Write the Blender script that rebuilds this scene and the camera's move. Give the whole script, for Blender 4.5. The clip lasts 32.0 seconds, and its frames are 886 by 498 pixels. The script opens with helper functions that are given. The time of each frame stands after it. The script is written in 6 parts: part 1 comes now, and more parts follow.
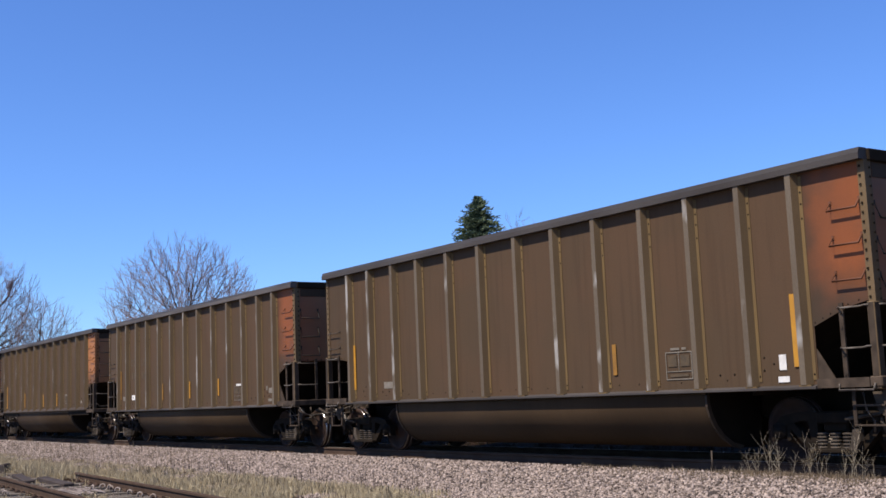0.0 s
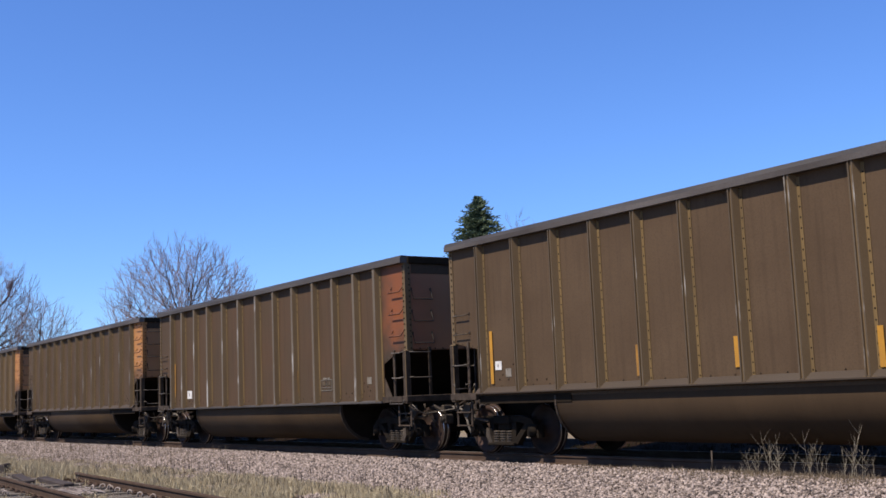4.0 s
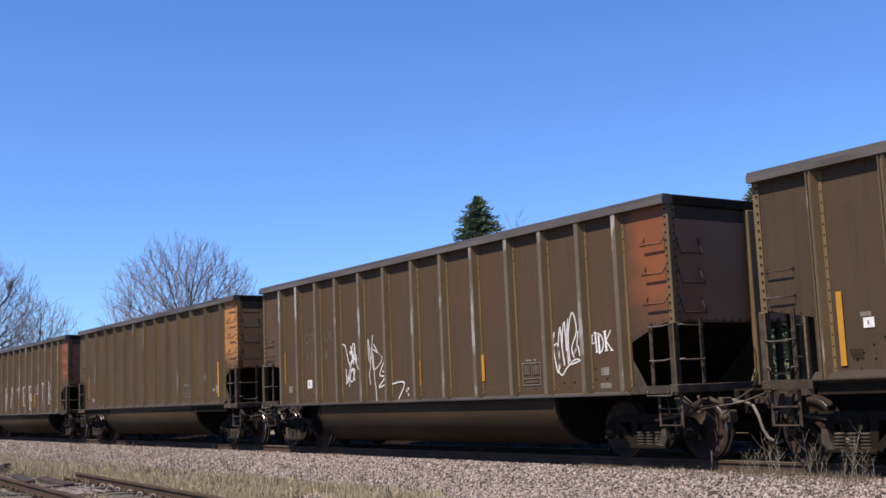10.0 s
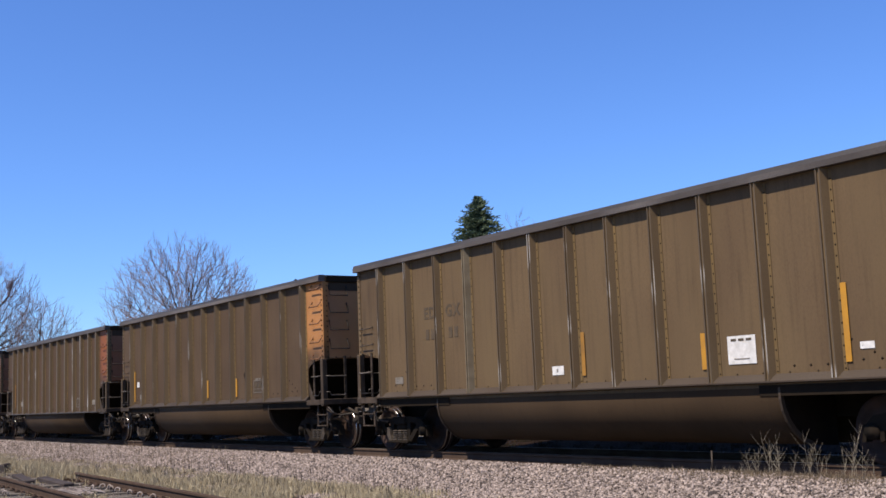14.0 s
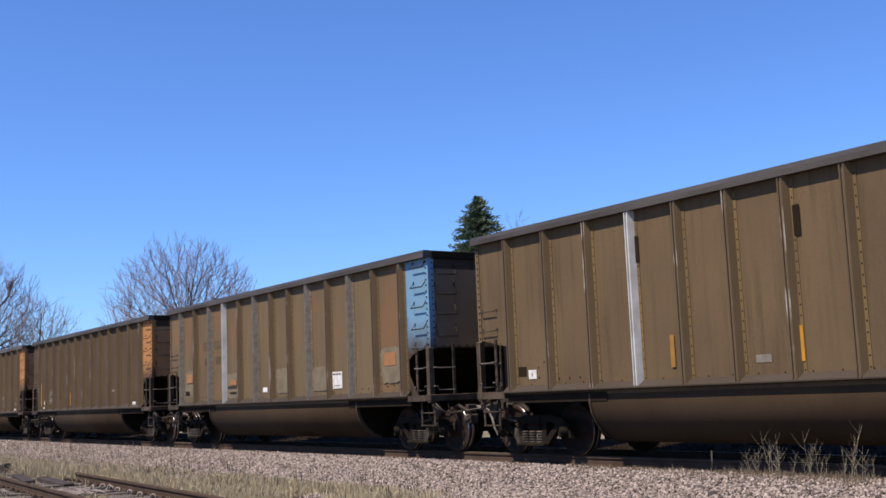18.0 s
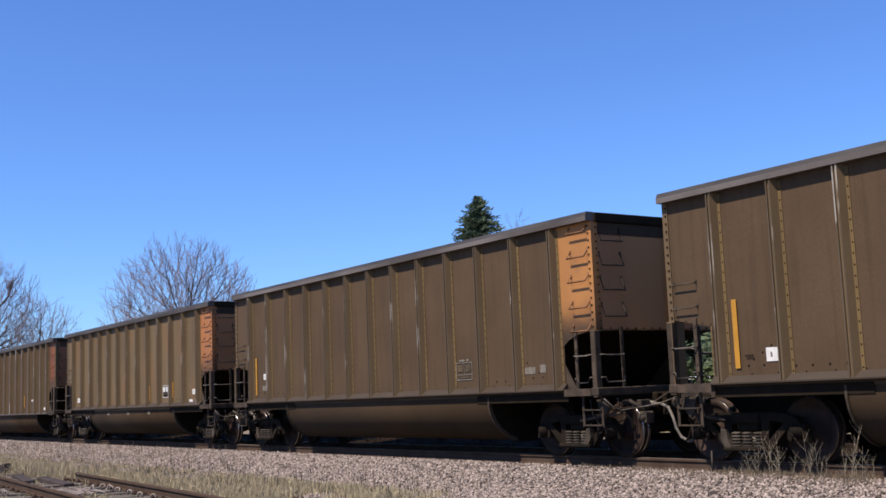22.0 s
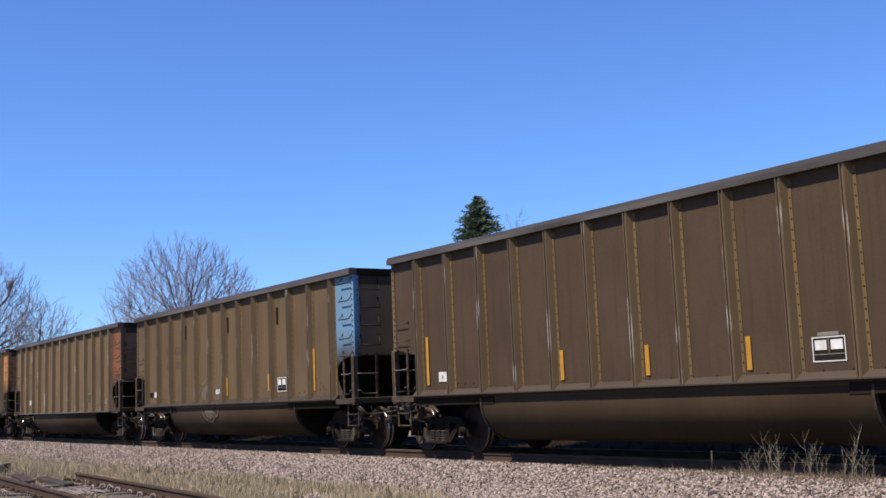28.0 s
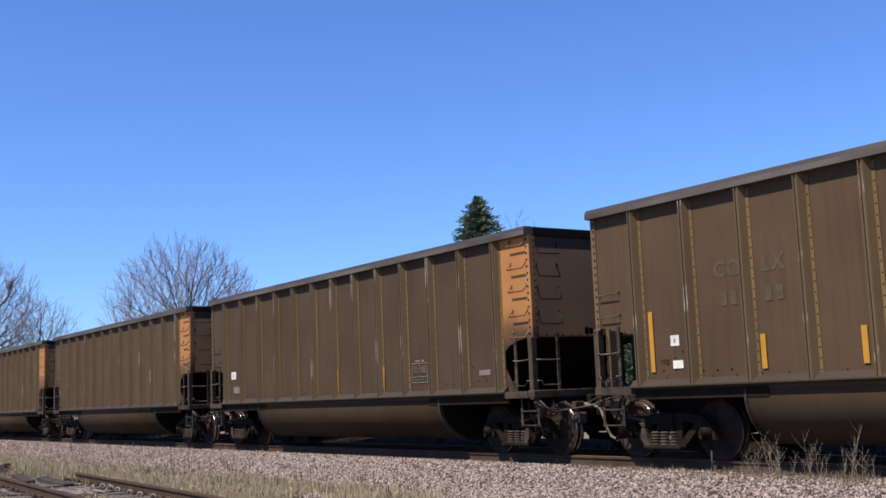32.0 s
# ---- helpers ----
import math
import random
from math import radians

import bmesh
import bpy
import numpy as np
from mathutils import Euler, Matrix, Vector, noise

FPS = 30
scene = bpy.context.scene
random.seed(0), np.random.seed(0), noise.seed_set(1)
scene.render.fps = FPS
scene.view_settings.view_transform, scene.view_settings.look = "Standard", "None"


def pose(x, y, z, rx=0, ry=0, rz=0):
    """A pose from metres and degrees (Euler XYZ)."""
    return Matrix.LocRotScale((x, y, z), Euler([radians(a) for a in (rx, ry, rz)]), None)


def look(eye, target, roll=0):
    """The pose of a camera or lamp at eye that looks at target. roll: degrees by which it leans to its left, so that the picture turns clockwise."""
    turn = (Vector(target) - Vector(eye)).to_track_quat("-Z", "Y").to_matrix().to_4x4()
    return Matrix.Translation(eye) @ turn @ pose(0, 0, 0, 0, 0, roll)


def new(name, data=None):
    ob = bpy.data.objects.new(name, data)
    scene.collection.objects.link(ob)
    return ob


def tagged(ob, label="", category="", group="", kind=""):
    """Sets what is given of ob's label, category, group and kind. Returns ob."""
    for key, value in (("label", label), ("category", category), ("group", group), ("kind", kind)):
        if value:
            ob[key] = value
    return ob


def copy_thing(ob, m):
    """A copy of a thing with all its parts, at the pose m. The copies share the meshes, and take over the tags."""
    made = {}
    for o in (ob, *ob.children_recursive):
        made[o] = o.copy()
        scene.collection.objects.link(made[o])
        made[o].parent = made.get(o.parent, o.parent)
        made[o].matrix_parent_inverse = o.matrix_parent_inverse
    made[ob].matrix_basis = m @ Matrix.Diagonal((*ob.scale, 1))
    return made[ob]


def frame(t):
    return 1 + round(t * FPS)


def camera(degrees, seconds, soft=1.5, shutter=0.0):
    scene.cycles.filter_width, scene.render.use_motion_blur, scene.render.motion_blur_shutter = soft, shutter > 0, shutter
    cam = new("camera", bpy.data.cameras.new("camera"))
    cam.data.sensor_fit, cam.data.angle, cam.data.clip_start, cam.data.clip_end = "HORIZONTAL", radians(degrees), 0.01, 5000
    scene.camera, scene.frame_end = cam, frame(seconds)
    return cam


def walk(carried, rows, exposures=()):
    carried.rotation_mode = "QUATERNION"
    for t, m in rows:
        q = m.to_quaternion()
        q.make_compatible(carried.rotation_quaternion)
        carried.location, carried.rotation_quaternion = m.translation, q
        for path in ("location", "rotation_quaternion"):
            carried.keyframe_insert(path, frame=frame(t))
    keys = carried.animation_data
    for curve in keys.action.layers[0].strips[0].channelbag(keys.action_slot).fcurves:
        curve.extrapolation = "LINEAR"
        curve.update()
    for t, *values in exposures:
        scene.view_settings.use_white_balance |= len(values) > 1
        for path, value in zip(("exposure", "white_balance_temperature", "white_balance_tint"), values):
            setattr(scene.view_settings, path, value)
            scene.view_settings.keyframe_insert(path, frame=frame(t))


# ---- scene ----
# The camera stands still on the far bank of a siding and watches a coal train go by.
# x runs along the main track (the train moves towards +x), y across it, z = 0 on the rail heads.
EYE = Vector((0.0, -13.843, 1.146))
AIM = EYE + Vector((-0.81953, 0.55825, 0.12935))
cam = camera(43.22, 32.0, soft=1.6)
walk(cam, [(0.0, look(EYE, AIM, -2.33)), (32.0, look(EYE, AIM, -2.33))])

# ---- light: clear sky, sun behind the camera, square on to the train's side ----
SUN_EL, SUN_DIR = radians(55.5), Vector((0.03, -1.0, 0.0)).normalized()
world = bpy.data.worlds.new("world")
scene.world = world
world.use_nodes = True
wn = world.node_tree.nodes
sky = wn.new("ShaderNodeTexSky")
sky.sky_type, sky.sun_disc = "NISHITA", False
sky.sun_elevation = SUN_EL
sky.sun_rotation = math.atan2(SUN_DIR.x, SUN_DIR.y)
sky.altitude, sky.air_density, sky.dust_density, sky.ozone_density = 400, 1.0, 0.3, 1.6
wn["Background"].inputs["Strength"].default_value = 0.10
tint = wn.new("ShaderNodeMix")
tint.data_type, tint.blend_type = "RGBA", "MULTIPLY"
tint.inputs[0].default_value, tint.inputs[7].default_value = 1.0, (0.555, 0.815, 1.33, 1)
world.node_tree.links.new(sky.outputs["Color"], tint.inputs[6])
world.node_tree.links.new(tint.outputs[2], wn["Background"].inputs["Color"])
sun = new("sun", bpy.data.lights.new("sun", "SUN"))
sun.data.energy, sun.data.angle, sun.data.color = 5.0, radians(0.53), (1.0, 0.905, 0.79)
sun.matrix_world = look((0, 0, 60), Vector((0, 0, 60)) - (SUN_DIR * math.cos(SUN_EL) + Vector((0, 0, math.sin(SUN_EL)))))
scene.view_settings.exposure = 0.5


# ---- materials ----
def mat(name, base, rough=0.7, metal=0.0, second=None, scale=3.0, amount=0.5, fine=40.0, bump=0.15, streak=0.0,
        third=None, third_cut=0.62, third_soft=0.05, stretch=(1, 1, 1), per_object=0.06, third_scale=2.0, k=0.70, gloss=0.18, panel=None, dust=(0.05, 0.034, 0.021)):
    """Paint, dust or stone: base colour, a second tone in large cloudy patches, fine grain, and a third tone in worn spots."""
    base, second, third = (tuple(c * k for c in v) if v else None for v in (base, second, third))
    m = bpy.data.materials.new(name)
    m.use_nodes = True
    n, l = m.node_tree.nodes, m.node_tree.links
    bsdf = n["Principled BSDF"]
    bsdf.inputs["Roughness"].default_value, bsdf.inputs["Metallic"].default_value = rough, metal
    if not metal:
        bsdf.inputs["Specular IOR Level"].default_value = gloss
    tc, info = n.new("ShaderNodeTexCoord"), n.new("ShaderNodeObjectInfo")
    mul = n.new("ShaderNodeVectorMath"); mul.operation = "SCALE"; mul.inputs[0].default_value = (37.0, 19.0, 11.0)
    l.new(info.outputs["Random"], mul.inputs["Scale"])
    add = n.new("ShaderNodeVectorMath"); add.operation = "ADD"
    l.new(tc.outputs["Object"], add.inputs[0]); l.new(mul.outputs["Vector"], add.inputs[1])
    mp = n.new("ShaderNodeMapping"); mp.inputs["Scale"].default_value = stretch
    l.new(add.outputs["Vector"], mp.inputs["Vector"])

    def noise_at(s, detail):
        t = n.new("ShaderNodeTexNoise")
        t.inputs["Scale"].default_value, t.inputs["Detail"].default_value = s, detail
        l.new(mp.outputs["Vector"], t.inputs["Vector"])
        return t.outputs["Fac"]

    def ramp(src, lo, hi):
        r = n.new("ShaderNodeMapRange")
        r.inputs["From Min"].default_value, r.inputs["From Max"].default_value = lo, hi
        l.new(src, r.inputs["Value"])
        return r.outputs["Result"]

    def mix(fac, a, b):
        x = n.new("ShaderNodeMix"); x.data_type = "RGBA"
        for sock, v in ((x.inputs[6], a), (x.inputs[7], b)):
            if isinstance(v, tuple):
                sock.default_value = (*v, 1)
            else:
                l.new(v, sock)
        if isinstance(fac, float):
            x.inputs[0].default_value = fac
        else:
            l.new(fac, x.inputs[0])
        return x.outputs[2]

    def times(a, k):
        x = n.new("ShaderNodeMath"); x.operation = "MULTIPLY"; x.inputs[1].default_value = k
        l.new(a, x.inputs[0])
        return x.outputs[0]

    col = base
    if second:
        col = mix(times(ramp(noise_at(scale, 5), 0.35, 0.65), amount), base, second)
    grain = noise_at(fine, 4)
    dark = tuple(c * 0.72 for c in base)
    col = mix(times(ramp(grain, 0.45, 0.75), 0.45), col, dark)
    if streak:
        s = n.new("ShaderNodeMapping"); s.inputs["Scale"].default_value = (7.0, 7.0, 0.35)
        l.new(add.outputs["Vector"], s.inputs["Vector"])
        t = n.new("ShaderNodeTexNoise"); t.inputs["Scale"].default_value, t.inputs["Detail"].default_value = 1.6, 5
        l.new(s.outputs["Vector"], t.inputs["Vector"])
        col = mix(times(ramp(t.outputs["Fac"], 0.5, 0.72), streak), col, tuple(c * 0.55 for c in base))
    if third:
        col = mix(ramp(noise_at(third_scale, 3), third_cut, third_cut + third_soft), col, third)
    if panel:
        # coal dust that has settled round the edges of a painted panel: (axis, from, to) ranges over which the paint comes clean
        sep = n.new("ShaderNodeSeparateXYZ")
        l.new(tc.outputs["Object"], sep.inputs[0])
        clean = None
        wob = noise_at(2.6, 4)
        for axis, lo, hi in panel:
            w = n.new("ShaderNodeMath"); w.operation = "MULTIPLY_ADD"; w.inputs[1].default_value = 0.5
            l.new(wob, w.inputs[0])
            src = sep.outputs[axis]
            if axis == 1:
                ab = n.new("ShaderNodeMath"); ab.operation = "ABSOLUTE"
                l.new(src, ab.inputs[0]); src = ab.outputs[0]
            l.new(src, w.inputs[2])
            r = n.new("ShaderNodeMapRange"); r.interpolation_type = "SMOOTHSTEP"
            r.inputs["From Min"].default_value, r.inputs["From Max"].default_value = lo + 0.25, hi + 0.25
            l.new(w.outputs[0], r.inputs["Value"])
            if clean is None:
                clean = r.outputs["Result"]
            else:
                mm = n.new("ShaderNodeMath"); mm.operation = "MULTIPLY"
                l.new(clean, mm.inputs[0]); l.new(r.outputs["Result"], mm.inputs[1]); clean = mm.outputs[0]
        col = mix(clean, dust, col)
    if per_object:
        h = n.new("ShaderNodeHueSaturation")
        v = n.new("ShaderNodeMapRange")
        v.inputs["To Min"].default_value, v.inputs["To Max"].default_value = 1 - per_object, 1 + per_object
        l.new(info.outputs["Random"], v.inputs["Value"]); l.new(v.outputs["Result"], h.inputs["Value"])
        if isinstance(col, tuple):
            h.inputs["Color"].default_value = (*col, 1)
        else:
            l.new(col, h.inputs["Color"])
        col = h.outputs["Color"]
    l.new(col, bsdf.inputs["Base Color"])
    if bump:
        b = n.new("ShaderNodeBump"); b.inputs["Strength"].default_value, b.inputs["Distance"].default_value = bump, 0.01
        l.new(grain, b.inputs["Height"]); l.new(b.outputs["Normal"], bsdf.inputs["Normal"])
    return m


BROWN = mat("coal_dusted_paint", (0.106, 0.065, 0.0345), 0.75, second=(0.139, 0.088, 0.048), scale=0.8, amount=0.8, fine=45, bump=0.15, streak=0.35, k=0.625)
UMBER = mat("rust_brown_paint", (0.122, 0.070, 0.037), 0.75, second=(0.102, 0.066, 0.036), scale=0.8, amount=0.9, fine=45, bump=0.15, streak=0.35, k=0.60)
TAN = mat("thin_dust_on_bare_metal", (0.150, 0.104, 0.054), 0.7, second=(0.112, 0.075, 0.040), scale=0.8, amount=0.9, fine=45, bump=0.15, streak=0.4, k=0.92, third=(0.165, 0.090, 0.042), third_cut=0.50, third_soft=0.18, third_scale=1.1, stretch=(1, 1, 0.5))
LIGHTBROWN = mat("lighter_dusted_paint", (0.112, 0.071, 0.037), 0.75, second=(0.150, 0.098, 0.049), scale=0.8, amount=0.9, fine=45, bump=0.15, streak=0.5, k=0.78, third=(0.142, 0.095, 0.046), third_cut=0.44, third_soft=0.36, third_scale=0.9, stretch=(1, 1, 0.5))
OCHRE = mat("ochre_dust", (0.205, 0.132, 0.054), 0.7, second=(0.128, 0.084, 0.040), scale=1.2, amount=0.9, fine=50, bump=0.15, k=0.72, stretch=(1, 1, 0.6))
POSTSIDE = mat("post_web_dust", (0.140, 0.092, 0.047), 0.7, second=(0.172, 0.117, 0.060), scale=1.2, amount=0.7, fine=50, bump=0.15, k=0.82)
WORN_A = mat("post_lip_worn", (0.120, 0.084, 0.050), 0.6, second=(0.17, 0.132, 0.09), scale=2, amount=0.6, third=(0.42, 0.375, 0.32), third_cut=0.575, third_soft=0.08, stretch=(1, 1, 0.45), third_scale=2.6, k=0.62)
WORN_B = mat("post_face_worn", (0.155, 0.116, 0.078), 0.6, second=(0.19, 0.15, 0.105), scale=2, amount=0.8, third=(0.42, 0.385, 0.34), third_cut=0.575, third_soft=0.10, stretch=(1, 1, 0.5), third_scale=2.3, k=0.66)
WHITE_POST = mat("bare_aluminium_post", (0.62, 0.60, 0.56), 0.5, second=(0.36, 0.33, 0.28), scale=3, amount=0.6)
CHORD_A = mat("chord_grey_dusty", (0.080, 0.066, 0.058), 0.7, second=(0.195, 0.170, 0.155), scale=0.45, amount=0.85, fine=50, k=0.62, per_object=0.35)
CHORD_B = mat("chord_grey_dark", (0.085, 0.071, 0.063), 0.65, second=(0.17, 0.15, 0.137), scale=0.5, amount=0.7, fine=50, k=0.62, per_object=0.25)
SILL = mat("sill_dust", (0.110, 0.076, 0.050), 0.65, second=(0.135, 0.100, 0.070), scale=0.8, amount=0.8, fine=50, k=0.40, per_object=0.15)
CHORD_TOP = mat("coal_dust_on_chord", (0.040, 0.035, 0.033), 0.6, second=(0.075, 0.066, 0.060), scale=0.6, amount=0.8, fine=50, k=0.8)
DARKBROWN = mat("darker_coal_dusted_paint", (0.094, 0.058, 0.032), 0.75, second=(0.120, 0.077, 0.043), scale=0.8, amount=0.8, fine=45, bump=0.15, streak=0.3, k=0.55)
BELLY = mat("belly_plate_dust", (0.128, 0.080, 0.043), 0.8, second=(0.092, 0.058, 0.032), scale=0.7, amount=0.9, fine=45, bump=0.15, streak=0.3, k=0.50, gloss=0.1)
# black steel, kept dark enough to carry the shade of recesses and underframe
NEAR_BLACK = mat("near_black_steel", (0.016, 0.012, 0.008), 0.75, second=(0.023, 0.016, 0.011), scale=4, amount=0.8, fine=60, bump=0.3, k=1.0, gloss=0.03)
CAST = mat("dusty_cast_steel", (0.120, 0.092, 0.066), 0.78, second=(0.045, 0.034, 0.026), scale=5, amount=1.0, fine=45, bump=0.3, k=0.62, per_object=0.2)
BOGIE = mat("grimy_bogie_casting", (0.020, 0.014, 0.009), 0.9, second=(0.010, 0.008, 0.006), scale=4, amount=1.0, fine=45, bump=0.35, k=1.0, gloss=0.08)
LADDER = mat("grimy_ladder_steel", (0.125, 0.088, 0.060), 0.8, second=(0.055, 0.039, 0.027), scale=5, amount=1.0, fine=45, bump=0.3, k=0.54, per_object=0.2)
WORNSTEEL = mat("worn_grey_steel", (0.27, 0.23, 0.20), 0.6, second=(0.16, 0.11, 0.08), scale=9, amount=0.9, k=1.0)
KNUCKLE = mat("dark_coupler_casting", (0.060, 0.044, 0.032), 0.8, second=(0.022, 0.017, 0.013), scale=6, amount=1.0, fine=40, bump=0.4, k=0.9)
RUNG = mat("rubbed_rung_steel", (0.17, 0.145, 0.12), 0.6, second=(0.07, 0.055, 0.042), scale=6, amount=0.9, k=0.8, per_object=0.2)
IRON = mat("dark_grab_iron", (0.03, 0.022, 0.018), 0.6, second=(0.03, 0.024, 0.02), scale=9, amount=0.8, k=0.8)
TREAD = mat("polished_wheel_tread", (0.50, 0.47, 0.44), 0.28, 1.0, per_object=0, bump=0.05, k=0.9)
PLATE = mat("rusty_wheel_plate", (0.165, 0.100, 0.074), 0.8, second=(0.060, 0.042, 0.034), scale=3, amount=0.9, fine=50, k=0.28, per_object=0.4, gloss=0.1)
COAL = mat("coal", (0.018, 0.017, 0.016), 0.5, second=(0.035, 0.033, 0.03), scale=8, amount=0.7, fine=60, bump=0.6)
CLEAN_SIDE = [(0, 6.08, 6.40), (2, 1.95, 2.75)]
ENDS = {
    "amber": mat("amber_end_paint", (0.53, 0.238, 0.076), 0.55, second=(0.42, 0.185, 0.066), scale=1.5, amount=0.6, fine=60, third=(0.26, 0.13, 0.06), third_cut=0.60, third_soft=0.25, third_scale=1.2, panel=CLEAN_SIDE),
    "orange": mat("orange_end_paint", (0.46, 0.185, 0.068), 0.55, second=(0.38, 0.152, 0.06), scale=1.5, amount=0.6, fine=60, third=(0.19, 0.095, 0.05), third_cut=0.58, third_soft=0.25, third_scale=1.2, panel=CLEAN_SIDE),
    "red": mat("red_orange_end_paint", (0.30, 0.093, 0.032), 0.58, second=(0.215, 0.078, 0.034), scale=1.4, amount=0.7, fine=60, third=(0.14, 0.072, 0.04), third_cut=0.56, third_soft=0.25, third_scale=1.2, panel=[(0, 6.05, 6.75), (2, 1.85, 2.75)]),
    "blue": mat("light_blue_end_paint", (0.175, 0.33, 0.47), 0.5, second=(0.20, 0.31, 0.40), scale=1.5, amount=0.6, fine=60, third=(0.17, 0.17, 0.17), third_cut=0.66, third_soft=0.2, third_scale=1.2, panel=CLEAN_SIDE),
}
BARS = {end: mat(end + "_painted_grab_iron", c, 0.6, second=tuple(v * 0.6 for v in c), scale=7, amount=0.8, k=0.8)
        for end, c in (("amber", (0.27, 0.13, 0.062)), ("orange", (0.22, 0.10, 0.052)), ("red", (0.17, 0.070, 0.038)), ("blue", (0.075, 0.085, 0.095)))}
CLEAN_FACE = [(1, 0.25, 1.5)]
FACES = {
    "amber": mat("amber_end_sheet", (0.52, 0.245, 0.10), 0.6, second=(0.34, 0.165, 0.08), scale=0.8, amount=1.0, fine=60, panel=CLEAN_FACE, k=0.95, dust=(0.45, 0.212, 0.080)),
    "orange": mat("orange_end_sheet", (0.46, 0.195, 0.085), 0.6, second=(0.31, 0.145, 0.075), scale=0.8, amount=1.0, fine=60, panel=CLEAN_FACE, k=0.95, dust=(0.45, 0.212, 0.080)),
    "red": mat("red_end_sheet", (0.30, 0.115, 0.055), 0.6, second=(0.18, 0.09, 0.052), scale=0.8, amount=1.0, fine=60, panel=CLEAN_FACE, k=0.95, dust=(0.255, 0.130, 0.066)),
    "blue": mat("blue_end_sheet", (0.22, 0.165, 0.115), 0.6, second=(0.19, 0.118, 0.066), scale=0.8, amount=1.0, fine=60, panel=CLEAN_FACE, k=0.8, dust=(0.270, 0.145, 0.064)),
}
YELLOW = mat("yellow_reflective_strip", (0.60, 0.29, 0.035), 0.45, second=(0.45, 0.22, 0.04), scale=5, amount=0.7, fine=50, bump=0.05)
OLDYELLOW = mat("dusty_yellow_strip", (0.42, 0.205, 0.040), 0.5, second=(0.24, 0.125, 0.038), scale=4, amount=0.9, fine=50, bump=0.05)
WHITE = mat("white_stencil", (0.70, 0.67, 0.62), 0.5, k=0.95, second=(0.45, 0.42, 0.37), scale=9, amount=0.7, bump=0.05, per_object=0.1)
DULLWHITE = mat("dusty_white_stencil", (0.27, 0.235, 0.19), 0.6, second=(0.17, 0.14, 0.10), scale=9, amount=0.8, bump=0.05)
DARKMARK = mat("faded_dark_lettering", (0.088, 0.066, 0.043), 0.75, second=(0.135, 0.094, 0.055), scale=7, amount=0.9, bump=0.05)
PALE = mat("brushed_clean_patch", (0.24, 0.19, 0.12), 0.6, second=(0.165, 0.125, 0.075), scale=4, amount=0.9, bump=0.05)
FADED = mat("faded_white_spray_paint", (0.40, 0.355, 0.30), 0.6, second=(0.24, 0.20, 0.155), scale=9, amount=0.8, bump=0.05)
HAZE = mat("thin_overspray", (0.150, 0.108, 0.066), 0.7, second=(0.185, 0.145, 0.10), scale=3, amount=0.9, bump=0.05)
PATCHORANGE = mat("orange_patch", (0.45, 0.20, 0.07), 0.55, second=(0.28, 0.15, 0.07), scale=6, amount=0.8, bump=0.05)
LIME = mat("lime_spray_paint", (0.78, 0.62, 0.05), 0.5, second=(0.55, 0.45, 0.06), scale=8, amount=0.6, bump=0.05)
HOSE = mat("weathered_rubber_hose", (0.27, 0.235, 0.195), 0.7, second=(0.13, 0.11, 0.088), scale=6, amount=0.8)
BALLAST = mat("pink_granite_ballast", (0.33, 0.255, 0.215), 0.85, second=(0.22, 0.17, 0.145), scale=9, amount=0.9, fine=28, bump=0.8, third=(0.42, 0.36, 0.32), third_cut=0.6, third_soft=0.1, third_scale=22, per_object=0)
DIRT = mat("dry_trackside_soil", (0.24, 0.185, 0.13), 0.95, second=(0.32, 0.26, 0.165), scale=0.6, amount=0.9, fine=18, bump=0.8, third=(0.17, 0.14, 0.085), third_cut=0.58, third_soft=0.12, third_scale=1.1, per_object=0)
# ballast with the train's shade put into its colour
BALLAST_SHADE = mat("shaded_ballast", (0.031, 0.017, 0.008), 1.0, second=(0.015, 0.008, 0.004), scale=3, amount=0.9, fine=30, bump=0.9, per_object=0, gloss=0.05)
CINDER = mat("cinder_bed", (0.075, 0.057, 0.044), 0.95, second=(0.13, 0.10, 0.073), scale=1.5, amount=0.9, fine=22, bump=0.9, per_object=0)
RAILTOP = mat("worn_rail_head", (0.21, 0.19, 0.165), 0.55, 0.0, gloss=0.12, per_object=0, bump=0.05)
RAILSIDE = mat("rusty_rail_web", (0.108, 0.073, 0.052), 0.95, second=(0.075, 0.046, 0.032), scale=3, amount=0.9, fine=50, bump=0.3, gloss=0.06)
TIE = mat("weathered_wooden_tie", (0.23, 0.195, 0.155), 0.9, second=(0.09, 0.07, 0.055), scale=6, amount=0.9, fine=30, bump=0.7, stretch=(3, 0.5, 3))
BARK = mat("grey_brown_bark", (0.075, 0.058, 0.050), 0.9, second=(0.05, 0.038, 0.033), scale=2, amount=0.8, fine=20, bump=0.5)
TWIG = mat("bare_twigs", (0.36, 0.245, 0.215), 0.9, second=(0.22, 0.145, 0.125), scale=0.4, amount=0.8, fine=8, bump=0)


def leafy(name, a, b):
    """Foliage in one mesh: every clump takes its own tone."""
    m = bpy.data.materials.new(name)
    m.use_nodes = True
    n, l = m.node_tree.nodes, m.node_tree.links
    g, x = n.new("ShaderNodeNewGeometry"), n.new("ShaderNodeMix")
    x.data_type = "RGBA"
    x.inputs[6].default_value, x.inputs[7].default_value = (*a, 1), (*b, 1)
    l.new(g.outputs["Random Per Island"], x.inputs[0])
    l.new(x.outputs[2], n["Principled BSDF"].inputs["Base Color"])
    n["Principled BSDF"].inputs["Roughness"].default_value = 0.8
    n["Principled BSDF"].inputs["Specular IOR Level"].default_value = 0.2
    return m


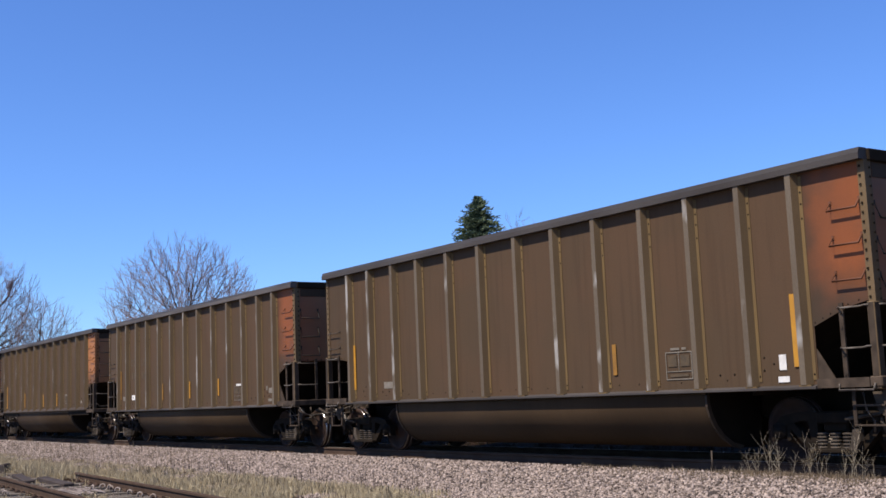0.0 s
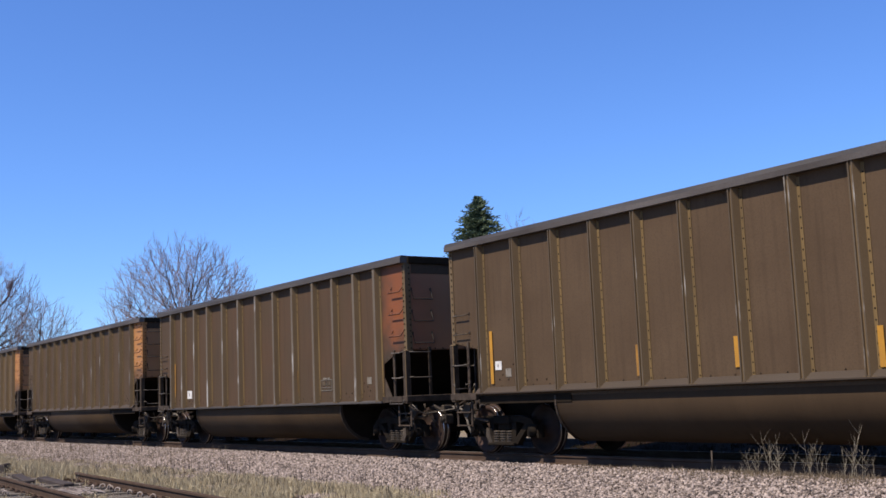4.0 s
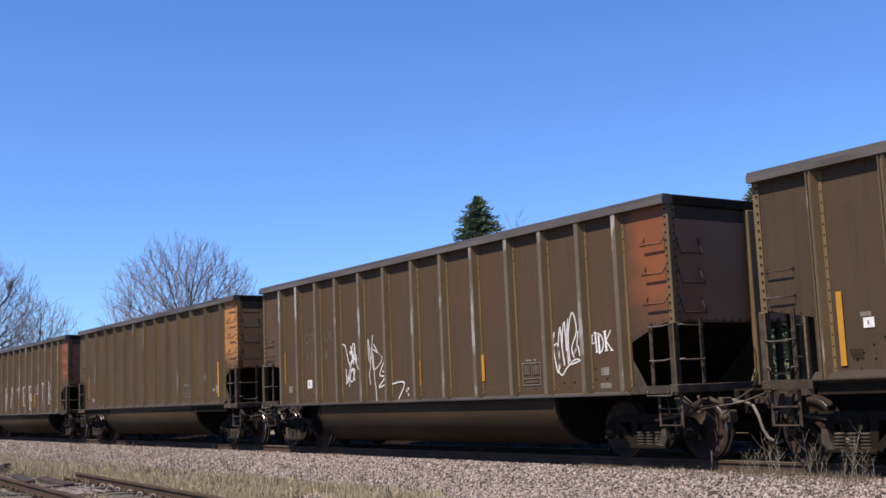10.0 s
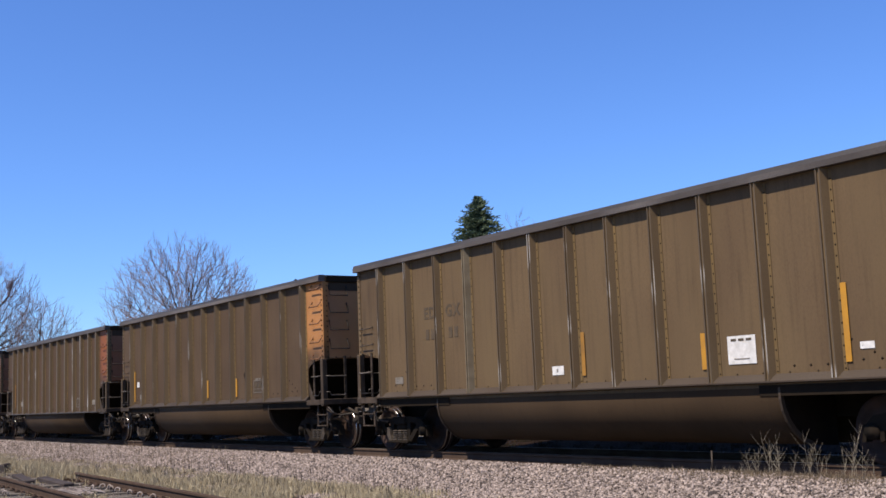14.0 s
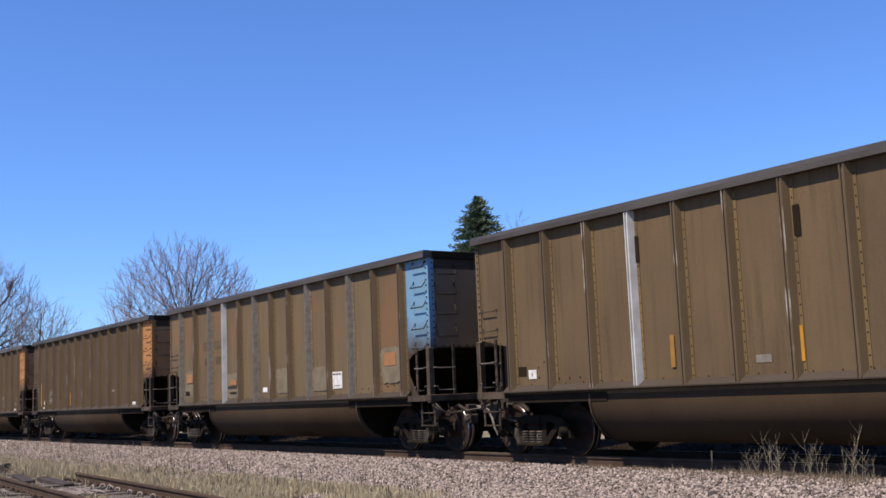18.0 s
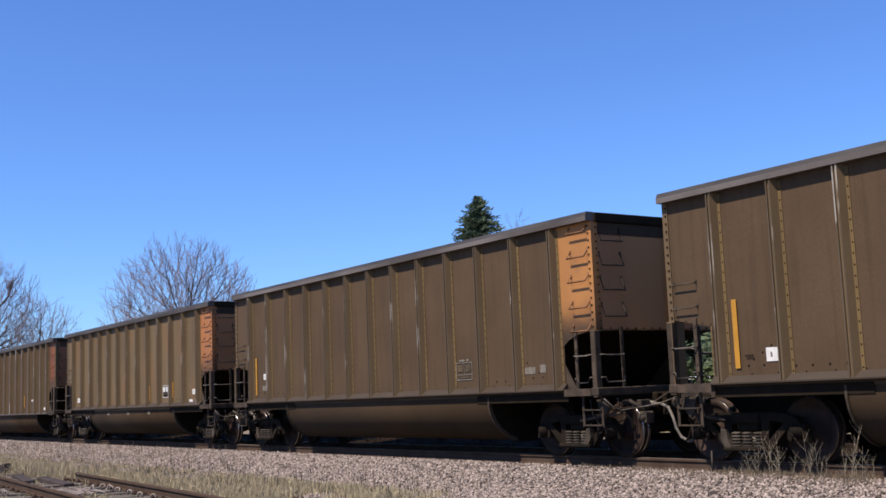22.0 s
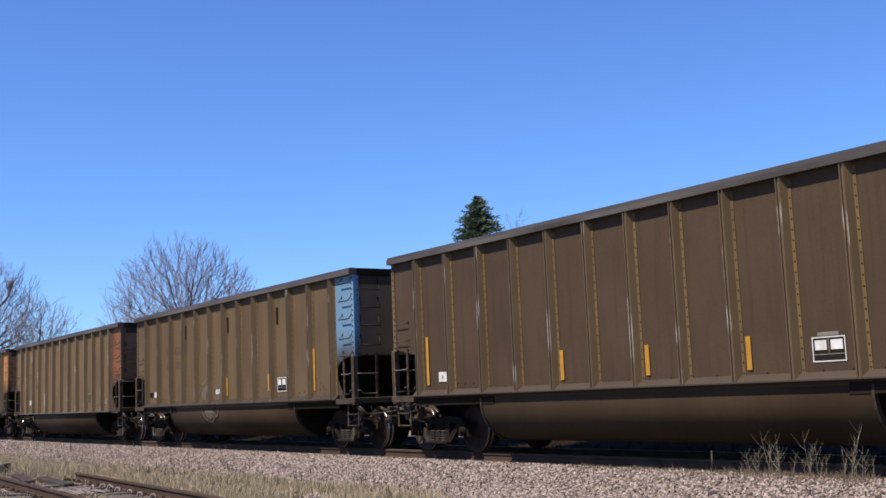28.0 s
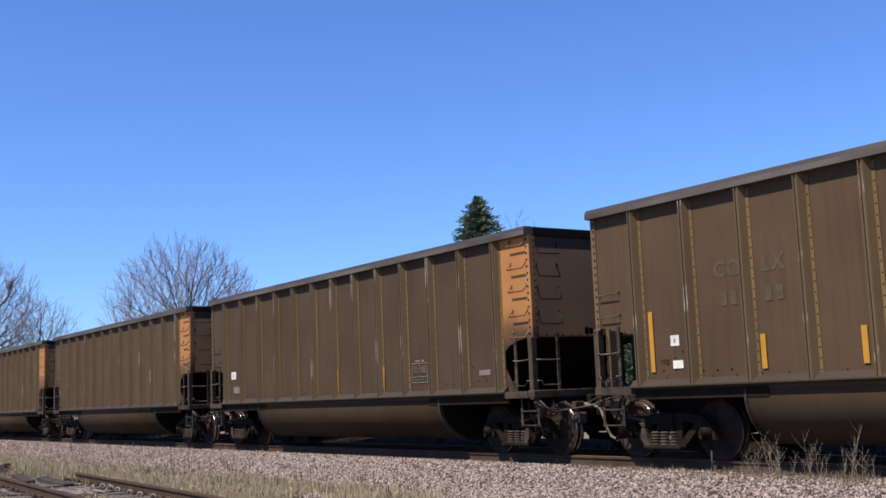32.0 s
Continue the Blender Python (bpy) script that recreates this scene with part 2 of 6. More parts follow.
NEEDLE = leafy("spruce_needles", (0.040, 0.062, 0.034), (0.135, 0.165, 0.092))
NEEDLE2 = leafy("yellow_green_needles", (0.07, 0.08, 0.025), (0.14, 0.13, 0.045))
SHRUB = leafy("shrub_leaves", (0.03, 0.045, 0.018), (0.085, 0.105, 0.04))
DRYGRASS = leafy("dry_grass", (0.21, 0.164, 0.094), (0.50, 0.415, 0.265))
SHADE_BRUSH = leafy("shade_brush", (0.010, 0.008, 0.004), (0.028, 0.021, 0.010))
WEED = leafy("dry_weed_stalks", (0.20, 0.16, 0.108), (0.36, 0.30, 0.21))
TANGLE = leafy("brown_stalk_tangle", (0.075, 0.053, 0.034), (0.21, 0.16, 0.105))
STONES = leafy("ballast_stones", (0.046, 0.034, 0.028), (0.370, 0.295, 0.250))
SIDING = mat("white_house_siding", (0.72, 0.72, 0.70), 0.7, second=(0.6, 0.6, 0.58), scale=2, amount=0.5)
ROOFING = mat("grey_shingles", (0.10, 0.095, 0.09), 0.9, second=(0.15, 0.14, 0.13), scale=3, amount=0.8, fine=14)
CARPAINT = mat("white_car_paint", (0.80, 0.80, 0.79), 0.25, per_object=0, bump=0, k=1.0, gloss=0.5)
GLASS = mat("dark_window_glass", (0.02, 0.025, 0.03), 0.08, per_object=0, bump=0)


# ---- mesh helpers ----
def part(name, bm, material, parent=None, label="", at=(0, 0, 0)):
    me = bpy.data.meshes.new(name)
    bm.to_mesh(me)
    bm.free()
    return part_of(name, me, material, parent, label, at)


def part_of(name, me, material, parent=None, label="", at=(0, 0, 0)):
    if not me.materials:
        for m in (material if isinstance(material, (list, tuple)) else [material]):
            me.materials.append(m)
    ob = new(name, me)
    ob.location = at
    if parent:
        ob.parent = parent
    return tagged(ob, label)


def box(bm, x0, x1, y0, y1, z0, z1, slot=0, bev=0.0):
    v = [bm.verts.new((x, y, z)) for x in (x0, x1) for y in (y0, y1) for z in (z0, z1)]
    f = [bm.faces.new([v[i] for i in q]) for q in ((0, 1, 3, 2), (4, 6, 7, 5), (0, 4, 5, 1), (2, 3, 7, 6), (0, 2, 6, 4), (1, 5, 7, 3))]
    for q in f:
        q.material_index = slot
    if bev:
        bmesh.ops.bevel(bm, geom=list({e for q in f for e in q.edges}), offset=bev, segments=1, affect="EDGES", profile=0.7)
    return f


def prism(bm, pts, a, b, axis="y", slot=0):
    """A flat outline, pushed through from a to b along an axis. pts lie in the other two axes, in order."""
    def at(p, q):
        return {"x": (q, p[0], p[1]), "y": (p[0], q, p[1]), "z": (p[0], p[1], q)}[axis]
    lo, hi = [bm.verts.new(at(p, a)) for p in pts], [bm.verts.new(at(p, b)) for p in pts]
    n = len(pts)
    f = [bm.faces.new(lo), bm.faces.new(hi[::-1])]
    f += [bm.faces.new((lo[i], hi[i], hi[(i + 1) % n], lo[(i + 1) % n])) for i in range(n)]
    for q in f:
        q.material_index = slot
    bmesh.ops.recalc_face_normals(bm, faces=f)
    return f


def tube(bm, path, r, n=6, slot=0, r_end=None):
    """A bent round bar along a path of points."""
    path = [Vector(p) for p in path]
    rings = []
    for i, p in enumerate(path):
        d = (path[min(i + 1, len(path) - 1)] - path[max(i - 1, 0)]).normalized()
        u = d.orthogonal().normalized()
        w = d.cross(u)
        q = r if r_end is None else r + (r_end - r) * i / (len(path) - 1)
        rings.append([bm.verts.new(p + (u * math.cos(k * math.tau / n) + w * math.sin(k * math.tau / n)) * q) for k in range(n)])
    fs = []
    for a, b in zip(rings, rings[1:]):
        best = min(range(n), key=lambda s: (a[0].co - b[s].co).length)
        b[:] = b[best:] + b[:best]
        fs += [bm.faces.new((a[k], a[(k + 1) % n], b[(k + 1) % n], b[k])) for k in range(n)]
    fs += [bm.faces.new(rings[0][::-1]), bm.faces.new(rings[-1])]
    for f in fs:
        f.material_index = slot
        f.smooth = n > 5
    return fs


def lathe(bm, profile, n=24, axis="y", slot=0):
    """Turns (radius, along) pairs round an axis."""
    def at(r, s, a):
        c, d = r * math.cos(a), r * math.sin(a)
        return {"x": (s, c, d), "y": (c, s, d), "z": (c, d, s)}[axis]
    rings = [[bm.verts.new(at(r, s, k * math.tau / n)) for k in range(n)] for r, s in profile]
    fs = []
    for i, (a, b) in enumerate(zip(rings, rings[1:])):
        for k in range(n):
            f = bm.faces.new((a[k], a[(k + 1) % n], b[(k + 1) % n], b[k]))
            f.smooth = True
            f.material_index = slot[i] if isinstance(slot, (list, tuple)) else slot
            fs.append(f)
    for r in (rings[0], rings[-1]):
        if len({tuple(v.co) for v in r}) > 2:
            f = bm.faces.new(r)
            f.material_index = slot[0] if isinstance(slot, (list, tuple)) else slot
            fs.append(f)
    bmesh.ops.recalc_face_normals(bm, faces=fs)
    return fs


def mesh_from(name, verts, faces):
    me = bpy.data.meshes.new(name)
    me.from_pydata([tuple(v) for v in verts], [], [tuple(f) for f in faces])
    me.update()
    return me


# ---- ground, track and siding ----
def ground_height(y):
    """The trackside profile: ballast crest, shoulder, grass strip, siding bed."""
    pts = ((-400, -0.6), (-30, -0.55), (-12, -0.42), (-9.2, -0.41), (-6.5, -0.40), (-5.5, -0.40), (-3.3, -0.31), (-2.2, -0.13), (-1.75, -0.11), (-1.38, -0.19),
           (1.38, -0.19), (1.75, -0.15), (2.2, -0.17), (3.0, -0.14), (4.2, -0.05), (5.0, -0.02), (7.0, -0.03), (12, -0.30), (30, -0.6), (400, -0.6))
    for (a, za), (b, zb) in zip(pts, pts[1:]):
        if y <= b:
            return za + (zb - za) * (y - a) / (b - a)
    return -0.6


def ground_sheet():
    ys = [-2500, -400, -120, -40, -20] + [-14 + 0.25 * i for i in range(84)] + [8, 12, 20, 40, 120, 400, 2500]
    xs = [-2500, -900, -300, -120, -80] + [-60 + 0.5 * i for i in range(144)] + [16, 25, 50, 120, 300, 900, 2500]
    verts, faces = [], []
    for x in xs:
        for y in ys:
            near = max(0.0, 1 - abs(y + 6) / 14)
            h = 0.035 * noise.noise((x * 0.7, y * 0.9, 0)) + 0.012 * noise.noise((x * 3, y * 3, 5))
            if abs(y) < 1.5:
                h *= 0.3
            verts.append((x, y, ground_height(y) + h * near))
    m = len(ys)
    for i in range(len(xs) - 1):
        for j in range(m - 1):
            faces.append((i * m + j, (i + 1) * m + j, (i + 1) * m + j + 1, i * m + j + 1))
    me = mesh_from("ground", verts, faces)
    me.materials.append(DIRT)
    me.materials.append(BALLAST)
    me.materials.append(CINDER)
    me.materials.append(BALLAST_SHADE)
    for f in me.polygons:
        f.use_smooth = True
        if -1.5 < f.center.y < -0.95:
            f.material_index = 2
        # darkened strip below and behind the cars, as wide as their shadow
        elif -0.95 <= f.center.y < 4.2:
            f.material_index = 3
        elif -5.6 < f.center.y < 3.7:
            f.material_index = 1
        elif -9.6 < f.center.y < -6.9:
            f.material_index = 2
    return tagged(new("ground", me), "dry grassy trackside soil with a pink granite ballast bed", "ground", kind="structure")


ground_sheet()
RAIL_OUTLINE = [(-0.076, -0.172), (0.076, -0.172), (0.076, -0.158), (0.012, -0.142), (0.010, -0.05), (0.036, -0.04), (0.036, -0.008), (0.028, 0.0),
                (-0.028, 0.0), (-0.036, -0.008), (-0.036, -0.04), (-0.010, -0.05), (-0.012, -0.142), (-0.076, -0.158)]


def rail(length):
    bm = bmesh.new()
    fs = prism(bm, RAIL_OUTLINE, -length / 2, length / 2, "x")
    for f in fs:
        if f.normal.z > 0.9 and f.calc_center_median().z > -0.02:
            f.material_index = 1
    return bm


main_track = tagged(new("main_track"), "main line of polished steel rails on wooden ties in ballast", "railway track", kind="structure")
for y in (-0.7525, 0.7525):
    part("rail", rail(1400), [RAILSIDE, RAILTOP], main_track, at=(-50, y, 0))
siding = tagged(new("siding_track"), "rusty disused siding rails half sunk in dry grass", "railway track", kind="structure")
siding.matrix_basis = pose(-20.0, -7.75, -0.20, 0, 0, -3.6)


def tie_mesh():
    bm = bmesh.new()
    box(bm, -0.115, 0.115, -1.3, 1.3, -0.18, 0, bev=0.012)
    me = bpy.data.meshes.new("tie")
    bm.to_mesh(me)
    bm.free()
    return me


def plate_mesh():
    bm = bmesh.new()
    box(bm, -0.1, 0.1, -0.17, 0.17, 0.0, 0.02)
    for x, y in ((-0.06, -0.1), (0.06, 0.1), (0.06, -0.1), (-0.06, 0.1)):
        box(bm, x - 0.015, x + 0.015, y - 0.015, y + 0.015, 0.02, 0.045)
    me = bpy.data.meshes.new("tie_plate")
    bm.to_mesh(me)
    bm.free()
    return me


def anchor_mesh():
    bm = bmesh.new()
    tube(bm, [(0.052 * math.cos(a), 0, 0.052 * math.sin(a)) for a in [math.radians(d) for d in range(-30, 211, 40)]], 0.016, 6)
    me = bpy.data.meshes.new("rail_clip")
    bm.to_mesh(me)
    bm.free()
    return me


TIE_ME, TIE_PLATE_ME, CLIP_ME = tie_mesh(), plate_mesh(), anchor_mesh()

# the siding: the rail beyond it starts at a cut end, the one before it runs on to the left
part("rail", rail(60), [RAILSIDE, RAILSIDE], siding, at=(24.9, 0.7525, 0))
part("rail", rail(90), [RAILSIDE, RAILSIDE], siding, at=(0.0, -0.7525, 0))

# ---- coal cars ----
POSTS = {"A": (0, 1.0, 2.01, 3.03, 4.06, 5.15, 6.25), "B": (0.03, 1.09, 2.16, 3.25, 4.23, 5.22, 6.13)}


def dot(bm, x, y, z, r, slot):
    """A bolt head: a low four-sided pyramid on the side sheet."""
    c = [bm.verts.new(p) for p in ((x, y, z - r), (x + r, y, z), (x, y, z + r), (x - r, y, z), (x, y - r * 0.7, z))]
    for i, j in ((0, 1), (1, 2), (2, 3), (3, 0)):
        bm.faces.new((c[i], c[j], c[4])).material_index = slot


FOOT = {"A": 1.165, "B": 1.085}      # where the side posts end


def sheet_side(kind, half):
    """One side of the body: flat sheet cut back at both ends, with rows of bolt heads low down; slot 1 bolts."""
    bm = bmesh.new()
    prism(bm, [(-half - 0.16, 1.06), (half + 0.16, 1.06), (half + 0.16, 3.93), (-half - 0.16, 3.93)], -1.45, -1.44, "y")
    for s in (-1, 1):
        for k in range(7):
            dot(bm, s * (half - 0.45 - k * 0.27), -1.4505, FOOT[kind] + 0.18 + 0.035 * (k < 2), 0.024, 1)
        for k in range(4):
            dot(bm, s * (half - 0.55 - k * 0.16), -1.4505, FOOT[kind] + 0.30 + 0.09 * k, 0.022, 1)
    for k in range(26):
        dot(bm, -half + 0.5 + k * (2 * half - 1) / 25, -1.4505, FOOT[kind] + 0.10, 0.017, 1)
    return bm


def post_mesh(name, kind):
    """Side post: a hat section, grooved down its face on kind A, with flanges. Slots: face, webs, flange, bolts."""
    bm = bmesh.new()
    d = -1.452 - 0.11
    face = [(0.040, d), (0.019, d), (0.016, d + 0.025), (-0.016, d + 0.025), (-0.019, d), (-0.040, d)] if kind == "A" else [(0.046, d), (-0.046, d)]
    prism(bm, [(-0.065, -1.452), (0.088, -1.452)] + face, FOOT[kind], 3.919, "z", 1)
    for f in bm.faces:
        if f.normal.y < -0.9 and f.calc_center_median().y < d + 0.01:
            f.material_index = 0
    box(bm, 0.088, 0.142, -1.46, -1.4525, FOOT[kind] + 0.06, 3.88, 2)
    box(bm, -0.115, -0.07, -1.46, -1.4525, FOOT[kind] + 0.06, 3.88, 2)
    if kind == "A":
        for i in range(18):
            dot(bm, 0.115, -1.461, 1.28 + 2.48 * i / 17, 0.016, 3)
    else:
        for z in (3.66, 3.5, 3.3, 1.22):
            dot(bm, 0.115, -1.461, z, 0.018, 3)
    box(bm, -0.08, 0.12, -1.555, -1.453, FOOT[kind] - 0.02, FOOT[kind] - 0.001, 2)
    bmesh.ops.recalc_face_normals(bm, faces=bm.faces)
    me = bpy.data.meshes.new(name)
    bm.to_mesh(me)
    bm.free()
    return me


def turned(me, name):
    """The same mesh for the other side of the car, turned half round."""
    c = me.copy()
    c.name = name
    c.transform(Matrix.Rotation(math.pi, 4, "Z"))
    return c


def side_frame_bm():
    """Cast bogie side frame: sloping top bar, lower bar, two columns round the spring nest, and pedestal ends."""
    bm = bmesh.new()
    y0, y1 = -1.13, -1.00
    prism(bm, [(-1.02, 0.50), (-0.86, 0.66), (-0.55, 0.72), (0.55, 0.72), (0.86, 0.66), (1.02, 0.50), (0.98, 0.44), (0.80, 0.54), (0.5, 0.60), (-0.5, 0.60), (-0.80, 0.54), (-0.98, 0.44)], y0, y1)
    prism(bm, [(-0.80, 0.56), (-0.42, 0.20), (0.42, 0.20), (0.80, 0.56), (0.68, 0.58), (0.36, 0.30), (-0.36, 0.30), (-0.68, 0.58)], y0 + 0.01, y1)
    for s in (-1, 1):
        prism(bm, [(s * 0.38, 0.28), (s * 0.27, 0.28), (s * 0.27, 0.62), (s * 0.42, 0.62)], y0 + 0.012, y1)
        prism(bm, [(s * 1.06, 0.32), (s * 1.02, 0.55), (s * 0.72, 0.55), (s * 0.72, 0.34), (s * 0.78, 0.32), (s * 0.80, 0.46), (s * 0.98, 0.46), (s * 1.00, 0.32)], y0 + 0.014, y1 + 0.02)
    box(bm, -0.40, 0.40, -1.2, -0.95, 0.17, 0.23, bev=0.015)
    box(bm, -0.26, 0.26, -1.16, -0.9, 0.56, 0.72, bev=0.02)
    bmesh.ops.recalc_face_normals(bm, faces=bm.faces)
    return bm


def spring_bm():
    bm = bmesh.new()
    prof = []
    for i in range(5):
        z = 0.225 + i * 0.045
        prof += [(0.052, z), (0.084, z + 0.010), (0.084, z + 0.028), (0.052, z + 0.038)]
    lathe(bm, prof, 10, "z")
    return bm


def wheel_bm():
    """Freight wheel: flange inside, tread, thick rim, dished plate, hub. Slots: plate, tread."""
    bm = bmesh.new()
    prof = [(0.0, -0.02), (0.13, -0.02), (0.15, 0.02), (0.22, 0.055), (0.36, 0.03), (0.385, -0.005), (0.455, -0.005), (0.457, 0.016), (0.462, 0.082), (0.465, 0.10), (0.492, 0.115), (0.485, 0.135), (0.40, 0.138), (0.37, 0.09), (0.2, 0.1), (0.13, 0.16), (0.0, 0.16)]
    lathe(bm, prof, 32, "y", [0, 0, 0, 0, 0, 0, 1, 0, 1, 0, 0, 0, 0, 0, 0, 0])
    return bm


TUB_SIDE = {"A": [(-1.40, 1.12), (-1.43, 1.11), (-1.44, 1.06), (-1.44, 0.90), (-1.405, 0.75), (-1.33, 0.60), (-1.21, 0.46), (-1.05, 0.34), (-0.85, 0.26), (-0.25, 0.22), (-0.25, 1.055)],
            "B": [(-1.40, 1.03), (-1.42, 1.02), (-1.43, 0.98), (-1.425, 0.82), (-1.38, 0.67), (-1.29, 0.51), (-1.15, 0.36), (-0.97, 0.25), (-0.75, 0.195), (-0.25, 0.17), (-0.25, 1.055)]}
TUB_ENDS = {"A": (-4.22, 4.15), "B": (-4.32, 4.27)}


def tub_rim_bm(kind, x):
    """Raised flange round the end of the belly."""
    bm = bmesh.new()
    outer = TUB_SIDE[kind][2:9]
    pts = [(-0.70 + (y + 0.70) * 1.03, 0.92 + (z - 0.92) * 1.03) for y, z in outer]
    prism(bm, pts + [(y + 0.04, z + 0.03) for y, z in outer[::-1]], x - 0.02, x + 0.02, "x")
    return bm


def tub_bm(kind):
    """Rounded belly between the bogies, with closed ends."""
    bm = bmesh.new()
    prof = TUB_SIDE[kind]
    rows = []
    for x in TUB_ENDS[kind]:
        rows.append([bm.verts.new((x, y, z)) for y, z in prof])
    for i in range(len(prof) - 1):
        f = bm.faces.new((rows[0][i], rows[1][i], rows[1][i + 1], rows[0][i + 1]))
        f.smooth = 2 <= i < 8
    # the end plates take the black slot: their shade is in the colour
    for r in rows:
        bm.faces.new(r).material_index = 1
    bmesh.ops.recalc_face_normals(bm, faces=bm.faces)
    return bm


def grab_bm(w=0.44, out=0.08, drop=0.0):
    bm = bmesh.new()
    tube(bm, [(0, 0, 0.025), (0, -out, -drop), (w, -out, -drop), (w, 0, 0.025)], 0.015 if drop else 0.011, 6)
    for x in (0, w):
        box(bm, x - 0.018, x + 0.018, -0.01, 0.0, 0.0, 0.05)
    return bm


def mesh_of(name, bm):
    me = bpy.data.meshes.new(name)
    bm.to_mesh(me)
    bm.free()
    return me


ME = {}
ME["side_frame"] = mesh_of("side_frame", side_frame_bm())
ME["side_frame_far"] = turned(ME["side_frame"], "side_frame_far")
ME["spring"] = mesh_of("spring", spring_bm())
ME["wheel"] = mesh_of("wheel", wheel_bm())
ME["wheel_far"] = turned(ME["wheel"], "wheel_far")
_bm = bmesh.new(); lathe(_bm, [(0.075, -0.75), (0.085, -0.3), (0.085, 0.3), (0.075, 0.75)], 12, "y"); ME["axle"] = mesh_of("axle", _bm)
_bm = bmesh.new(); lathe(_bm, [(0.0, -1.17), (0.055, -1.17), (0.06, -1.155), (0.11, -1.15), (0.115, -1.06)], 14, "y"); ME["cap"] = mesh_of("bearing_cap", _bm)
ME["cap_far"] = turned(ME["cap"], "bearing_cap_far")
ME["grab"] = mesh_of("grab_iron", grab_bm())
ME["front_grab"] = mesh_of("front_grab_iron", grab_bm(0.44, 0.09, 0.09))
ME["drop_grab"] = mesh_of("drop_grab_iron", grab_bm(0.48, 0.085, 0.19))
for kind_ in "AB":
    ME["tub" + kind_] = mesh_of("tub", tub_bm(kind_))
    ME["tub_far" + kind_] = turned(ME["tub" + kind_], "tub_far")
    for k_, x_ in enumerate(TUB_ENDS[kind_]):
        ME["tub_rim", kind_, k_] = mesh_of("tub_flange", tub_rim_bm(kind_, x_ + 0.02 * (2 * k_ - 1)))


def corner_outline(kind, half):
    """Side view of the panel between the last post and the front corner, cut away below."""
    if kind == "A":
        arc = [(half + 0.10, 1.80), (half + 0.18, 1.90), (half + 0.30, 1.98), (half + 0.50, 2.05), (half + 0.75, 2.09), (7.235, 2.10)]
    else:
        arc = [(half + 0.12, 1.83), (half + 0.62, 2.03), (half + 0.80, 2.08), (7.235, 2.14)]
    return arc + [(7.235, 3.93), (half + 0.10, 3.93)]


def coal_car(kind):
    """A bathtub coal gondola, built round its middle at rail height. Kind A: five rungs and a rounded cutaway; kind B: three rungs, pale posts."""
    half = POSTS[kind][-1]
    face = WORN_A if kind == "A" else WORN_B
    chord = CHORD_A if kind == "A" else CHORD_B
    car = new("coal_car")
    sheet = mesh_of("side_sheet", sheet_side(kind, half))
    part_of("side_sheet", sheet, [BROWN, NEAR_BLACK], car)
    part_of("side_sheet", turned(sheet, "side_sheet_far"), [BROWN, NEAR_BLACK], car)
    post = post_mesh("side_post", kind)
    post_far = turned(post, "side_post_far")
    for x in sorted({s * v for v in POSTS[kind] for s in (-1, 1)} - ({-0.03} if kind == "B" else set())):
        part_of("side_post", post, [face, POSTSIDE, OCHRE, NEAR_BLACK], car, at=(x, 0, 0))
        part_of("side_post", post_far, [face, POSTSIDE, OCHRE, NEAR_BLACK], car, at=(x, 0, 0))
    # chords and sills
    bm = bmesh.new()
    prism(bm, [(-1.578, 3.918), (-1.578, 4.00), (-1.545, 4.07), (-1.40, 4.07), (-1.40, 3.918)], -7.27, 7.27, "x")
    for f in bm.faces:
        f.material_index = int(f.normal.z > 0.3)
    top = mesh_of("top_chord", bm)
    part_of("top_chord", top, [chord, CHORD_TOP], car)
    part_of("top_chord", turned(top, "top_chord_far"), [chord, CHORD_TOP], car)
    bm = bmesh.new()
    box(bm, 7.14, 7.305, -1.399, 1.399, 3.905, 4.062, bev=0.012)
    end = mesh_of("end_chord", bm)
    part_of("end_chord", end, NEAR_BLACK, car)
    part_of("end_chord", turned(end, "end_chord_rear"), NEAR_BLACK, car)
    bm = bmesh.new()
    prism(bm, [(-1.56, 1.135), (-1.56, 1.155), (-1.468, 1.245), (-1.453, 1.25), (-1.453, 1.12), (-1.50, 1.12)] if kind == "A" else
          [(-1.57, 1.03), (-1.57, 1.06), (-1.453, 1.085), (-1.453, 1.02)], -half - 0.2, half + 0.2, "x")
    sill = mesh_of("side_sill", bm)
    part_of("side_sill", sill, SILL if kind == "A" else CHORD_B, car)
    part_of("side_sill", turned(sill, "side_sill_far"), SILL if kind == "A" else CHORD_B, car)
    # corner panels: painted and less dusty at the front, brown at the rear
    bm = bmesh.new()
    edge = corner_outline(kind, half)
    prism(bm, edge, -1.452, -1.442, "y")
    for (xa, za), (xb, zb) in zip(edge, edge[1:-2]):
        n = max(1, round(math.hypot(xb - xa, zb - za) / 0.15))
        for i in range(n):
            dot(bm, xa + (xb - xa) * (i + 0.5) / n, -1.4525, za + (zb - za) * (i + 0.5) / n + 0.04, 0.015, 1)
    pan = mesh_of("corner_panel", bm)
    bm = bmesh.new()
    prism(bm, [(-half - 0.10, 1.96), (-7.235, 2.13), (-7.235, 3.93), (-half - 0.10, 3.93)], -1.452, -1.442, "y")
    for i in range(6):
        dot(bm, -half - 0.2 - 0.16 * i, -1.4525, 2.01 + 0.027 * i, 0.016, 1)
    rear = mesh_of("rear_corner_panel", bm)
    part_of("corner_panel", pan, [ENDS["amber"], NEAR_BLACK], car)
    part_of("rear_corner_panel", rear, [BROWN, NEAR_BLACK], car)
    part_of("rear_corner_panel", turned(pan, "corner_panel_far"), [BROWN, NEAR_BLACK], car)
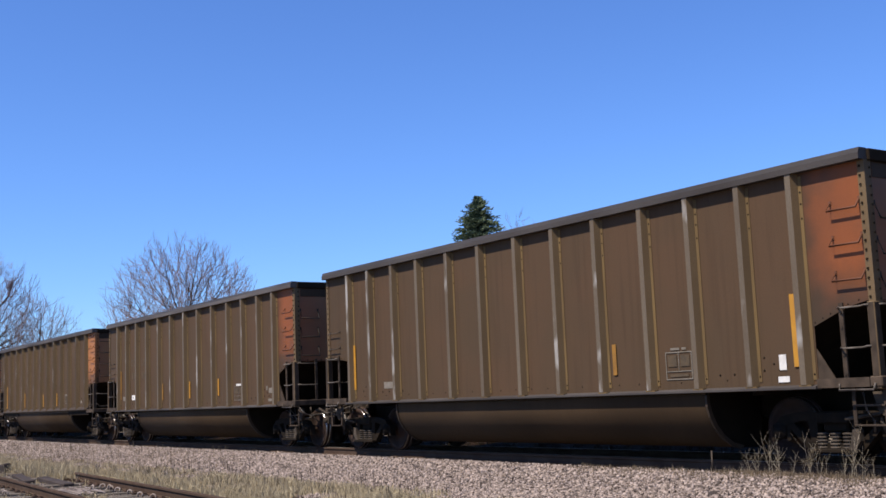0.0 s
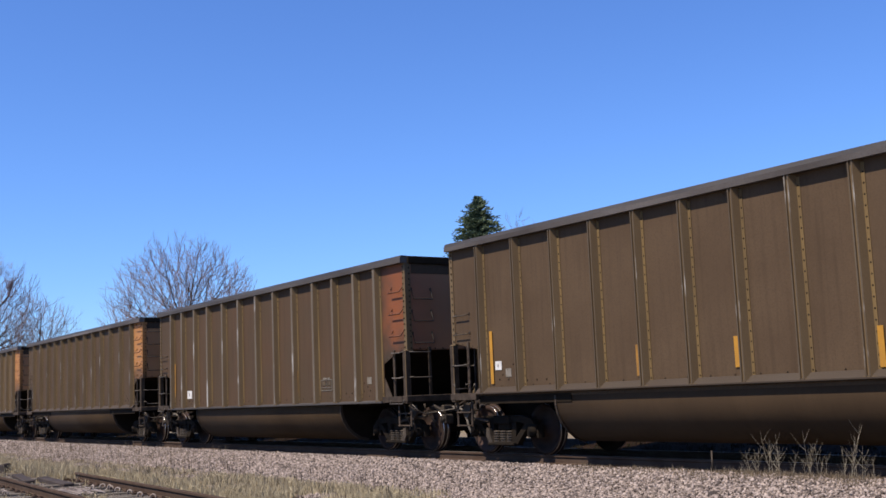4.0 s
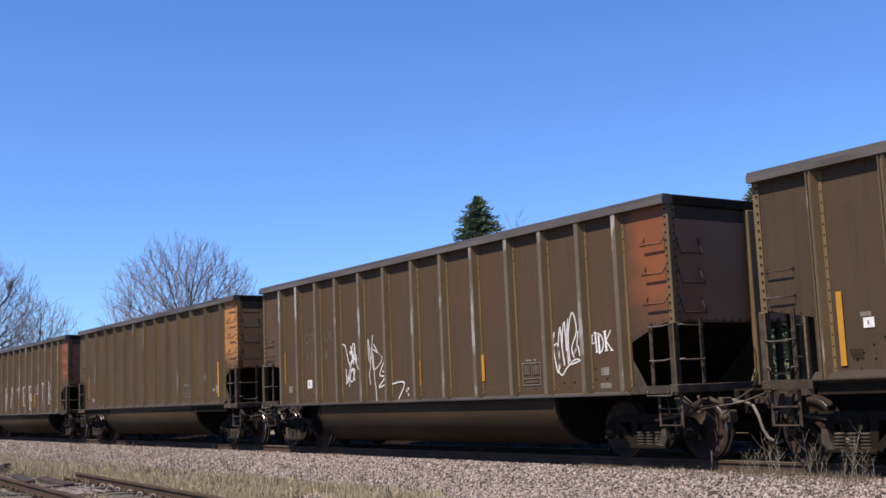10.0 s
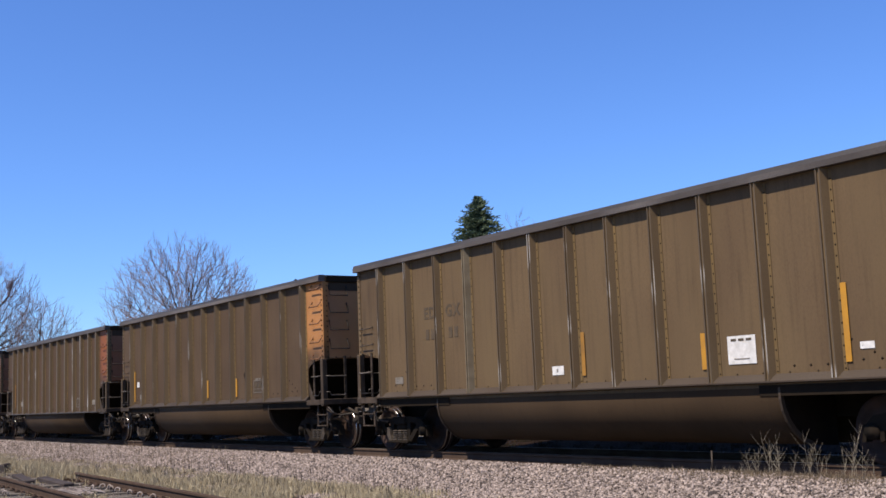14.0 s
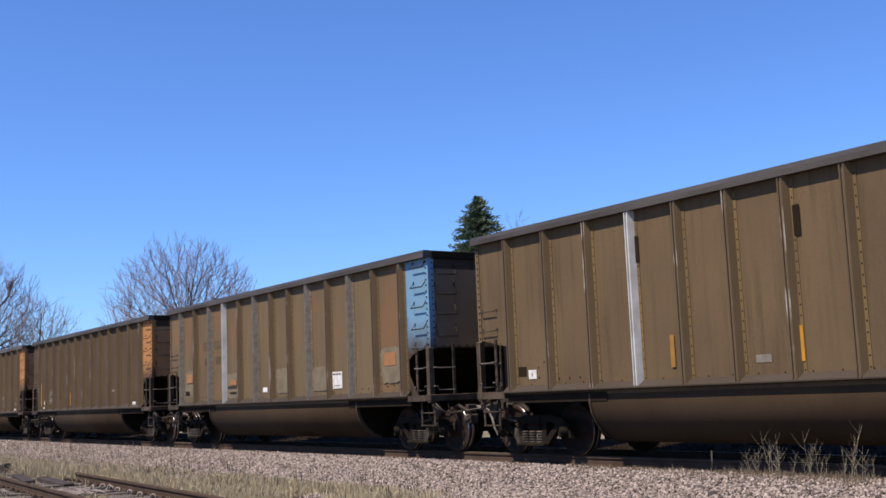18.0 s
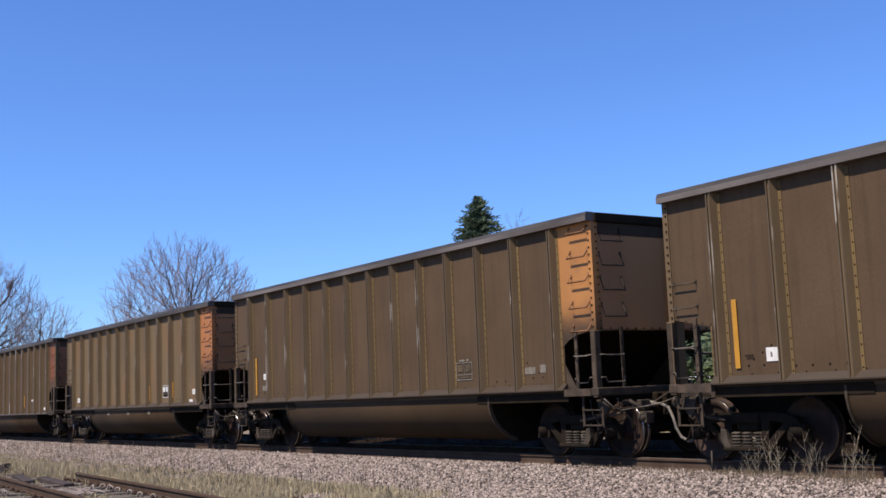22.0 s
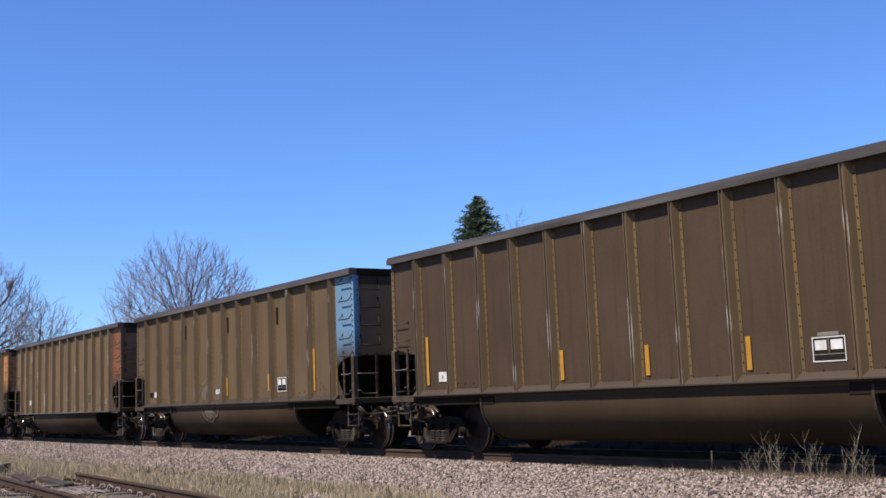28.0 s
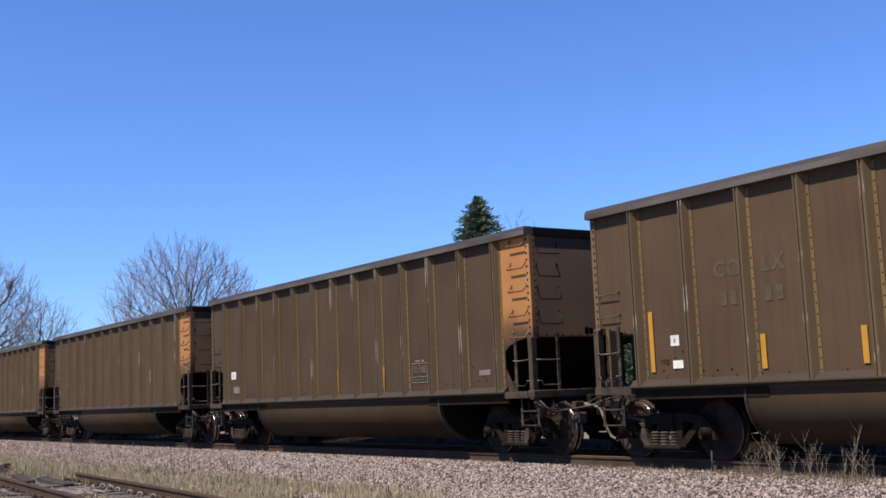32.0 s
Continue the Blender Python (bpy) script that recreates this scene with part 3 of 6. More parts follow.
    part_of("rear_corner_panel", turned(rear, "rear_corner_panel_far"), [BROWN, NEAR_BLACK], car)
    # ends: sheet above, slope sheet below
    bm = bmesh.new()
    box(bm, 7.235, 7.247, -1.44, 1.44, 2.10, 3.935)
    for i in range(15):
        box(bm, 7.247, 7.257, -1.33 + i * 0.19 - 0.012, -1.33 + i * 0.19 + 0.012, 2.118, 2.145, 1)
    sheet_e = mesh_of("end_sheet", bm)
    part_of("end_sheet", sheet_e, [FACES["amber"], NEAR_BLACK], car)
    # added thin plate that draws the dark band below the end chord
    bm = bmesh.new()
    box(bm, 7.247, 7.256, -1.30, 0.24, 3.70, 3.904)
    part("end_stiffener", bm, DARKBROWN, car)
    part_of("rear_end_sheet", turned(sheet_e, "end_sheet_rear"), [BROWN, NEAR_BLACK], car)
    bm = bmesh.new()
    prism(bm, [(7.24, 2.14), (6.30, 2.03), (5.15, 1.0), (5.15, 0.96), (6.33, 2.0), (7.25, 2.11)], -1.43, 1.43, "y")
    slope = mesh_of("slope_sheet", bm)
    part_of("slope_sheet", slope, NEAR_BLACK, car)
    part_of("slope_sheet", turned(slope, "slope_sheet_rear"), NEAR_BLACK, car)
    bm = bmesh.new()
    prism(bm, [(half + 0.05, 1.06), (half + 0.48, 1.06), (half + 0.05, 1.72)], -1.44, -1.425, "y")
    gus = mesh_of("gusset", bm)
    part_of("gusset", gus, LADDER, car)
    part_of("gusset", turned(gus, "gusset_far"), CAST, car)
    # corner posts, end posts, platform
    for sx in (-1, 1):
        for sy in (-1, 1):
            bm = bmesh.new()
            # an angle above the cutaway, with a row of bolts down each leg, and a box post below it
            prism(bm, [(sx * 7.16, sy * 1.453), (sx * 7.16, sy * 1.468), (sx * 7.265, sy * 1.468), (sx * 7.265, sy * 1.33), (sx * 7.248, sy * 1.33), (sx * 7.248, sy * 1.453)], 2.08, 3.917, "z")
            box(bm, min(sx * 7.165, sx * 7.275), max(sx * 7.165, sx * 7.275), min(sy * 1.40, sy * 1.53), max(sy * 1.40, sy * 1.53), 1.0, 2.10, 2, bev=0.012)
            for i in range(15):
                z = 2.16 + i * 0.12
                box(bm, sx * 7.195 - 0.013, sx * 7.195 + 0.013, sy * 1.474 - 0.008, sy * 1.474 + 0.008, z - 0.014, z + 0.014, 1)
                box(bm, sx * 7.27 - 0.008, sx * 7.27 + 0.008, sy * 1.37 - 0.013, sy * 1.37 + 0.013, z - 0.04, z - 0.012, 1)
            part("front_corner_post" if sx > 0 and sy < 0 else "corner_post", bm, [POSTSIDE, NEAR_BLACK, LADDER], car)
        bm = bmesh.new()
        box(bm, min(sx * 7.248, sx * 7.345), max(sx * 7.248, sx * 7.345), min(sx * 0.25, sx * 0.50), max(sx * 0.25, sx * 0.50), 1.1, 3.904, bev=0.012)
        prism(bm, [(sx * 0.25, 1.10), (sx * 0.25, 1.36), (sx * 0.12, 1.10)], sx * 7.25, sx * 7.32, "x")
        part("end_post", bm, POSTSIDE, car)
        for y in (-0.92, 0.92):
            bm = bmesh.new()
            box(bm, sx * 7.265 - 0.014, sx * 7.265 + 0.014, y - 0.032, y + 0.032, 1.08, 2.16)
            for z in (1.2, 1.45, 1.8, 2.05):
                box(bm, sx * 7.284 - 0.008, sx * 7.284 + 0.008, y - 0.016, y + 0.016, z - 0.016, z + 0.016)
            part("end_ladder_stile", bm, LADDER, car)
        for sy in (-1, 1):
            bm = bmesh.new()
            box(bm, sx * 6.74 - 0.032, sx * 6.74 + 0.032, sy * 1.465 - 0.014, sy * 1.465 + 0.014, 1.09, 2.12)
            for z in (1.2, 1.45, 1.8, 2.0):
                box(bm, sx * 6.74 - 0.016, sx * 6.74 + 0.016, sy * 1.483 - 0.008, sy * 1.483 + 0.008, z - 0.016, z + 0.016)
            part("side_ladder_stile", bm, LADDER, car)
            for z in (1.26, 1.70) if kind == "A" else (1.54, 2.06):
                # the lowest rung of kind A hangs in hooks
                d = 0.07 if z < 1.3 else 0.0
                bm = bmesh.new()
                tube(bm, [(sx * 6.70, sy * 1.485, z + d), (sx * 6.76, sy * 1.545, z + d), (sx * 6.79, sy * 1.55, z - 0.01), (sx * 7.09, sy * 1.55, z - 0.01), (sx * 7.13, sy * 1.545, z + d), (sx * 7.19, sy * 1.53, z + d)], 0.0125, 6)
                part("ladder_rung", bm, RUNG, car)
                bm = bmesh.new()
                tube(bm, [(sx * 7.275, sy * 1.43, z + d), (sx * 7.33, sy * 1.38, z + d), (sx * 7.335, sy * 1.34, z - 0.01), (sx * 7.335, sy * 0.98, z - 0.01), (sx * 7.33, sy * 0.94, z + d), (sx * 7.275, sy * 0.90, z + d)], 0.0125, 6)
                part("ladder_rung", bm, RUNG, car)
            if sy > 0:
                continue
            # stirrup below the sill: two flat hangers and two treads
            for x in (6.78, 7.24):
                bm = bmesh.new()
                box(bm, sx * x - 0.026, sx * x + 0.026, sy * 1.41 - 0.008, sy * 1.41 + 0.008, 0.53, 1.03)
                part("step_hanger", bm, LADDER, car)
            for z in (0.55, 0.80):
                bm = bmesh.new()
                box(bm, min(sx * 6.78, sx * 7.24), max(sx * 6.78, sx * 7.24), min(sy * 1.40, sy * 1.45), max(sy * 1.40, sy * 1.45), z - 0.012, z + 0.012, bev=0.004)
                part("sill_step", bm, LADDER, car)
            if kind == "B":
                bm = bmesh.new()
                tube(bm, [(sx * 6.68, sy * 1.545, 1.08), (sx * 6.69, sy * 1.58, 1.0), (sx * 7.20, sy * 1.58, 1.0), (sx * 7.21, sy * 1.545, 1.08)], 0.014, 6)
                part("sill_grab_iron", bm, RUNG, car)
        bm = bmesh.new()
        box(bm, min(sx * 7.12, sx * 7.30), max(sx * 7.12, sx * 7.30), -1.54, 1.54, 1.03, 1.165, bev=0.015)
        box(bm, min(sx * (half + 0.2), sx * 7.12), max(sx * (half + 0.2), sx * 7.12), -1.54, -1.45, 1.035, 1.155)
        box(bm, min(sx * (half + 0.2), sx * 7.12), max(sx * (half + 0.2), sx * 7.12), 1.45, 1.54, 1.035, 1.155)
        part("end_platform", bm, LADDER, car)
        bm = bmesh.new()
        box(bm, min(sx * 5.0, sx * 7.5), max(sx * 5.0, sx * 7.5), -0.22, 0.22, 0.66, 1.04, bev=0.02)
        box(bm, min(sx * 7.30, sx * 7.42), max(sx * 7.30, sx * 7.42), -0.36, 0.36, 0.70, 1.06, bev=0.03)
        part("draft_sill", bm, NEAR_BLACK, car)
        bm = bmesh.new()
        prism(bm, [(sx * 7.40, 0.82), (sx * 7.72, 0.83), (sx * 7.86, 0.74), (sx * 8.06, 0.74), (sx * 8.14, 0.82), (sx * 8.14, 0.98), (sx * 8.02, 1.04), (sx * 7.84, 1.02), (sx * 7.72, 0.93), (sx * 7.40, 0.93)], -0.09, 0.13, "y")
        prism(bm, [(sx * 7.80, -0.11), (sx * 7.88, -0.25), (sx * 8.04, -0.27), (sx * 8.13, -0.18), (sx * 8.13, -0.11)], 0.75, 1.01, "z")
        tube(bm, [(sx * 7.98, -0.19, 0.70), (sx * 7.98, -0.19, 1.07)], 0.035, 8)
        part("coupler", bm, KNUCKLE, car)
        bm = bmesh.new()
        tube(bm, [(sx * 7.36, -0.44, 0.86), (sx * 7.62, -0.46, 0.86), (sx * 7.78, -0.46, 0.80), (sx * 7.87, -0.46, 0.64), (sx * 7.92, -0.45, 0.46), (sx * 8.0, -0.43, 0.32), (sx * 8.12, -0.39, 0.25), (sx * 8.2, -0.36, 0.27)], 0.025, 8)
        tube(bm, [(sx * 7.12, -0.44, 0.88), (sx * 7.46, -0.44, 0.86)], 0.05, 8)
        part("air_hose", bm, HOSE if sx > 0 else BOGIE, car)
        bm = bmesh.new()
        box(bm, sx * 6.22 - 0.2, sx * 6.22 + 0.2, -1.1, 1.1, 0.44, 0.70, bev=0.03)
        part("bolster", bm, NEAR_BLACK, car)
        bm = bmesh.new()
        tube(bm, [(sx * 7.3, -1.45, 0.93), (sx * 7.36, -1.3, 0.80), (sx * 7.38, -0.5, 0.84), (sx * 7.6, -0.2, 1.06)], 0.015, 6)
        part("uncoupling_lever", bm, LADDER, car)
        bm = bmesh.new()
        tube(bm, [(sx * 7.34, 0.55, 0.95), (sx * 7.42, 0.5, 0.7), (sx * 7.5, 0.35, 0.5)], 0.025, 6)
        part("trainline_hose", bm, HOSE, car)
        bm = bmesh.new()
        box(bm, sx * 7.36 - 0.06, sx * 7.36 + 0.06, -0.72, -0.50, 0.78, 0.94, bev=0.015)
        tube(bm, [(sx * 7.15, -0.9, 0.9), (sx * 7.36, -0.7, 0.84)], 0.03, 6)
        part("angle_cock", bm, CAST, car)
        bm = bmesh.new()
        prism(bm, [(sx * 5.95, 0.36), (sx * 6.05, 0.36), (sx * 6.10, 0.70), (sx * 5.86, 0.66)], -0.86, -0.72, "y")
        prism(bm, [(sx * 6.50, 0.36), (sx * 6.40, 0.36), (sx * 6.34, 0.70), (sx * 6.58, 0.66)], -0.86, -0.72, "y")
        box(bm, sx * 6.22 - 0.30, sx * 6.22 + 0.30, -0.74, 0.74, 0.36, 0.42)
        part("brake_beam", bm, NEAR_BLACK, car)
        # brake rigging hung between bogie and platform
        bm = bmesh.new()
        prism(bm, [(sx * 6.98, 0.97), (sx * 7.20, 0.97), (sx * 7.26, 0.80), (sx * 7.12, 0.66), (sx * 7.04, 0.74)], -1.30, -1.24, "y")
        tube(bm, [(sx * 7.08, -1.27, 0.78), (sx * 7.02, -1.22, 0.60), (sx * 7.08, -1.2, 0.42)], 0.022, 6)
        part("brake_lever", bm, CAST, car)
        bm = bmesh.new()
        tube(bm, [(sx * 6.50, -1.24, 0.62), (sx * 6.80, -1.24, 0.66), (sx * 7.10, -1.22, 0.70), (sx * 7.36, -1.1, 0.74)], 0.024, 6)
        tube(bm, [(sx * 7.30, -1.12, 0.98), (sx * 7.34, -1.10, 0.80), (sx * 7.44, -0.98, 0.62), (sx * 7.40, -0.9, 0.5)], 0.026, 6)
        part("brake_rod", bm, CAST, car)
        bm = bmesh.new()
        prism(bm, [(sx * 6.46, 0.20), (sx * 6.56, 0.19), (sx * 6.66, 0.34), (sx * 6.64, 0.50), (sx * 6.55, 0.48), (sx * 6.52, 0.34)], -1.19, -1.08, "y")
        part("brake_shoe", bm, CAST, car)
        bm = bmesh.new()
        fs = lathe(bm, [(0.0, -0.87), (0.05, -0.87), (0.075, -0.83), (0.075, -0.80)], 10, "y")
        bmesh.ops.translate(bm, verts=list({v for f in fs for v in f.verts}), vec=(sx * 7.52, 0, 0.65))
        box(bm, sx * 7.52 - 0.085, sx * 7.52 + 0.085, -0.82, -0.60, 0.55, 0.75, bev=0.025)
        tube(bm, [(sx * 7.30, -0.9, 0.95), (sx * 7.44, -0.8, 0.84), (sx * 7.52, -0.7, 0.72)], 0.032, 6)
        part("cutout_cock", bm, CAST, car)
        bm = bmesh.new()
        tube(bm, [(sx * 6.86, -1.33, 0.97), (sx * 6.88, -1.31, 0.74), (sx * 6.96, -1.28, 0.60), (sx * 6.94, -1.26, 0.46)], 0.014, 6)
        tube(bm, [(sx * 7.30, -1.42, 0.98), (sx * 7.42, -1.36, 0.86), (sx * 7.44, -1.2, 0.78), (sx * 7.7, -0.6, 0.86), (sx * 7.9, -0.3, 0.98)], 0.013, 6)
        part("trainline_pipe", bm, RUNG, car)
        for sy, tag_ in ((-1, ""), (1, "_far")):
            fr = part_of("side_frame", ME["side_frame" + tag_], BOGIE, car, at=(sx * 6.22, 0, 0))
            for dx in (-0.2, 0.0, 0.2) if sy < 0 else ():
                part_of("spring", ME["spring"], CAST, fr, at=(dx, sy * 1.09, 0))
            for dx in (-0.89, 0.89):
                part_of("bearing_cap", ME["cap" + tag_], BOGIE, fr, at=(dx, 0, 0.457))
        for dx in (-0.89, 0.89):
            ws = part_of("wheelset", ME["axle"], NEAR_BLACK, car, at=(sx * 6.22 + dx, 0, 0.457))
            part_of("wheel", ME["wheel"], [PLATE, TREAD], ws, at=(0, -0.83, 0))
            part_of("wheel", ME["wheel_far"], [PLATE, TREAD], ws, at=(0, 0.83, 0))
    # hand holds
    zs_front = (3.78, 3.37, 2.96, 2.52) if kind == "A" else (3.35, 2.89, 2.43)
    for z in zs_front + ((2.13,) if kind == "A" else ()):
        part_of("front_grab_iron", ME["front_grab"], CAST, car, at=(6.70, -1.453, z + 0.06))
    for z in (2.64, 2.28):
        part_of("grab_iron", ME["grab"], CAST, car, at=(-7.12, -1.453, z))
    for z in zs_front:
        g = part_of("grab_iron", ME["drop_grab"], IRON, car, at=(7.248, -1.31, z))
        g.rotation_euler = (0, 0, math.pi / 2)
        g = part_of("grab_iron", ME["drop_grab"], IRON, car, at=(-7.248, 1.31, z))
        g.rotation_euler = (0, 0, -math.pi / 2)
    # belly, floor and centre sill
    part_of("tub", ME["tub" + kind], [BELLY, NEAR_BLACK], car)
    part_of("tub", ME["tub_far" + kind], [BELLY, NEAR_BLACK], car)
    for k in (0, 1):
        part_of("tub_flange", ME["tub_rim", kind, k], SILL, car)
    if kind == "A":
        for s in (-1, 1):
            for sy in (-1, 1):
                bm = bmesh.new()
                box(bm, min(s * 3.82, s * (half + 0.2)), max(s * 3.82, s * (half + 0.2)), min(sy * 1.42, sy * 1.455), max(sy * 1.42, sy * 1.455), 0.95, 1.10)
                part("body_bolster", bm, NEAR_BLACK, car)
    bm = bmesh.new()
    box(bm, -5.2, 5.2, -1.44, 1.44, 1.062, 1.075)
    part("floor_sheet", bm, COAL, car, "coal-dusted floor sheet")
    bm = bmesh.new()
    box(bm, -5.0, 5.0, -0.2, 0.2, 0.62, 1.04)
    part("centre_sill", bm, NEAR_BLACK, car)
    return car


# ---- the train ----
PITCH, FIRST_FRONT = 16.18, 7.275
CAR_KINDS = {-1: "A amber", 0: "B red", 1: "B red", 2: "A orange", 3: "A orange", 4: "A orange", 5: "B red", 6: "A amber", 7: "A amber", 8: "B red",
             9: "B red", 10: "A amber", 11: "B red", 12: "A amber", 13: "B red", 14: "A amber", 15: "A blue", 16: "A amber", 17: "B red", 18: "B red",
             19: "A blue", 20: "A blue", 21: "A amber", 22: "A amber", 23: "A amber", 24: "A amber", 25: "A orange", 26: "B red", 27: "B red",
             28: "A amber", 29: "A orange", 30: "A amber", 31: "A blue", 32: "B red", 33: "A amber", 34: "A amber", 35: "A amber", 36: "A amber", 37: "A amber", 38: "A amber"}
# how far the train has come, second by second
RUN = [(0, -8.55), (1, 8.91), (2, 26.40), (3, 43.84), (4, 61.28), (7, 113.65), (8, 131.11), (9, 148.56), (10, 165.96), (11, 183.39), (12, 200.80), (13, 218.20),
       (14, 235.62), (15, 252.43), (18, 304.86), (19, 322.26), (20, 339.65), (21, 357.08), (22, 374.53), (23, 391.97), (24, 409.40), (27, 462.01),
       (28, 479.78), (29, 497.60), (30, 515.40), (31, 533.13), (32, 550.85)]
END_WORDS = {"amber": "amber painted front corner", "orange": "orange painted front corner", "red": "faded red-orange front corner", "blue": "light blue front corner"}


def paint(ob, m, slot=0):
    s = ob.material_slots[slot]
    s.link = "OBJECT"
    s.material = m


def kind_of(ob):
    return ob.name.split(".")[0]


CARS = {}
PROTO = {}
for c, what in CAR_KINDS.items():
    kind, end = what.split()
    if kind not in PROTO:
        PROTO[kind] = coal_car(kind)
        car = PROTO[kind]
    else:
        car = copy_thing(PROTO[kind], Matrix.Identity(4))
    body = TAN if c in (20, 25, 32) else LIGHTBROWN if c in (7, 15, 19, 31) else DARKBROWN if c in (10, 29, 30, 33, 35) else UMBER if end == "red" or c == 18 else BROWN
    for ob in car.children:
        k = kind_of(ob)
        if k == "corner_panel" or (k == "front_corner_post" and kind == "A"):
            paint(ob, ENDS[end])
        elif k == "front_grab_iron":
            paint(ob, BARS[end])
        elif k == "end_sheet":
            paint(ob, FACES[end])
        elif k in ("side_sheet", "rear_corner_panel", "rear_end_sheet"):
            paint(ob, body)
    posts_ = "pale worn posts" if kind == "B" else "brown ribbed sides"
    tagged(car, f"coal-dusted brown steel coal gondola, {posts_}, {END_WORDS[end]}", "railway car", "cars of the coal train")
    CARS[c] = car


def run_at(t):
    for (a, sa), (b, sb) in zip(RUN, RUN[1:]):
        if t <= b:
            return sa + (sb - sa) * (t - a) / (b - a)
    return RUN[-1][1]


def motions():
    """Every car rolls along the track; its wheelsets turn while it is near."""
    for c, car in CARS.items():
        off = -PITCH * c - FIRST_FRONT
        walk(car, [(t, pose(s + off, 0, 0)) for t, s in RUN])
        here = [k for k in range(0, 961) if -85 < run_at(k / 30) + off < 14]
        if not here:
            continue
        keys = sorted({0, 960, *here})
        for ob in car.children:
            if kind_of(ob) == "wheelset":
                x, y, z = ob.location
                base = run_at(here[0] / 30)
                rows, turn = [], 0.0
                for k in keys:
                    s = min(max(run_at(k / 30), base), run_at(here[-1] / 30)) - base
                    rows.append((k / 30, pose(x, y, z, 0, math.degrees(s / 0.457) % 360, 0)))
                walk(ob, rows)


# ---- markings on the cars ----
SIDE_Y = -1.4535
MARK_MESHES, BLOTCHES = {}, {}


def flat_mesh(w, h):
    """A thin plate, 4 mm proud; alike sizes share one mesh."""
    key = (round(w, 2), round(h, 2))
    if key not in MARK_MESHES:
        bm = bmesh.new()
        box(bm, -w / 2, w / 2, -0.004, 0.0, -h / 2, h / 2)
        MARK_MESHES[key] = mesh_of("marking", bm)
        MARK_MESHES[key].materials.append(WHITE)
    return MARK_MESHES[key]


def stick(c, name, w, h, x, z, m, label="", lift=0.0):
    ob = part_of(name, flat_mesh(w, h), WHITE, CARS[c], label, (x, SIDE_Y - lift, z))
    paint(ob, m)
    return ob


def stripe(c, x, z0, z1, m=None):
    stick(c, "reflector_strip", 0.088, z1 - z0, x, (z0 + z1) / 2, m or YELLOW, "yellow reflective strip" if m is None else "faded yellow strip", 0.014)


def plate(c, x, z, w, h, m):
    name = {"PALE": "cleaned_patch", "PATCHORANGE": "paint_patch", "NEAR_BLACK": "dark_plate"}
    key = next((k for k, v in (("PALE", PALE), ("PATCHORANGE", PATCHORANGE), ("NEAR_BLACK", NEAR_BLACK)) if v is m), "")
    if m is PALE:
        BLOTCHES[c] = BLOTCHES.get(c, 0) + 1
        blotch(c, x, z, w, h, m, 0.0035 * BLOTCHES[c] - 0.003)
        return
    if m is PATCHORANGE:
        stick(c, name[key], w, h, x, z, m, lift=0.022)
        return
    if m is NEAR_BLACK and h < 0.08:
        # a worn line of small stencil letters
        for k in range(5):
            stick(c, "stencil_bar", w * 0.11, h, x + (k - 2) * w * 0.2, z, m, lift=0.02)
        return
    if m is NEAR_BLACK and h > 0.3:
        # a ladder of dark slots in the post's web
        for k in range(5):
            stick(c, "dark_slot", w, h * 0.13, x, z + (k - 2) * h * 0.21, m)
        return
    ob = stick(c, name.get(key, "stencil"), w, h, x, z, m, lift=0.0045 if m is WHITE else 0.018 if m is NEAR_BLACK and c == 20 else 0.0)
    if m is WHITE and w > 0.12 and h > 0.12:
        if w > 0.4:
            for k in (-1, 0, 1):
                stick(c, "stencil_bar", w * 0.2, h * 0.09, x + k * w * 0.27, z + h * 0.36, DARKMARK, lift=0.009)
            stick(c, "stencil_bar", w * 0.55, h * 0.04, x, z - h * 0.32, DULLWHITE, lift=0.009)
        else:
            stick(c, "stencil_bar", w * 0.14, h * 0.36, x - w * 0.04, z, DULLWHITE, lift=0.009)


LETTER_MESHES = {}


def letters(c, text, x, z, h):
    """A pair of stencilled capitals in the built-in font, centred at x on the side sheet."""
    if (text, h) not in LETTER_MESHES:
        cu = bpy.data.curves.new("lettering", "FONT")
        cu.body, cu.size, cu.align_x, cu.extrude, cu.space_character, cu.offset = text, h * 1.34, "CENTER", 0.0015, 1.16, 0.011
        ob = bpy.data.objects.new("lettering", cu)
        me = bpy.data.meshes.new_from_object(ob)
        me.transform(Matrix.Translation((0, 0, -h / 2)) @ Matrix.Rotation(math.pi / 2, 4, "X"))
        bpy.data.objects.remove(ob)
        LETTER_MESHES[text, h] = me
    part_of("lettering", LETTER_MESHES[text, h], DARKMARK, CARS[c], "faded dark stencilled letters", (x, SIDE_Y, z))


def reporting_marks(c, first, second, xa, xb, z, h=0.24):
    """Two pairs of letters astride a post, and below them the number, as plain bars."""
    letters(c, first, xa, z, h)
    letters(c, second, xb, z, h)
    for x in (xa, xb):
        for k in (-1, 1):
            stick(c, "lettering_bar", 0.12, h * 0.85, x + k * 0.095, z - 0.44, DARKMARK)


def spot(c, x, z, r):
    bm = bmesh.new()
    prism(bm, [(r * (1 + 0.15 * math.sin(3 * a)) * math.cos(a), r * math.sin(a)) for a in [k * math.tau / 14 for k in range(14)]], -0.004, 0, "y")
    part("dark_stain", bm, NEAR_BLACK, CARS[c], "round dark stain", (x, SIDE_Y, z))


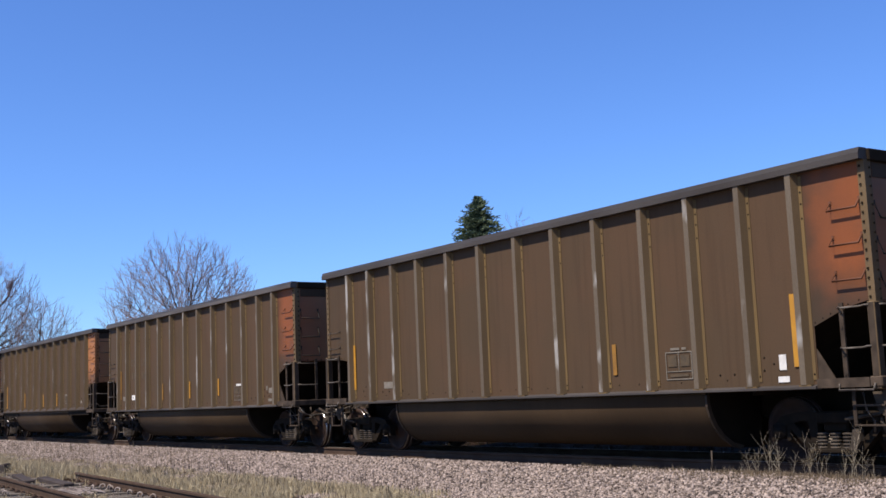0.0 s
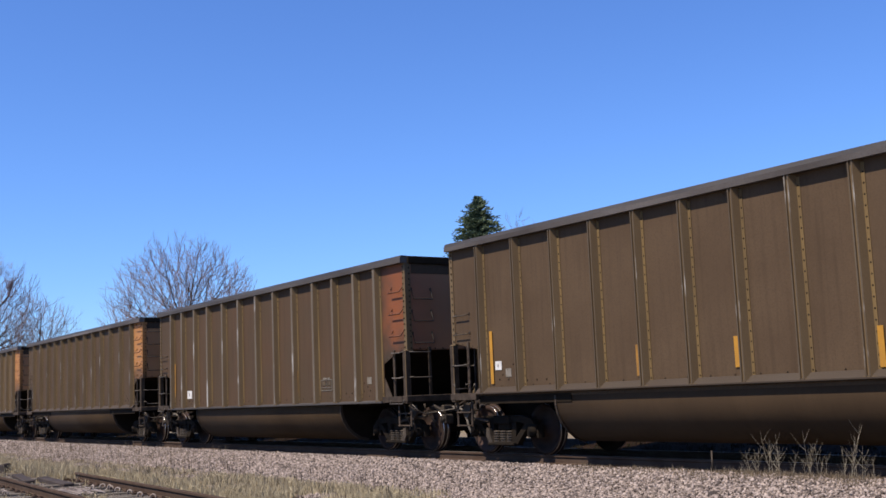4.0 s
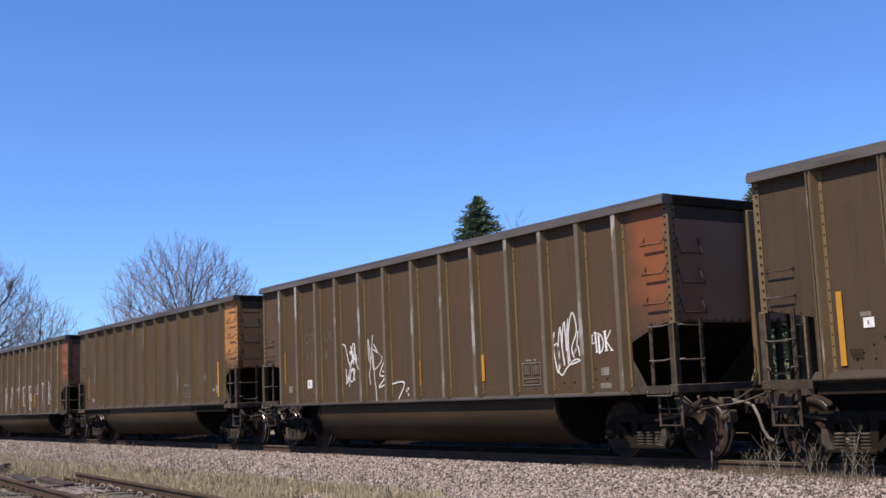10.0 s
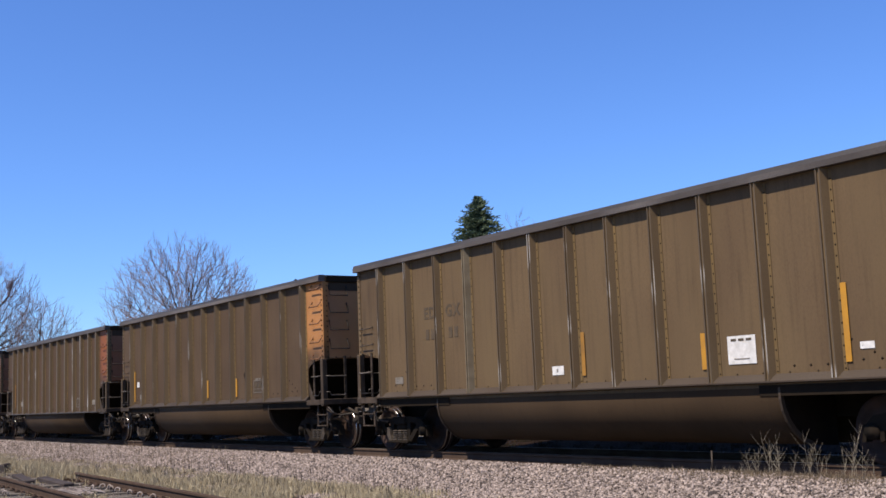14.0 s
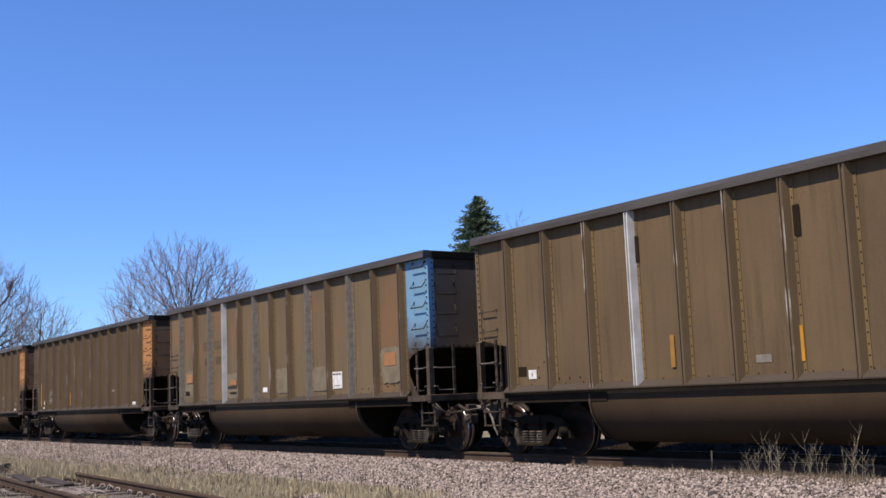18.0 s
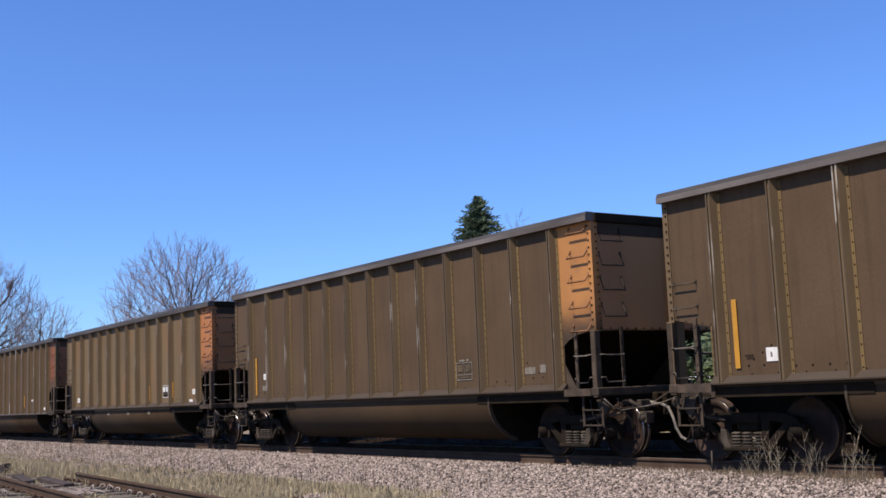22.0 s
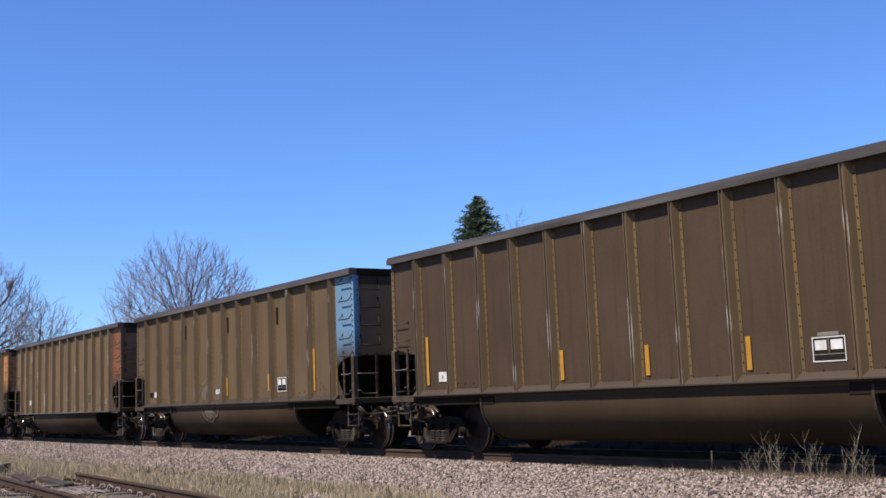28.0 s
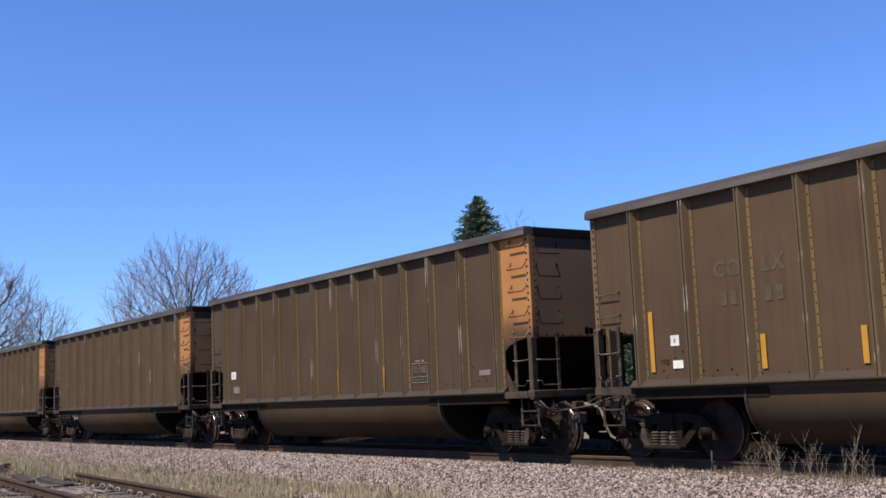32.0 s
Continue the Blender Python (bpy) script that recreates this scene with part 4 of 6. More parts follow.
def data_box(c, x, z, w, h, m, filled=False):
    """Stencilled capacity panel: an outline with rows of short bars in it."""
    bm = bmesh.new()
    m = m if filled else DULLWHITE
    t = 0.016
    out, inn = [(-w / 2, -h / 2), (w / 2, -h / 2), (w / 2, h / 2), (-w / 2, h / 2)], [(-w / 2 + t, -h / 2 + t), (w / 2 - t, -h / 2 + t), (w / 2 - t, h / 2 - t), (-w / 2 + t, h / 2 - t)]
    v = [[bm.verts.new((px, y, pz)) for px, pz in ring] for y in (0.0, -0.004) for ring in (out, inn)]
    for i in range(4):
        j = (i + 1) % 4
        for a, b in ((0, 1), (2, 3), (0, 2), (1, 3)):
            bm.faces.new((v[a][i], v[a][j], v[b][j], v[b][i]))
    bmesh.ops.recalc_face_normals(bm, faces=bm.faces)
    panel = part("data_panel", bm, m, CARS[c], "stencilled data panel", (x, SIDE_Y - 0.004, z))
    bars = [(0, -h * 0.20, w * 0.92, 0.013, DULLWHITE), (0.0, h * 0.16, 0.013, h * 0.62, DULLWHITE), (-w * 0.24, h * 0.17, w * 0.34, h * 0.40, DARKMARK), (w * 0.24, h * 0.17, w * 0.34, h * 0.40, DARKMARK),
            (0, -h * 0.35, w * 0.7, h * 0.09, DARKMARK), (-w * 0.12, h * 0.60, w * 0.34, 0.035, WHITE if m is WHITE else DULLWHITE), (w * 0.22, h * 0.60, w * 0.16, 0.035, WHITE if m is WHITE else DULLWHITE)]
    for px, pz, pw, ph, tone in bars[:4] if filled else bars:
        paint(part_of("stencil_bar", flat_mesh(pw, ph), WHITE, panel, "", (px, 0, pz)), WHITE if filled and tone is DARKMARK else tone)
    if filled:
        stick(c, "data_panel_ground", w, h, x, z, NEAR_BLACK, lift=-0.0005)


def blotch(c, x, z, w, h, m, lift):
    """A cleaned or faded patch with an uneven outline."""
    r = random.Random(int(x * 100) + c)
    bm = bmesh.new()
    pts = []
    for k in range(40):
        a = k * math.tau / 40
        q = (abs(math.cos(a)) ** 9 + abs(math.sin(a)) ** 9) ** (-1 / 9)
        q *= r.uniform(0.93, 1.02)
        pts.append((q * math.cos(a) * w / 2, q * math.sin(a) * h / 2))
    prism(bm, pts, -0.003, 0.0, "y")
    part("cleaned_patch", bm, m, CARS[c], "pale patch brushed clean of dust", (x, SIDE_Y - lift, z))


def rounded(pts, n=5):
    """The same stroke drawn round its points instead of bent sharply at them."""
    p = [pts[0], *pts, pts[-1]]
    out = []
    for a, b, c, d in zip(p, p[1:], p[2:], p[3:]):
        for k in range(n):
            u = k / n
            out.append(tuple(0.5 * (2 * q + (r - o) * u + (2 * o - 5 * q + 4 * r - s) * u * u + (3 * q - o - 3 * r + s) * u ** 3) for o, q, r, s in zip(a, b, c, d)))
    return out + [pts[-1]]


def ribbon(bm, pts, t, y=0.0):
    """A painted stroke: one flat band along points in the side's plane; later strokes lie a hair over earlier ones."""
    pts = [Vector((p[0], 0, p[1])) for p in pts]
    k = 0.0006 * (len(bm.faces) // 6 % 20)
    rings = []
    for i, p in enumerate(pts):
        d = (pts[min(i + 1, len(pts) - 1)] - pts[max(i - 1, 0)])
        d = d.normalized() if d.length > 1e-6 else Vector((1, 0, 0))
        n = Vector((-d.z, 0, d.x)) * t / 2
        e = d * t * 0.3 * (-1 if i == 0 else 1 if i == len(pts) - 1 else 0)
        rings.append([bm.verts.new((q.x, h, q.z)) for h, q in ((y, p + e + n), (y, p + e - n), (y - 0.004 - k, p + e - n), (y - 0.004 - k, p + e + n))])
    fs = [bm.faces.new((a[m], a[(m + 1) % 4], b[(m + 1) % 4], b[m])) for a, b in zip(rings, rings[1:]) for m in range(4)]
    fs += [bm.faces.new(rings[0]), bm.faces.new(rings[-1][::-1])]
    bmesh.ops.recalc_face_normals(bm, faces=fs)


# strokes of the hand-painted capitals, in a cell one wide and one high
STROKES = {
    "K": (((0, 1), (0.12, 0)), ((0.14, 1), (0.26, 0)), ((0.95, 1), (0.2, 0.5), (1, 0)), ((-0.1, 0.97), (0.25, 1.0)), ((0, 0), (0.4, 0.03)), ((0.85, 0.02), (1.12, 0.0))),
    "A": (((0.4, 1), (0, 0)), ((0.48, 1), (0.16, 0)), ((0.42, 1), (1, 0)), ((0.2, 0.4), (0.72, 0.45)), ((-0.08, 0), (0.28, 0)), ((0.85, 0), (1.1, 0))),
    "T": (((0, 0.97), (1, 1)), ((0.45, 1), (0.68, 0)), ((0.55, 0), (0.85, 0.02)), ((0, 0.97), (0.02, 0.86))),
    "E": (((0, 1), (0.32, 0)), ((0.16, 1), (0.46, 0)), ((0, 1), (0.85, 1.03)), ((0.2, 0.5), (0.7, 0.55)), ((0.32, 0), (1, 0.04)), ((1, 0.04), (1, 0.14))),
    "R": (((0, 1), (0.28, 0)), ((0.14, 1), (0.42, 0)), ((0, 1), (0.4, 1), (0.75, 0.9), (0.85, 0.78), (0.65, 0.66), (0.15, 0.58)), ((0.35, 0.6), (1, 0.1)), ((0.15, 0), (0.55, 0.02)), ((0.8, 0.48), (1, 0.58))),
    "4": (((0.1, 0.86), (0.03, 0.45), (0.8, 0.5)), ((0.75, 1), (0.95, 0)), ((0.85, 1), (1.05, 0)), ((0, 0.86), (0.3, 0.88)), ((0.6, 1), (1, 1)), ((0.8, 0), (1.2, 0.02))),
    "D": (((0.05, 1), (0.12, 0)), ((0.2, 1), (0.27, 0)), ((0, 1), (0.6, 0.9), (0.95, 0.65), (1, 0.4), (0.7, 0.12), (0.05, 0.0)), ((-0.1, 1), (0.3, 1))),
    "B": (((0, 1), (0.1, 0)), ((-0.1, 1), (0.7, 0.95), (0.8, 0.75), (0.1, 0.5), (0.9, 0.35), (0.8, 0.1), (0, 0.05))),
    "I": (((0.5, 1), (0.5, 0)),),
    "N": (((0, 0), (0.15, 1), (0.7, 0.0), (1, 1.1)),),
    "?": (((0, 0.95), (0.6, 1), (0.75, 0.8), (0.3, 0.6), (0.9, 0.42), (0.75, 0.2), (0.85, 0.0)),),
}


def write(c, t, cells):
    for ch, x, z, w, h in cells:
        bm = bmesh.new()
        for s in STROKES[ch]:
            pts = [(x + px * w, z + pz * h) for px, pz in s]
            ribbon(bm, rounded(pts) if len(pts) > 4 else pts, t)
        part("painted_letter", bm, WHITE, CARS[c], "white spray-painted capital", (0, SIDE_Y, 0))


# unreadable tags, in a cell one wide and one high
TAGS = {
    "tall": (((0.06, 0.72), (0.0, 0.55), (0.04, 0.30), (0.14, 0.04), (0.22, 0.30), (0.16, 0.52), (0.04, 0.50)), ((0.22, 0.12), (0.20, 0.50), (0.30, 0.80), (0.34, 0.45), (0.40, 0.16)),
             ((0.42, 0.18), (0.36, 0.50), (0.48, 0.88), (0.52, 0.40)), ((0.56, 0.18), (0.54, 0.60), (0.62, 0.92)), ((0.62, 0.22), (0.60, 0.62), (0.74, 0.98), (0.86, 0.96), (0.92, 0.70), (0.72, 0.44), (0.78, 0.28)),
             ((0.98, 0.70), (0.90, 0.44), (0.80, 0.34), (0.94, 0.46), (1.0, 0.30)), ((0.18, 0.05), (0.30, 0.0), (0.50, 0.12), (0.80, 0.24), (1.0, 0.22), (0.62, 0.16))),
    "knot": (((-0.30, 0.98), (-0.02, 0.94), (0.18, 0.60), (0.34, 0.42)), ((0.02, 0.40), (0.10, 0.08), (0.42, 0.36), (0.56, 0.30), (0.62, 0.12)), ((0.0, 0.06), (0.30, 0.40), (0.50, 0.66), (0.44, 0.88)),
             ((0.16, 0.22), (0.44, 0.10), (0.64, 0.34), (0.40, 0.38), (0.24, 0.0)), ((0.34, 0.74), (0.62, 0.98), (0.70, 0.60), (0.52, 0.72), (0.30, 0.80)), ((0.28, 0.50), (0.72, 0.72), (0.80, 0.44), (1.10, 0.30), (1.42, 0.08)),
             ((0.40, 0.92), (0.56, 0.50), (0.66, 0.90), (0.74, 0.52)), ((0.90, 0.62), (1.0, 0.62))),
    "arrow": (((0.34, 1.0), (0.18, 0.62), (0.02, 0.66), (0.0, 0.95), (0.16, 0.60), (0.04, 0.42), (0.10, 0.26)), ((0.22, 0.80), (1.0, 0.64), (0.36, 0.48), (0.34, 0.74), (0.40, 0.38), (0.48, 0.20), (0.52, 0.0)), ((0.40, 0.86), (0.70, 0.72), (0.98, 0.66))),
    "cross": (((0.25, 1.08), (0.28, 0.93), (0.37, 0.7), (0.4, 0.49), (0.19, 0.31), (0.09, 0.19)), ((0.64, 0.95), (0.53, 0.69), (0.42, 0.49), (0.58, 0.16)), ((0.28, 0.95), (0.39, 0.81), (0.47, 0.59), (0.59, 0.8), (0.73, 0.89), (0.62, 0.63), (0.52, 0.45), (0.62, 0.23), (0.53, 0.16), (0.41, 0.35), (0.29, 0.2), (0.12, 0.26), (0.34, 0.46), (0.24, 0.71), (0.28, 0.95)), ((0.04, 0.49), (0.08, 0.55), (0.14, 0.51), (0.08, 0.46), (0.04, 0.49)), ((0.14, 0.67), (0.18, 0.72), (0.21, 0.66)), ((0.59, 1.04), (0.64, 1.06), (0.65, 1.0), (0.6, 1.0)), ((0.66, 0.53), (0.75, 0.57), (0.79, 0.51), (0.7, 0.48)), ((0.16, 0.1), (0.25, 0.06), (0.21, 0.01), (0.14, 0.04), (0.16, 0.1)), ((0.05, 0.32), (0.09, 0.28)), ((0.52, 0.08), (0.69, 0.03), (0.9, 0.0)), ((0.56, 0.48), (0.61, 0.44), (0.58, 0.41))),
    "zigzag": (((0.22, 1.0), (0.04, 0.66), (0.24, 0.60), (0.0, 0.34), (0.20, 0.38)), ((0.52, 0.40), (0.84, 0.44), (0.96, 0.36), (0.74, 0.0)), ((1.02, 0.22), (1.04, 0.18)), ((1.08, 0.28), (1.10, 0.24)), ((1.08, 0.12), (1.10, 0.08)), ((0.17, 0.76), (0.19, 0.73))),
}


def tag(c, shape, x, z, w, h, t, m=WHITE):
    bm = bmesh.new()
    for pts in TAGS[shape]:
        ribbon(bm, rounded([(x + px * w, z + pz * h) for px, pz in pts]) if len(pts) > 3 else [(x + px * w, z + pz * h) for px, pz in pts], t)
    part("graffiti", bm, m, CARS[c], "illegible white spray-painted scrawl", (0, SIDE_Y, 0))


def scrawl(c, x, z, w, h, seed, strokes, t, m=WHITE, label="illegible white spray-painted scrawl"):
    """Graffiti that cannot be read: quick upright strokes and loops inside a rectangle."""
    r = random.Random(seed)
    bm = bmesh.new()
    px, up = x, r.random() < 0.5
    pts = []
    for k in range(strokes):
        qx = x + w * (k + r.uniform(0.2, 0.9)) / strokes
        lo, hi = z + h * r.uniform(0, 0.25), z + h * r.uniform(0.75, 1.0)
        a, b = (lo, hi) if up else (hi, lo)
        n = 4
        bend = r.uniform(-0.12, 0.12) * w
        pts += [(px + (qx - px) * i / n + bend * math.sin(math.pi * i / n), a + (b - a) * i / n) for i in range(n)]
        px, up = qx, not up
        if r.random() < 0.3:
            ribbon(bm, pts, t)
            pts, px = [], qx + r.uniform(-0.1, 0.1) * w
    if len(pts) > 1:
        ribbon(bm, pts, t)
    part("graffiti", bm, m, CARS[c], label, (0, SIDE_Y, 0))


for c_, pair_, x_, z_ in ((1, ("CO", "LX"), -4.72, 2.62), (8, ("CO", "LX"), -4.72, 2.63), (9, ("CO", "LX"), -4.72, 2.63), (11, ("CO", "LX"), -4.72, 2.62), (32, ("CO", "LX"), -4.72, 2.62)):
    reporting_marks(c_, *pair_, x_, x_ + 0.94, z_)
for c_, pair_ in ((7, ("CO", "LX")), (10, ("CO", "LX")), (15, ("ED", "GX")), (20, ("ED", "GX")), (31, ("ED", "GX")), (34, ("CO", "LX"))):
    reporting_marks(c_, *pair_, -4.41, -3.59, 2.80)
stripe(0, -6.01, 1.34, 2.32)
stripe(0, 2.42, 1.35, 1.84, OLDYELLOW)
stripe(0, 5.98, 1.33, 2.31)
data_box(0, 3.81, 1.44, 0.54, 0.42, DULLWHITE)
plate(0, 5.74, 1.40, 0.12, 0.21, WHITE)
plate(0, 5.74, 1.17, 0.19, 0.08, WHITE)
plate(0, -4.61, 1.40, 0.37, 0.14, DULLWHITE)
stripe(1, -5.97, 1.43, 2.38, OLDYELLOW)
stripe(1, -1.96, 1.35, 1.85, OLDYELLOW)
stripe(1, 0.29, 1.35, 1.84)
stripe(1, 2.44, 1.38, 1.85)
stripe(1, 5.97, 1.34, 2.33, OLDYELLOW)
data_box(1, 3.81, 1.42, 0.61, 0.39, WHITE)
plate(1, 3.80, 1.64, 0.31, 0.05, WHITE)
plate(1, -4.73, 1.47, 0.30, 0.16, WHITE)
plate(1, -5.68, 1.45, 0.23, 0.14, DULLWHITE)
plate(1, 5.56, 1.50, 0.08, 0.11, DULLWHITE)
plate(1, 5.77, 1.44, 0.19, 0.13, DULLWHITE)
plate(1, 5.73, 1.20, 0.22, 0.07, DULLWHITE)
stripe(2, -6.00, 1.32, 2.30)
stripe(2, -2.81, 1.34, 1.94)
stripe(2, 0.22, 1.32, 1.82)
stripe(2, 2.25, 1.33, 1.82)
stripe(2, 2.90, 1.35, 1.81)
data_box(2, 3.60, 1.56, 0.50, 0.31, DULLWHITE)
plate(2, 3.57, 1.74, 0.32, 0.05, DULLWHITE)
plate(2, -5.47, 1.48, 0.31, 0.22, DULLWHITE)
plate(2, 5.53, 1.43, 0.19, 0.11, DULLWHITE)
stripe(3, -5.98, 1.30, 2.31)
stripe(3, -0.12, 1.34, 1.82)
stripe(3, 2.26, 1.32, 1.79)
stripe(3, -2.14, 1.32, 1.79, OLDYELLOW)
plate(3, -5.42, 1.46, 0.26, 0.16, WHITE)
plate(3, 3.40, 1.55, 0.14, 0.28, DULLWHITE)
plate(3, 5.60, 1.52, 0.37, 0.09, DULLWHITE)
stripe(4, -6.00, 1.31, 2.28)
stripe(4, -2.15, 1.32, 1.81, OLDYELLOW)
stripe(4, -0.15, 1.37, 1.81)
stripe(4, 2.18, 1.27, 1.79)
plate(4, -5.81, 1.64, 0.19, 0.16, WHITE)
plate(4, -5.52, 1.50, 0.17, 0.15, DULLWHITE)
plate(4, 3.43, 1.57, 0.43, 0.33, WHITE)
plate(4, 5.60, 1.55, 0.32, 0.13, DULLWHITE)
stripe(5, 0.03, 1.37, 1.84, OLDYELLOW)
stripe(5, 2.21, 1.35, 1.87, OLDYELLOW)
data_box(5, 3.68, 1.48, 0.55, 0.26, DULLWHITE)
plate(5, 5.66, 1.52, 0.19, 0.15, DULLWHITE)
plate(5, -4.84, 1.45, 0.36, 0.23, WHITE)
stripe(7, -5.99, 1.37, 2.32)
stripe(7, -2.21, 1.35, 1.81)
plate(7, -5.45, 1.52, 0.24, 0.21, WHITE)
plate(7, -5.46, 1.65, 0.24, 0.05, DULLWHITE)
stripe(8, -5.94, 1.36, 2.35)
plate(8, -4.89, 1.45, 0.18, 0.14, WHITE)
plate(8, -4.67, 1.41, 0.19, 0.15, DULLWHITE)
plate(8, -4.73, 1.29, 0.32, 0.04, NEAR_BLACK)
stripe(8, -2.15, 1.33, 1.85, OLDYELLOW)
stripe(8, 0.08, 1.35, 1.82, OLDYELLOW)
stripe(8, 2.22, 1.31, 1.86, OLDYELLOW)
stripe(8, 5.96, 1.34, 2.32)
data_box(8, 3.64, 1.48, 0.56, 0.34, DULLWHITE)
plate(8, 5.60, 1.41, 0.19, 0.27, DULLWHITE)
stripe(9, -5.95, 1.36, 2.34)
plate(9, -4.61, 1.48, 0.18, 0.16, WHITE)
plate(9, -4.74, 1.28, 0.20, 0.03, NEAR_BLACK)
plate(9, -4.75, 1.23, 0.15, 0.03, NEAR_BLACK)
data_box(9, 3.63, 1.51, 0.45, 0.35, DULLWHITE)
plate(9, 5.59, 1.19, 0.20, 0.08, DULLWHITE)
stripe(10, -5.99, 1.31, 2.27)
plate(10, -5.58, 1.84, 0.16, 0.13, WHITE)
plate(10, -5.62, 1.95, 0.16, 0.06, DULLWHITE)
plate(10, -5.79, 1.50, 0.21, 0.03, NEAR_BLACK)
plate(10, -5.78, 1.43, 0.18, 0.03, NEAR_BLACK)
stripe(10, 0.00, 1.31, 1.81)
stripe(10, 2.05, 1.32, 1.81)
data_box(10, 3.43, 1.56, 0.59, 0.30, WHITE)
plate(10, 5.50, 1.53, 0.24, 0.07, DULLWHITE)
stripe(11, -6.06, 1.57, 2.34)
stripe(11, 0.12, 1.36, 1.86, OLDYELLOW)
stripe(11, 2.30, 1.37, 1.86)
plate(11, -4.74, 1.53, 0.23, 0.20, WHITE)
plate(11, 5.64, 1.42, 0.19, 0.13, DULLWHITE)
plate(11, 5.64, 1.19, 0.26, 0.09, DULLWHITE)
data_box(11, 3.73, 1.45, 0.51, 0.40, DULLWHITE)
plate(11, -5.77, 1.43, 0.19, 0.15, DULLWHITE)
stripe(12, -6.15, 1.51, 2.32)
stripe(12, 5.91, 1.34, 2.32)
data_box(12, 3.49, 1.56, 0.54, 0.32, WHITE)
plate(12, 5.81, 1.57, 0.19, 0.22, DULLWHITE)
plate(12, 5.55, 1.55, 0.22, 0.09, DULLWHITE)
plate(12, -5.65, 1.46, 0.29, 0.13, DULLWHITE)
stripe(13, -6.10, 1.37, 2.34, OLDYELLOW)
stripe(13, 0.14, 1.36, 1.85, OLDYELLOW)
stripe(13, 2.31, 1.36, 1.86)
stripe(13, 5.88, 1.35, 2.31)
data_box(13, 3.69, 1.42, 0.60, 0.41, DULLWHITE)
plate(13, -5.64, 1.43, 0.21, 0.20, DULLWHITE)
plate(13, 5.63, 1.18, 0.23, 0.09, DULLWHITE)
stripe(14, -6.09, 1.46, 2.31)
stripe(14, -1.90, 1.32, 1.84)
stripe(14, 0.13, 1.32, 1.81)
stripe(14, 2.16, 1.32, 1.81)
stripe(14, 5.99, 1.33, 2.29)
data_box(14, 3.55, 1.57, 0.50, 0.35, WHITE)
plate(14, 3.52, 1.77, 0.33, 0.07, DULLWHITE)
plate(14, 5.61, 1.43, 0.22, 0.17, DULLWHITE)
plate(14, 5.59, 1.57, 0.24, 0.05, NEAR_BLACK)
plate(14, -5.95, 1.66, 0.25, 0.21, WHITE)
plate(14, -5.61, 1.51, 0.24, 0.17, DULLWHITE)
plate(14, -1.97, 1.60, 0.10, 0.39, DULLWHITE)
plate(15, -0.48, 1.48, 0.30, 0.15, WHITE)
plate(15, 3.57, 1.61, 0.51, 0.40, WHITE)
plate(15, 3.60, 1.78, 0.41, 0.03, DULLWHITE)
stripe(15, 0.20, 1.37, 2.09, OLDYELLOW)
stripe(15, 2.86, 1.36, 1.89)
stripe(15, 5.33, 1.36, 2.38)
plate(15, 5.61, 1.56, 0.21, 0.09, WHITE)
plate(15, -5.64, 1.48, 0.31, 0.14, DULLWHITE)
stripe(16, -6.02, 1.33, 2.31)
stripe(16, 0.21, 1.33, 1.82)
stripe(16, 2.21, 1.32, 1.81)
data_box(16, 3.56, 1.56, 0.54, 0.32, WHITE)
plate(16, -5.71, 1.88, 0.22, 0.17, WHITE)
plate(16, -5.45, 1.48, 0.23, 0.16, DULLWHITE)
spot(16, 2.76, 1.87, 0.09)
stripe(17, 2.20, 1.38, 1.87)
stripe(17, 0.05, 1.35, 1.84)
plate(17, 5.58, 1.40, 0.33, 0.18, DULLWHITE)
plate(17, -4.83, 1.50, 0.36, 0.21, DULLWHITE)
stripe(19, -2.28, 1.42, 1.91, OLDYELLOW)
stripe(19, 0.09, 1.40, 1.88)
plate(19, -0.57, 1.47, 0.27, 0.11, DULLWHITE)
plate(19, -5.99, 1.50, 0.23, 0.17, NEAR_BLACK)
plate(19, -5.70, 1.44, 0.22, 0.16, WHITE)
plate(20, -0.52, 1.46, 0.26, 0.12, WHITE)
plate(20, -5.69, 1.75, 0.80, 0.80, PALE)
plate(20, -2.55, 1.62, 0.74, 0.68, PALE)
plate(20, 0.52, 1.66, 0.76, 0.62, PALE)
plate(20, 2.54, 1.64, 0.76, 0.57, PALE)
plate(20, 5.70, 1.82, 0.80, 0.77, PALE)
plate(20, 5.70, 1.95, 0.48, 0.28, PATCHORANGE)
plate(20, -5.66, 1.92, 0.46, 0.26, PATCHORANGE)
plate(20, -2.52, 1.71, 0.45, 0.14, PATCHORANGE)
plate(20, -2.58, 1.58, 0.60, 0.06, NEAR_BLACK)
plate(20, -2.52, 1.43, 0.45, 0.06, NEAR_BLACK)
plate(20, -5.86, 1.49, 0.29, 0.12, NEAR_BLACK)
plate(20, -4.16, 1.85, 0.10, 0.11, DULLWHITE)
plate(20, 3.33, 1.58, 0.48, 0.38, WHITE)
stripe(21, -6.03, 1.33, 2.29)
stripe(21, -1.84, 1.32, 1.81)
plate(21, -5.38, 1.77, 0.16, 0.15, WHITE)
plate(21, -5.56, 1.49, 0.19, 0.15, WHITE)
plate(21, -5.64, 1.25, 0.28, 0.10, WHITE)
stripe(21, -0.11, 1.33, 1.83)
stripe(21, 1.94, 1.33, 1.82)
plate(21, 3.32, 1.76, 0.32, 0.07, DULLWHITE)
plate(21, 5.51, 1.27, 0.30, 0.14, WHITE)
stripe(22, -5.99, 1.34, 2.32)
plate(22, -5.54, 1.82, 0.21, 0.17, WHITE)
plate(22, -5.44, 1.50, 0.19, 0.13, DULLWHITE)
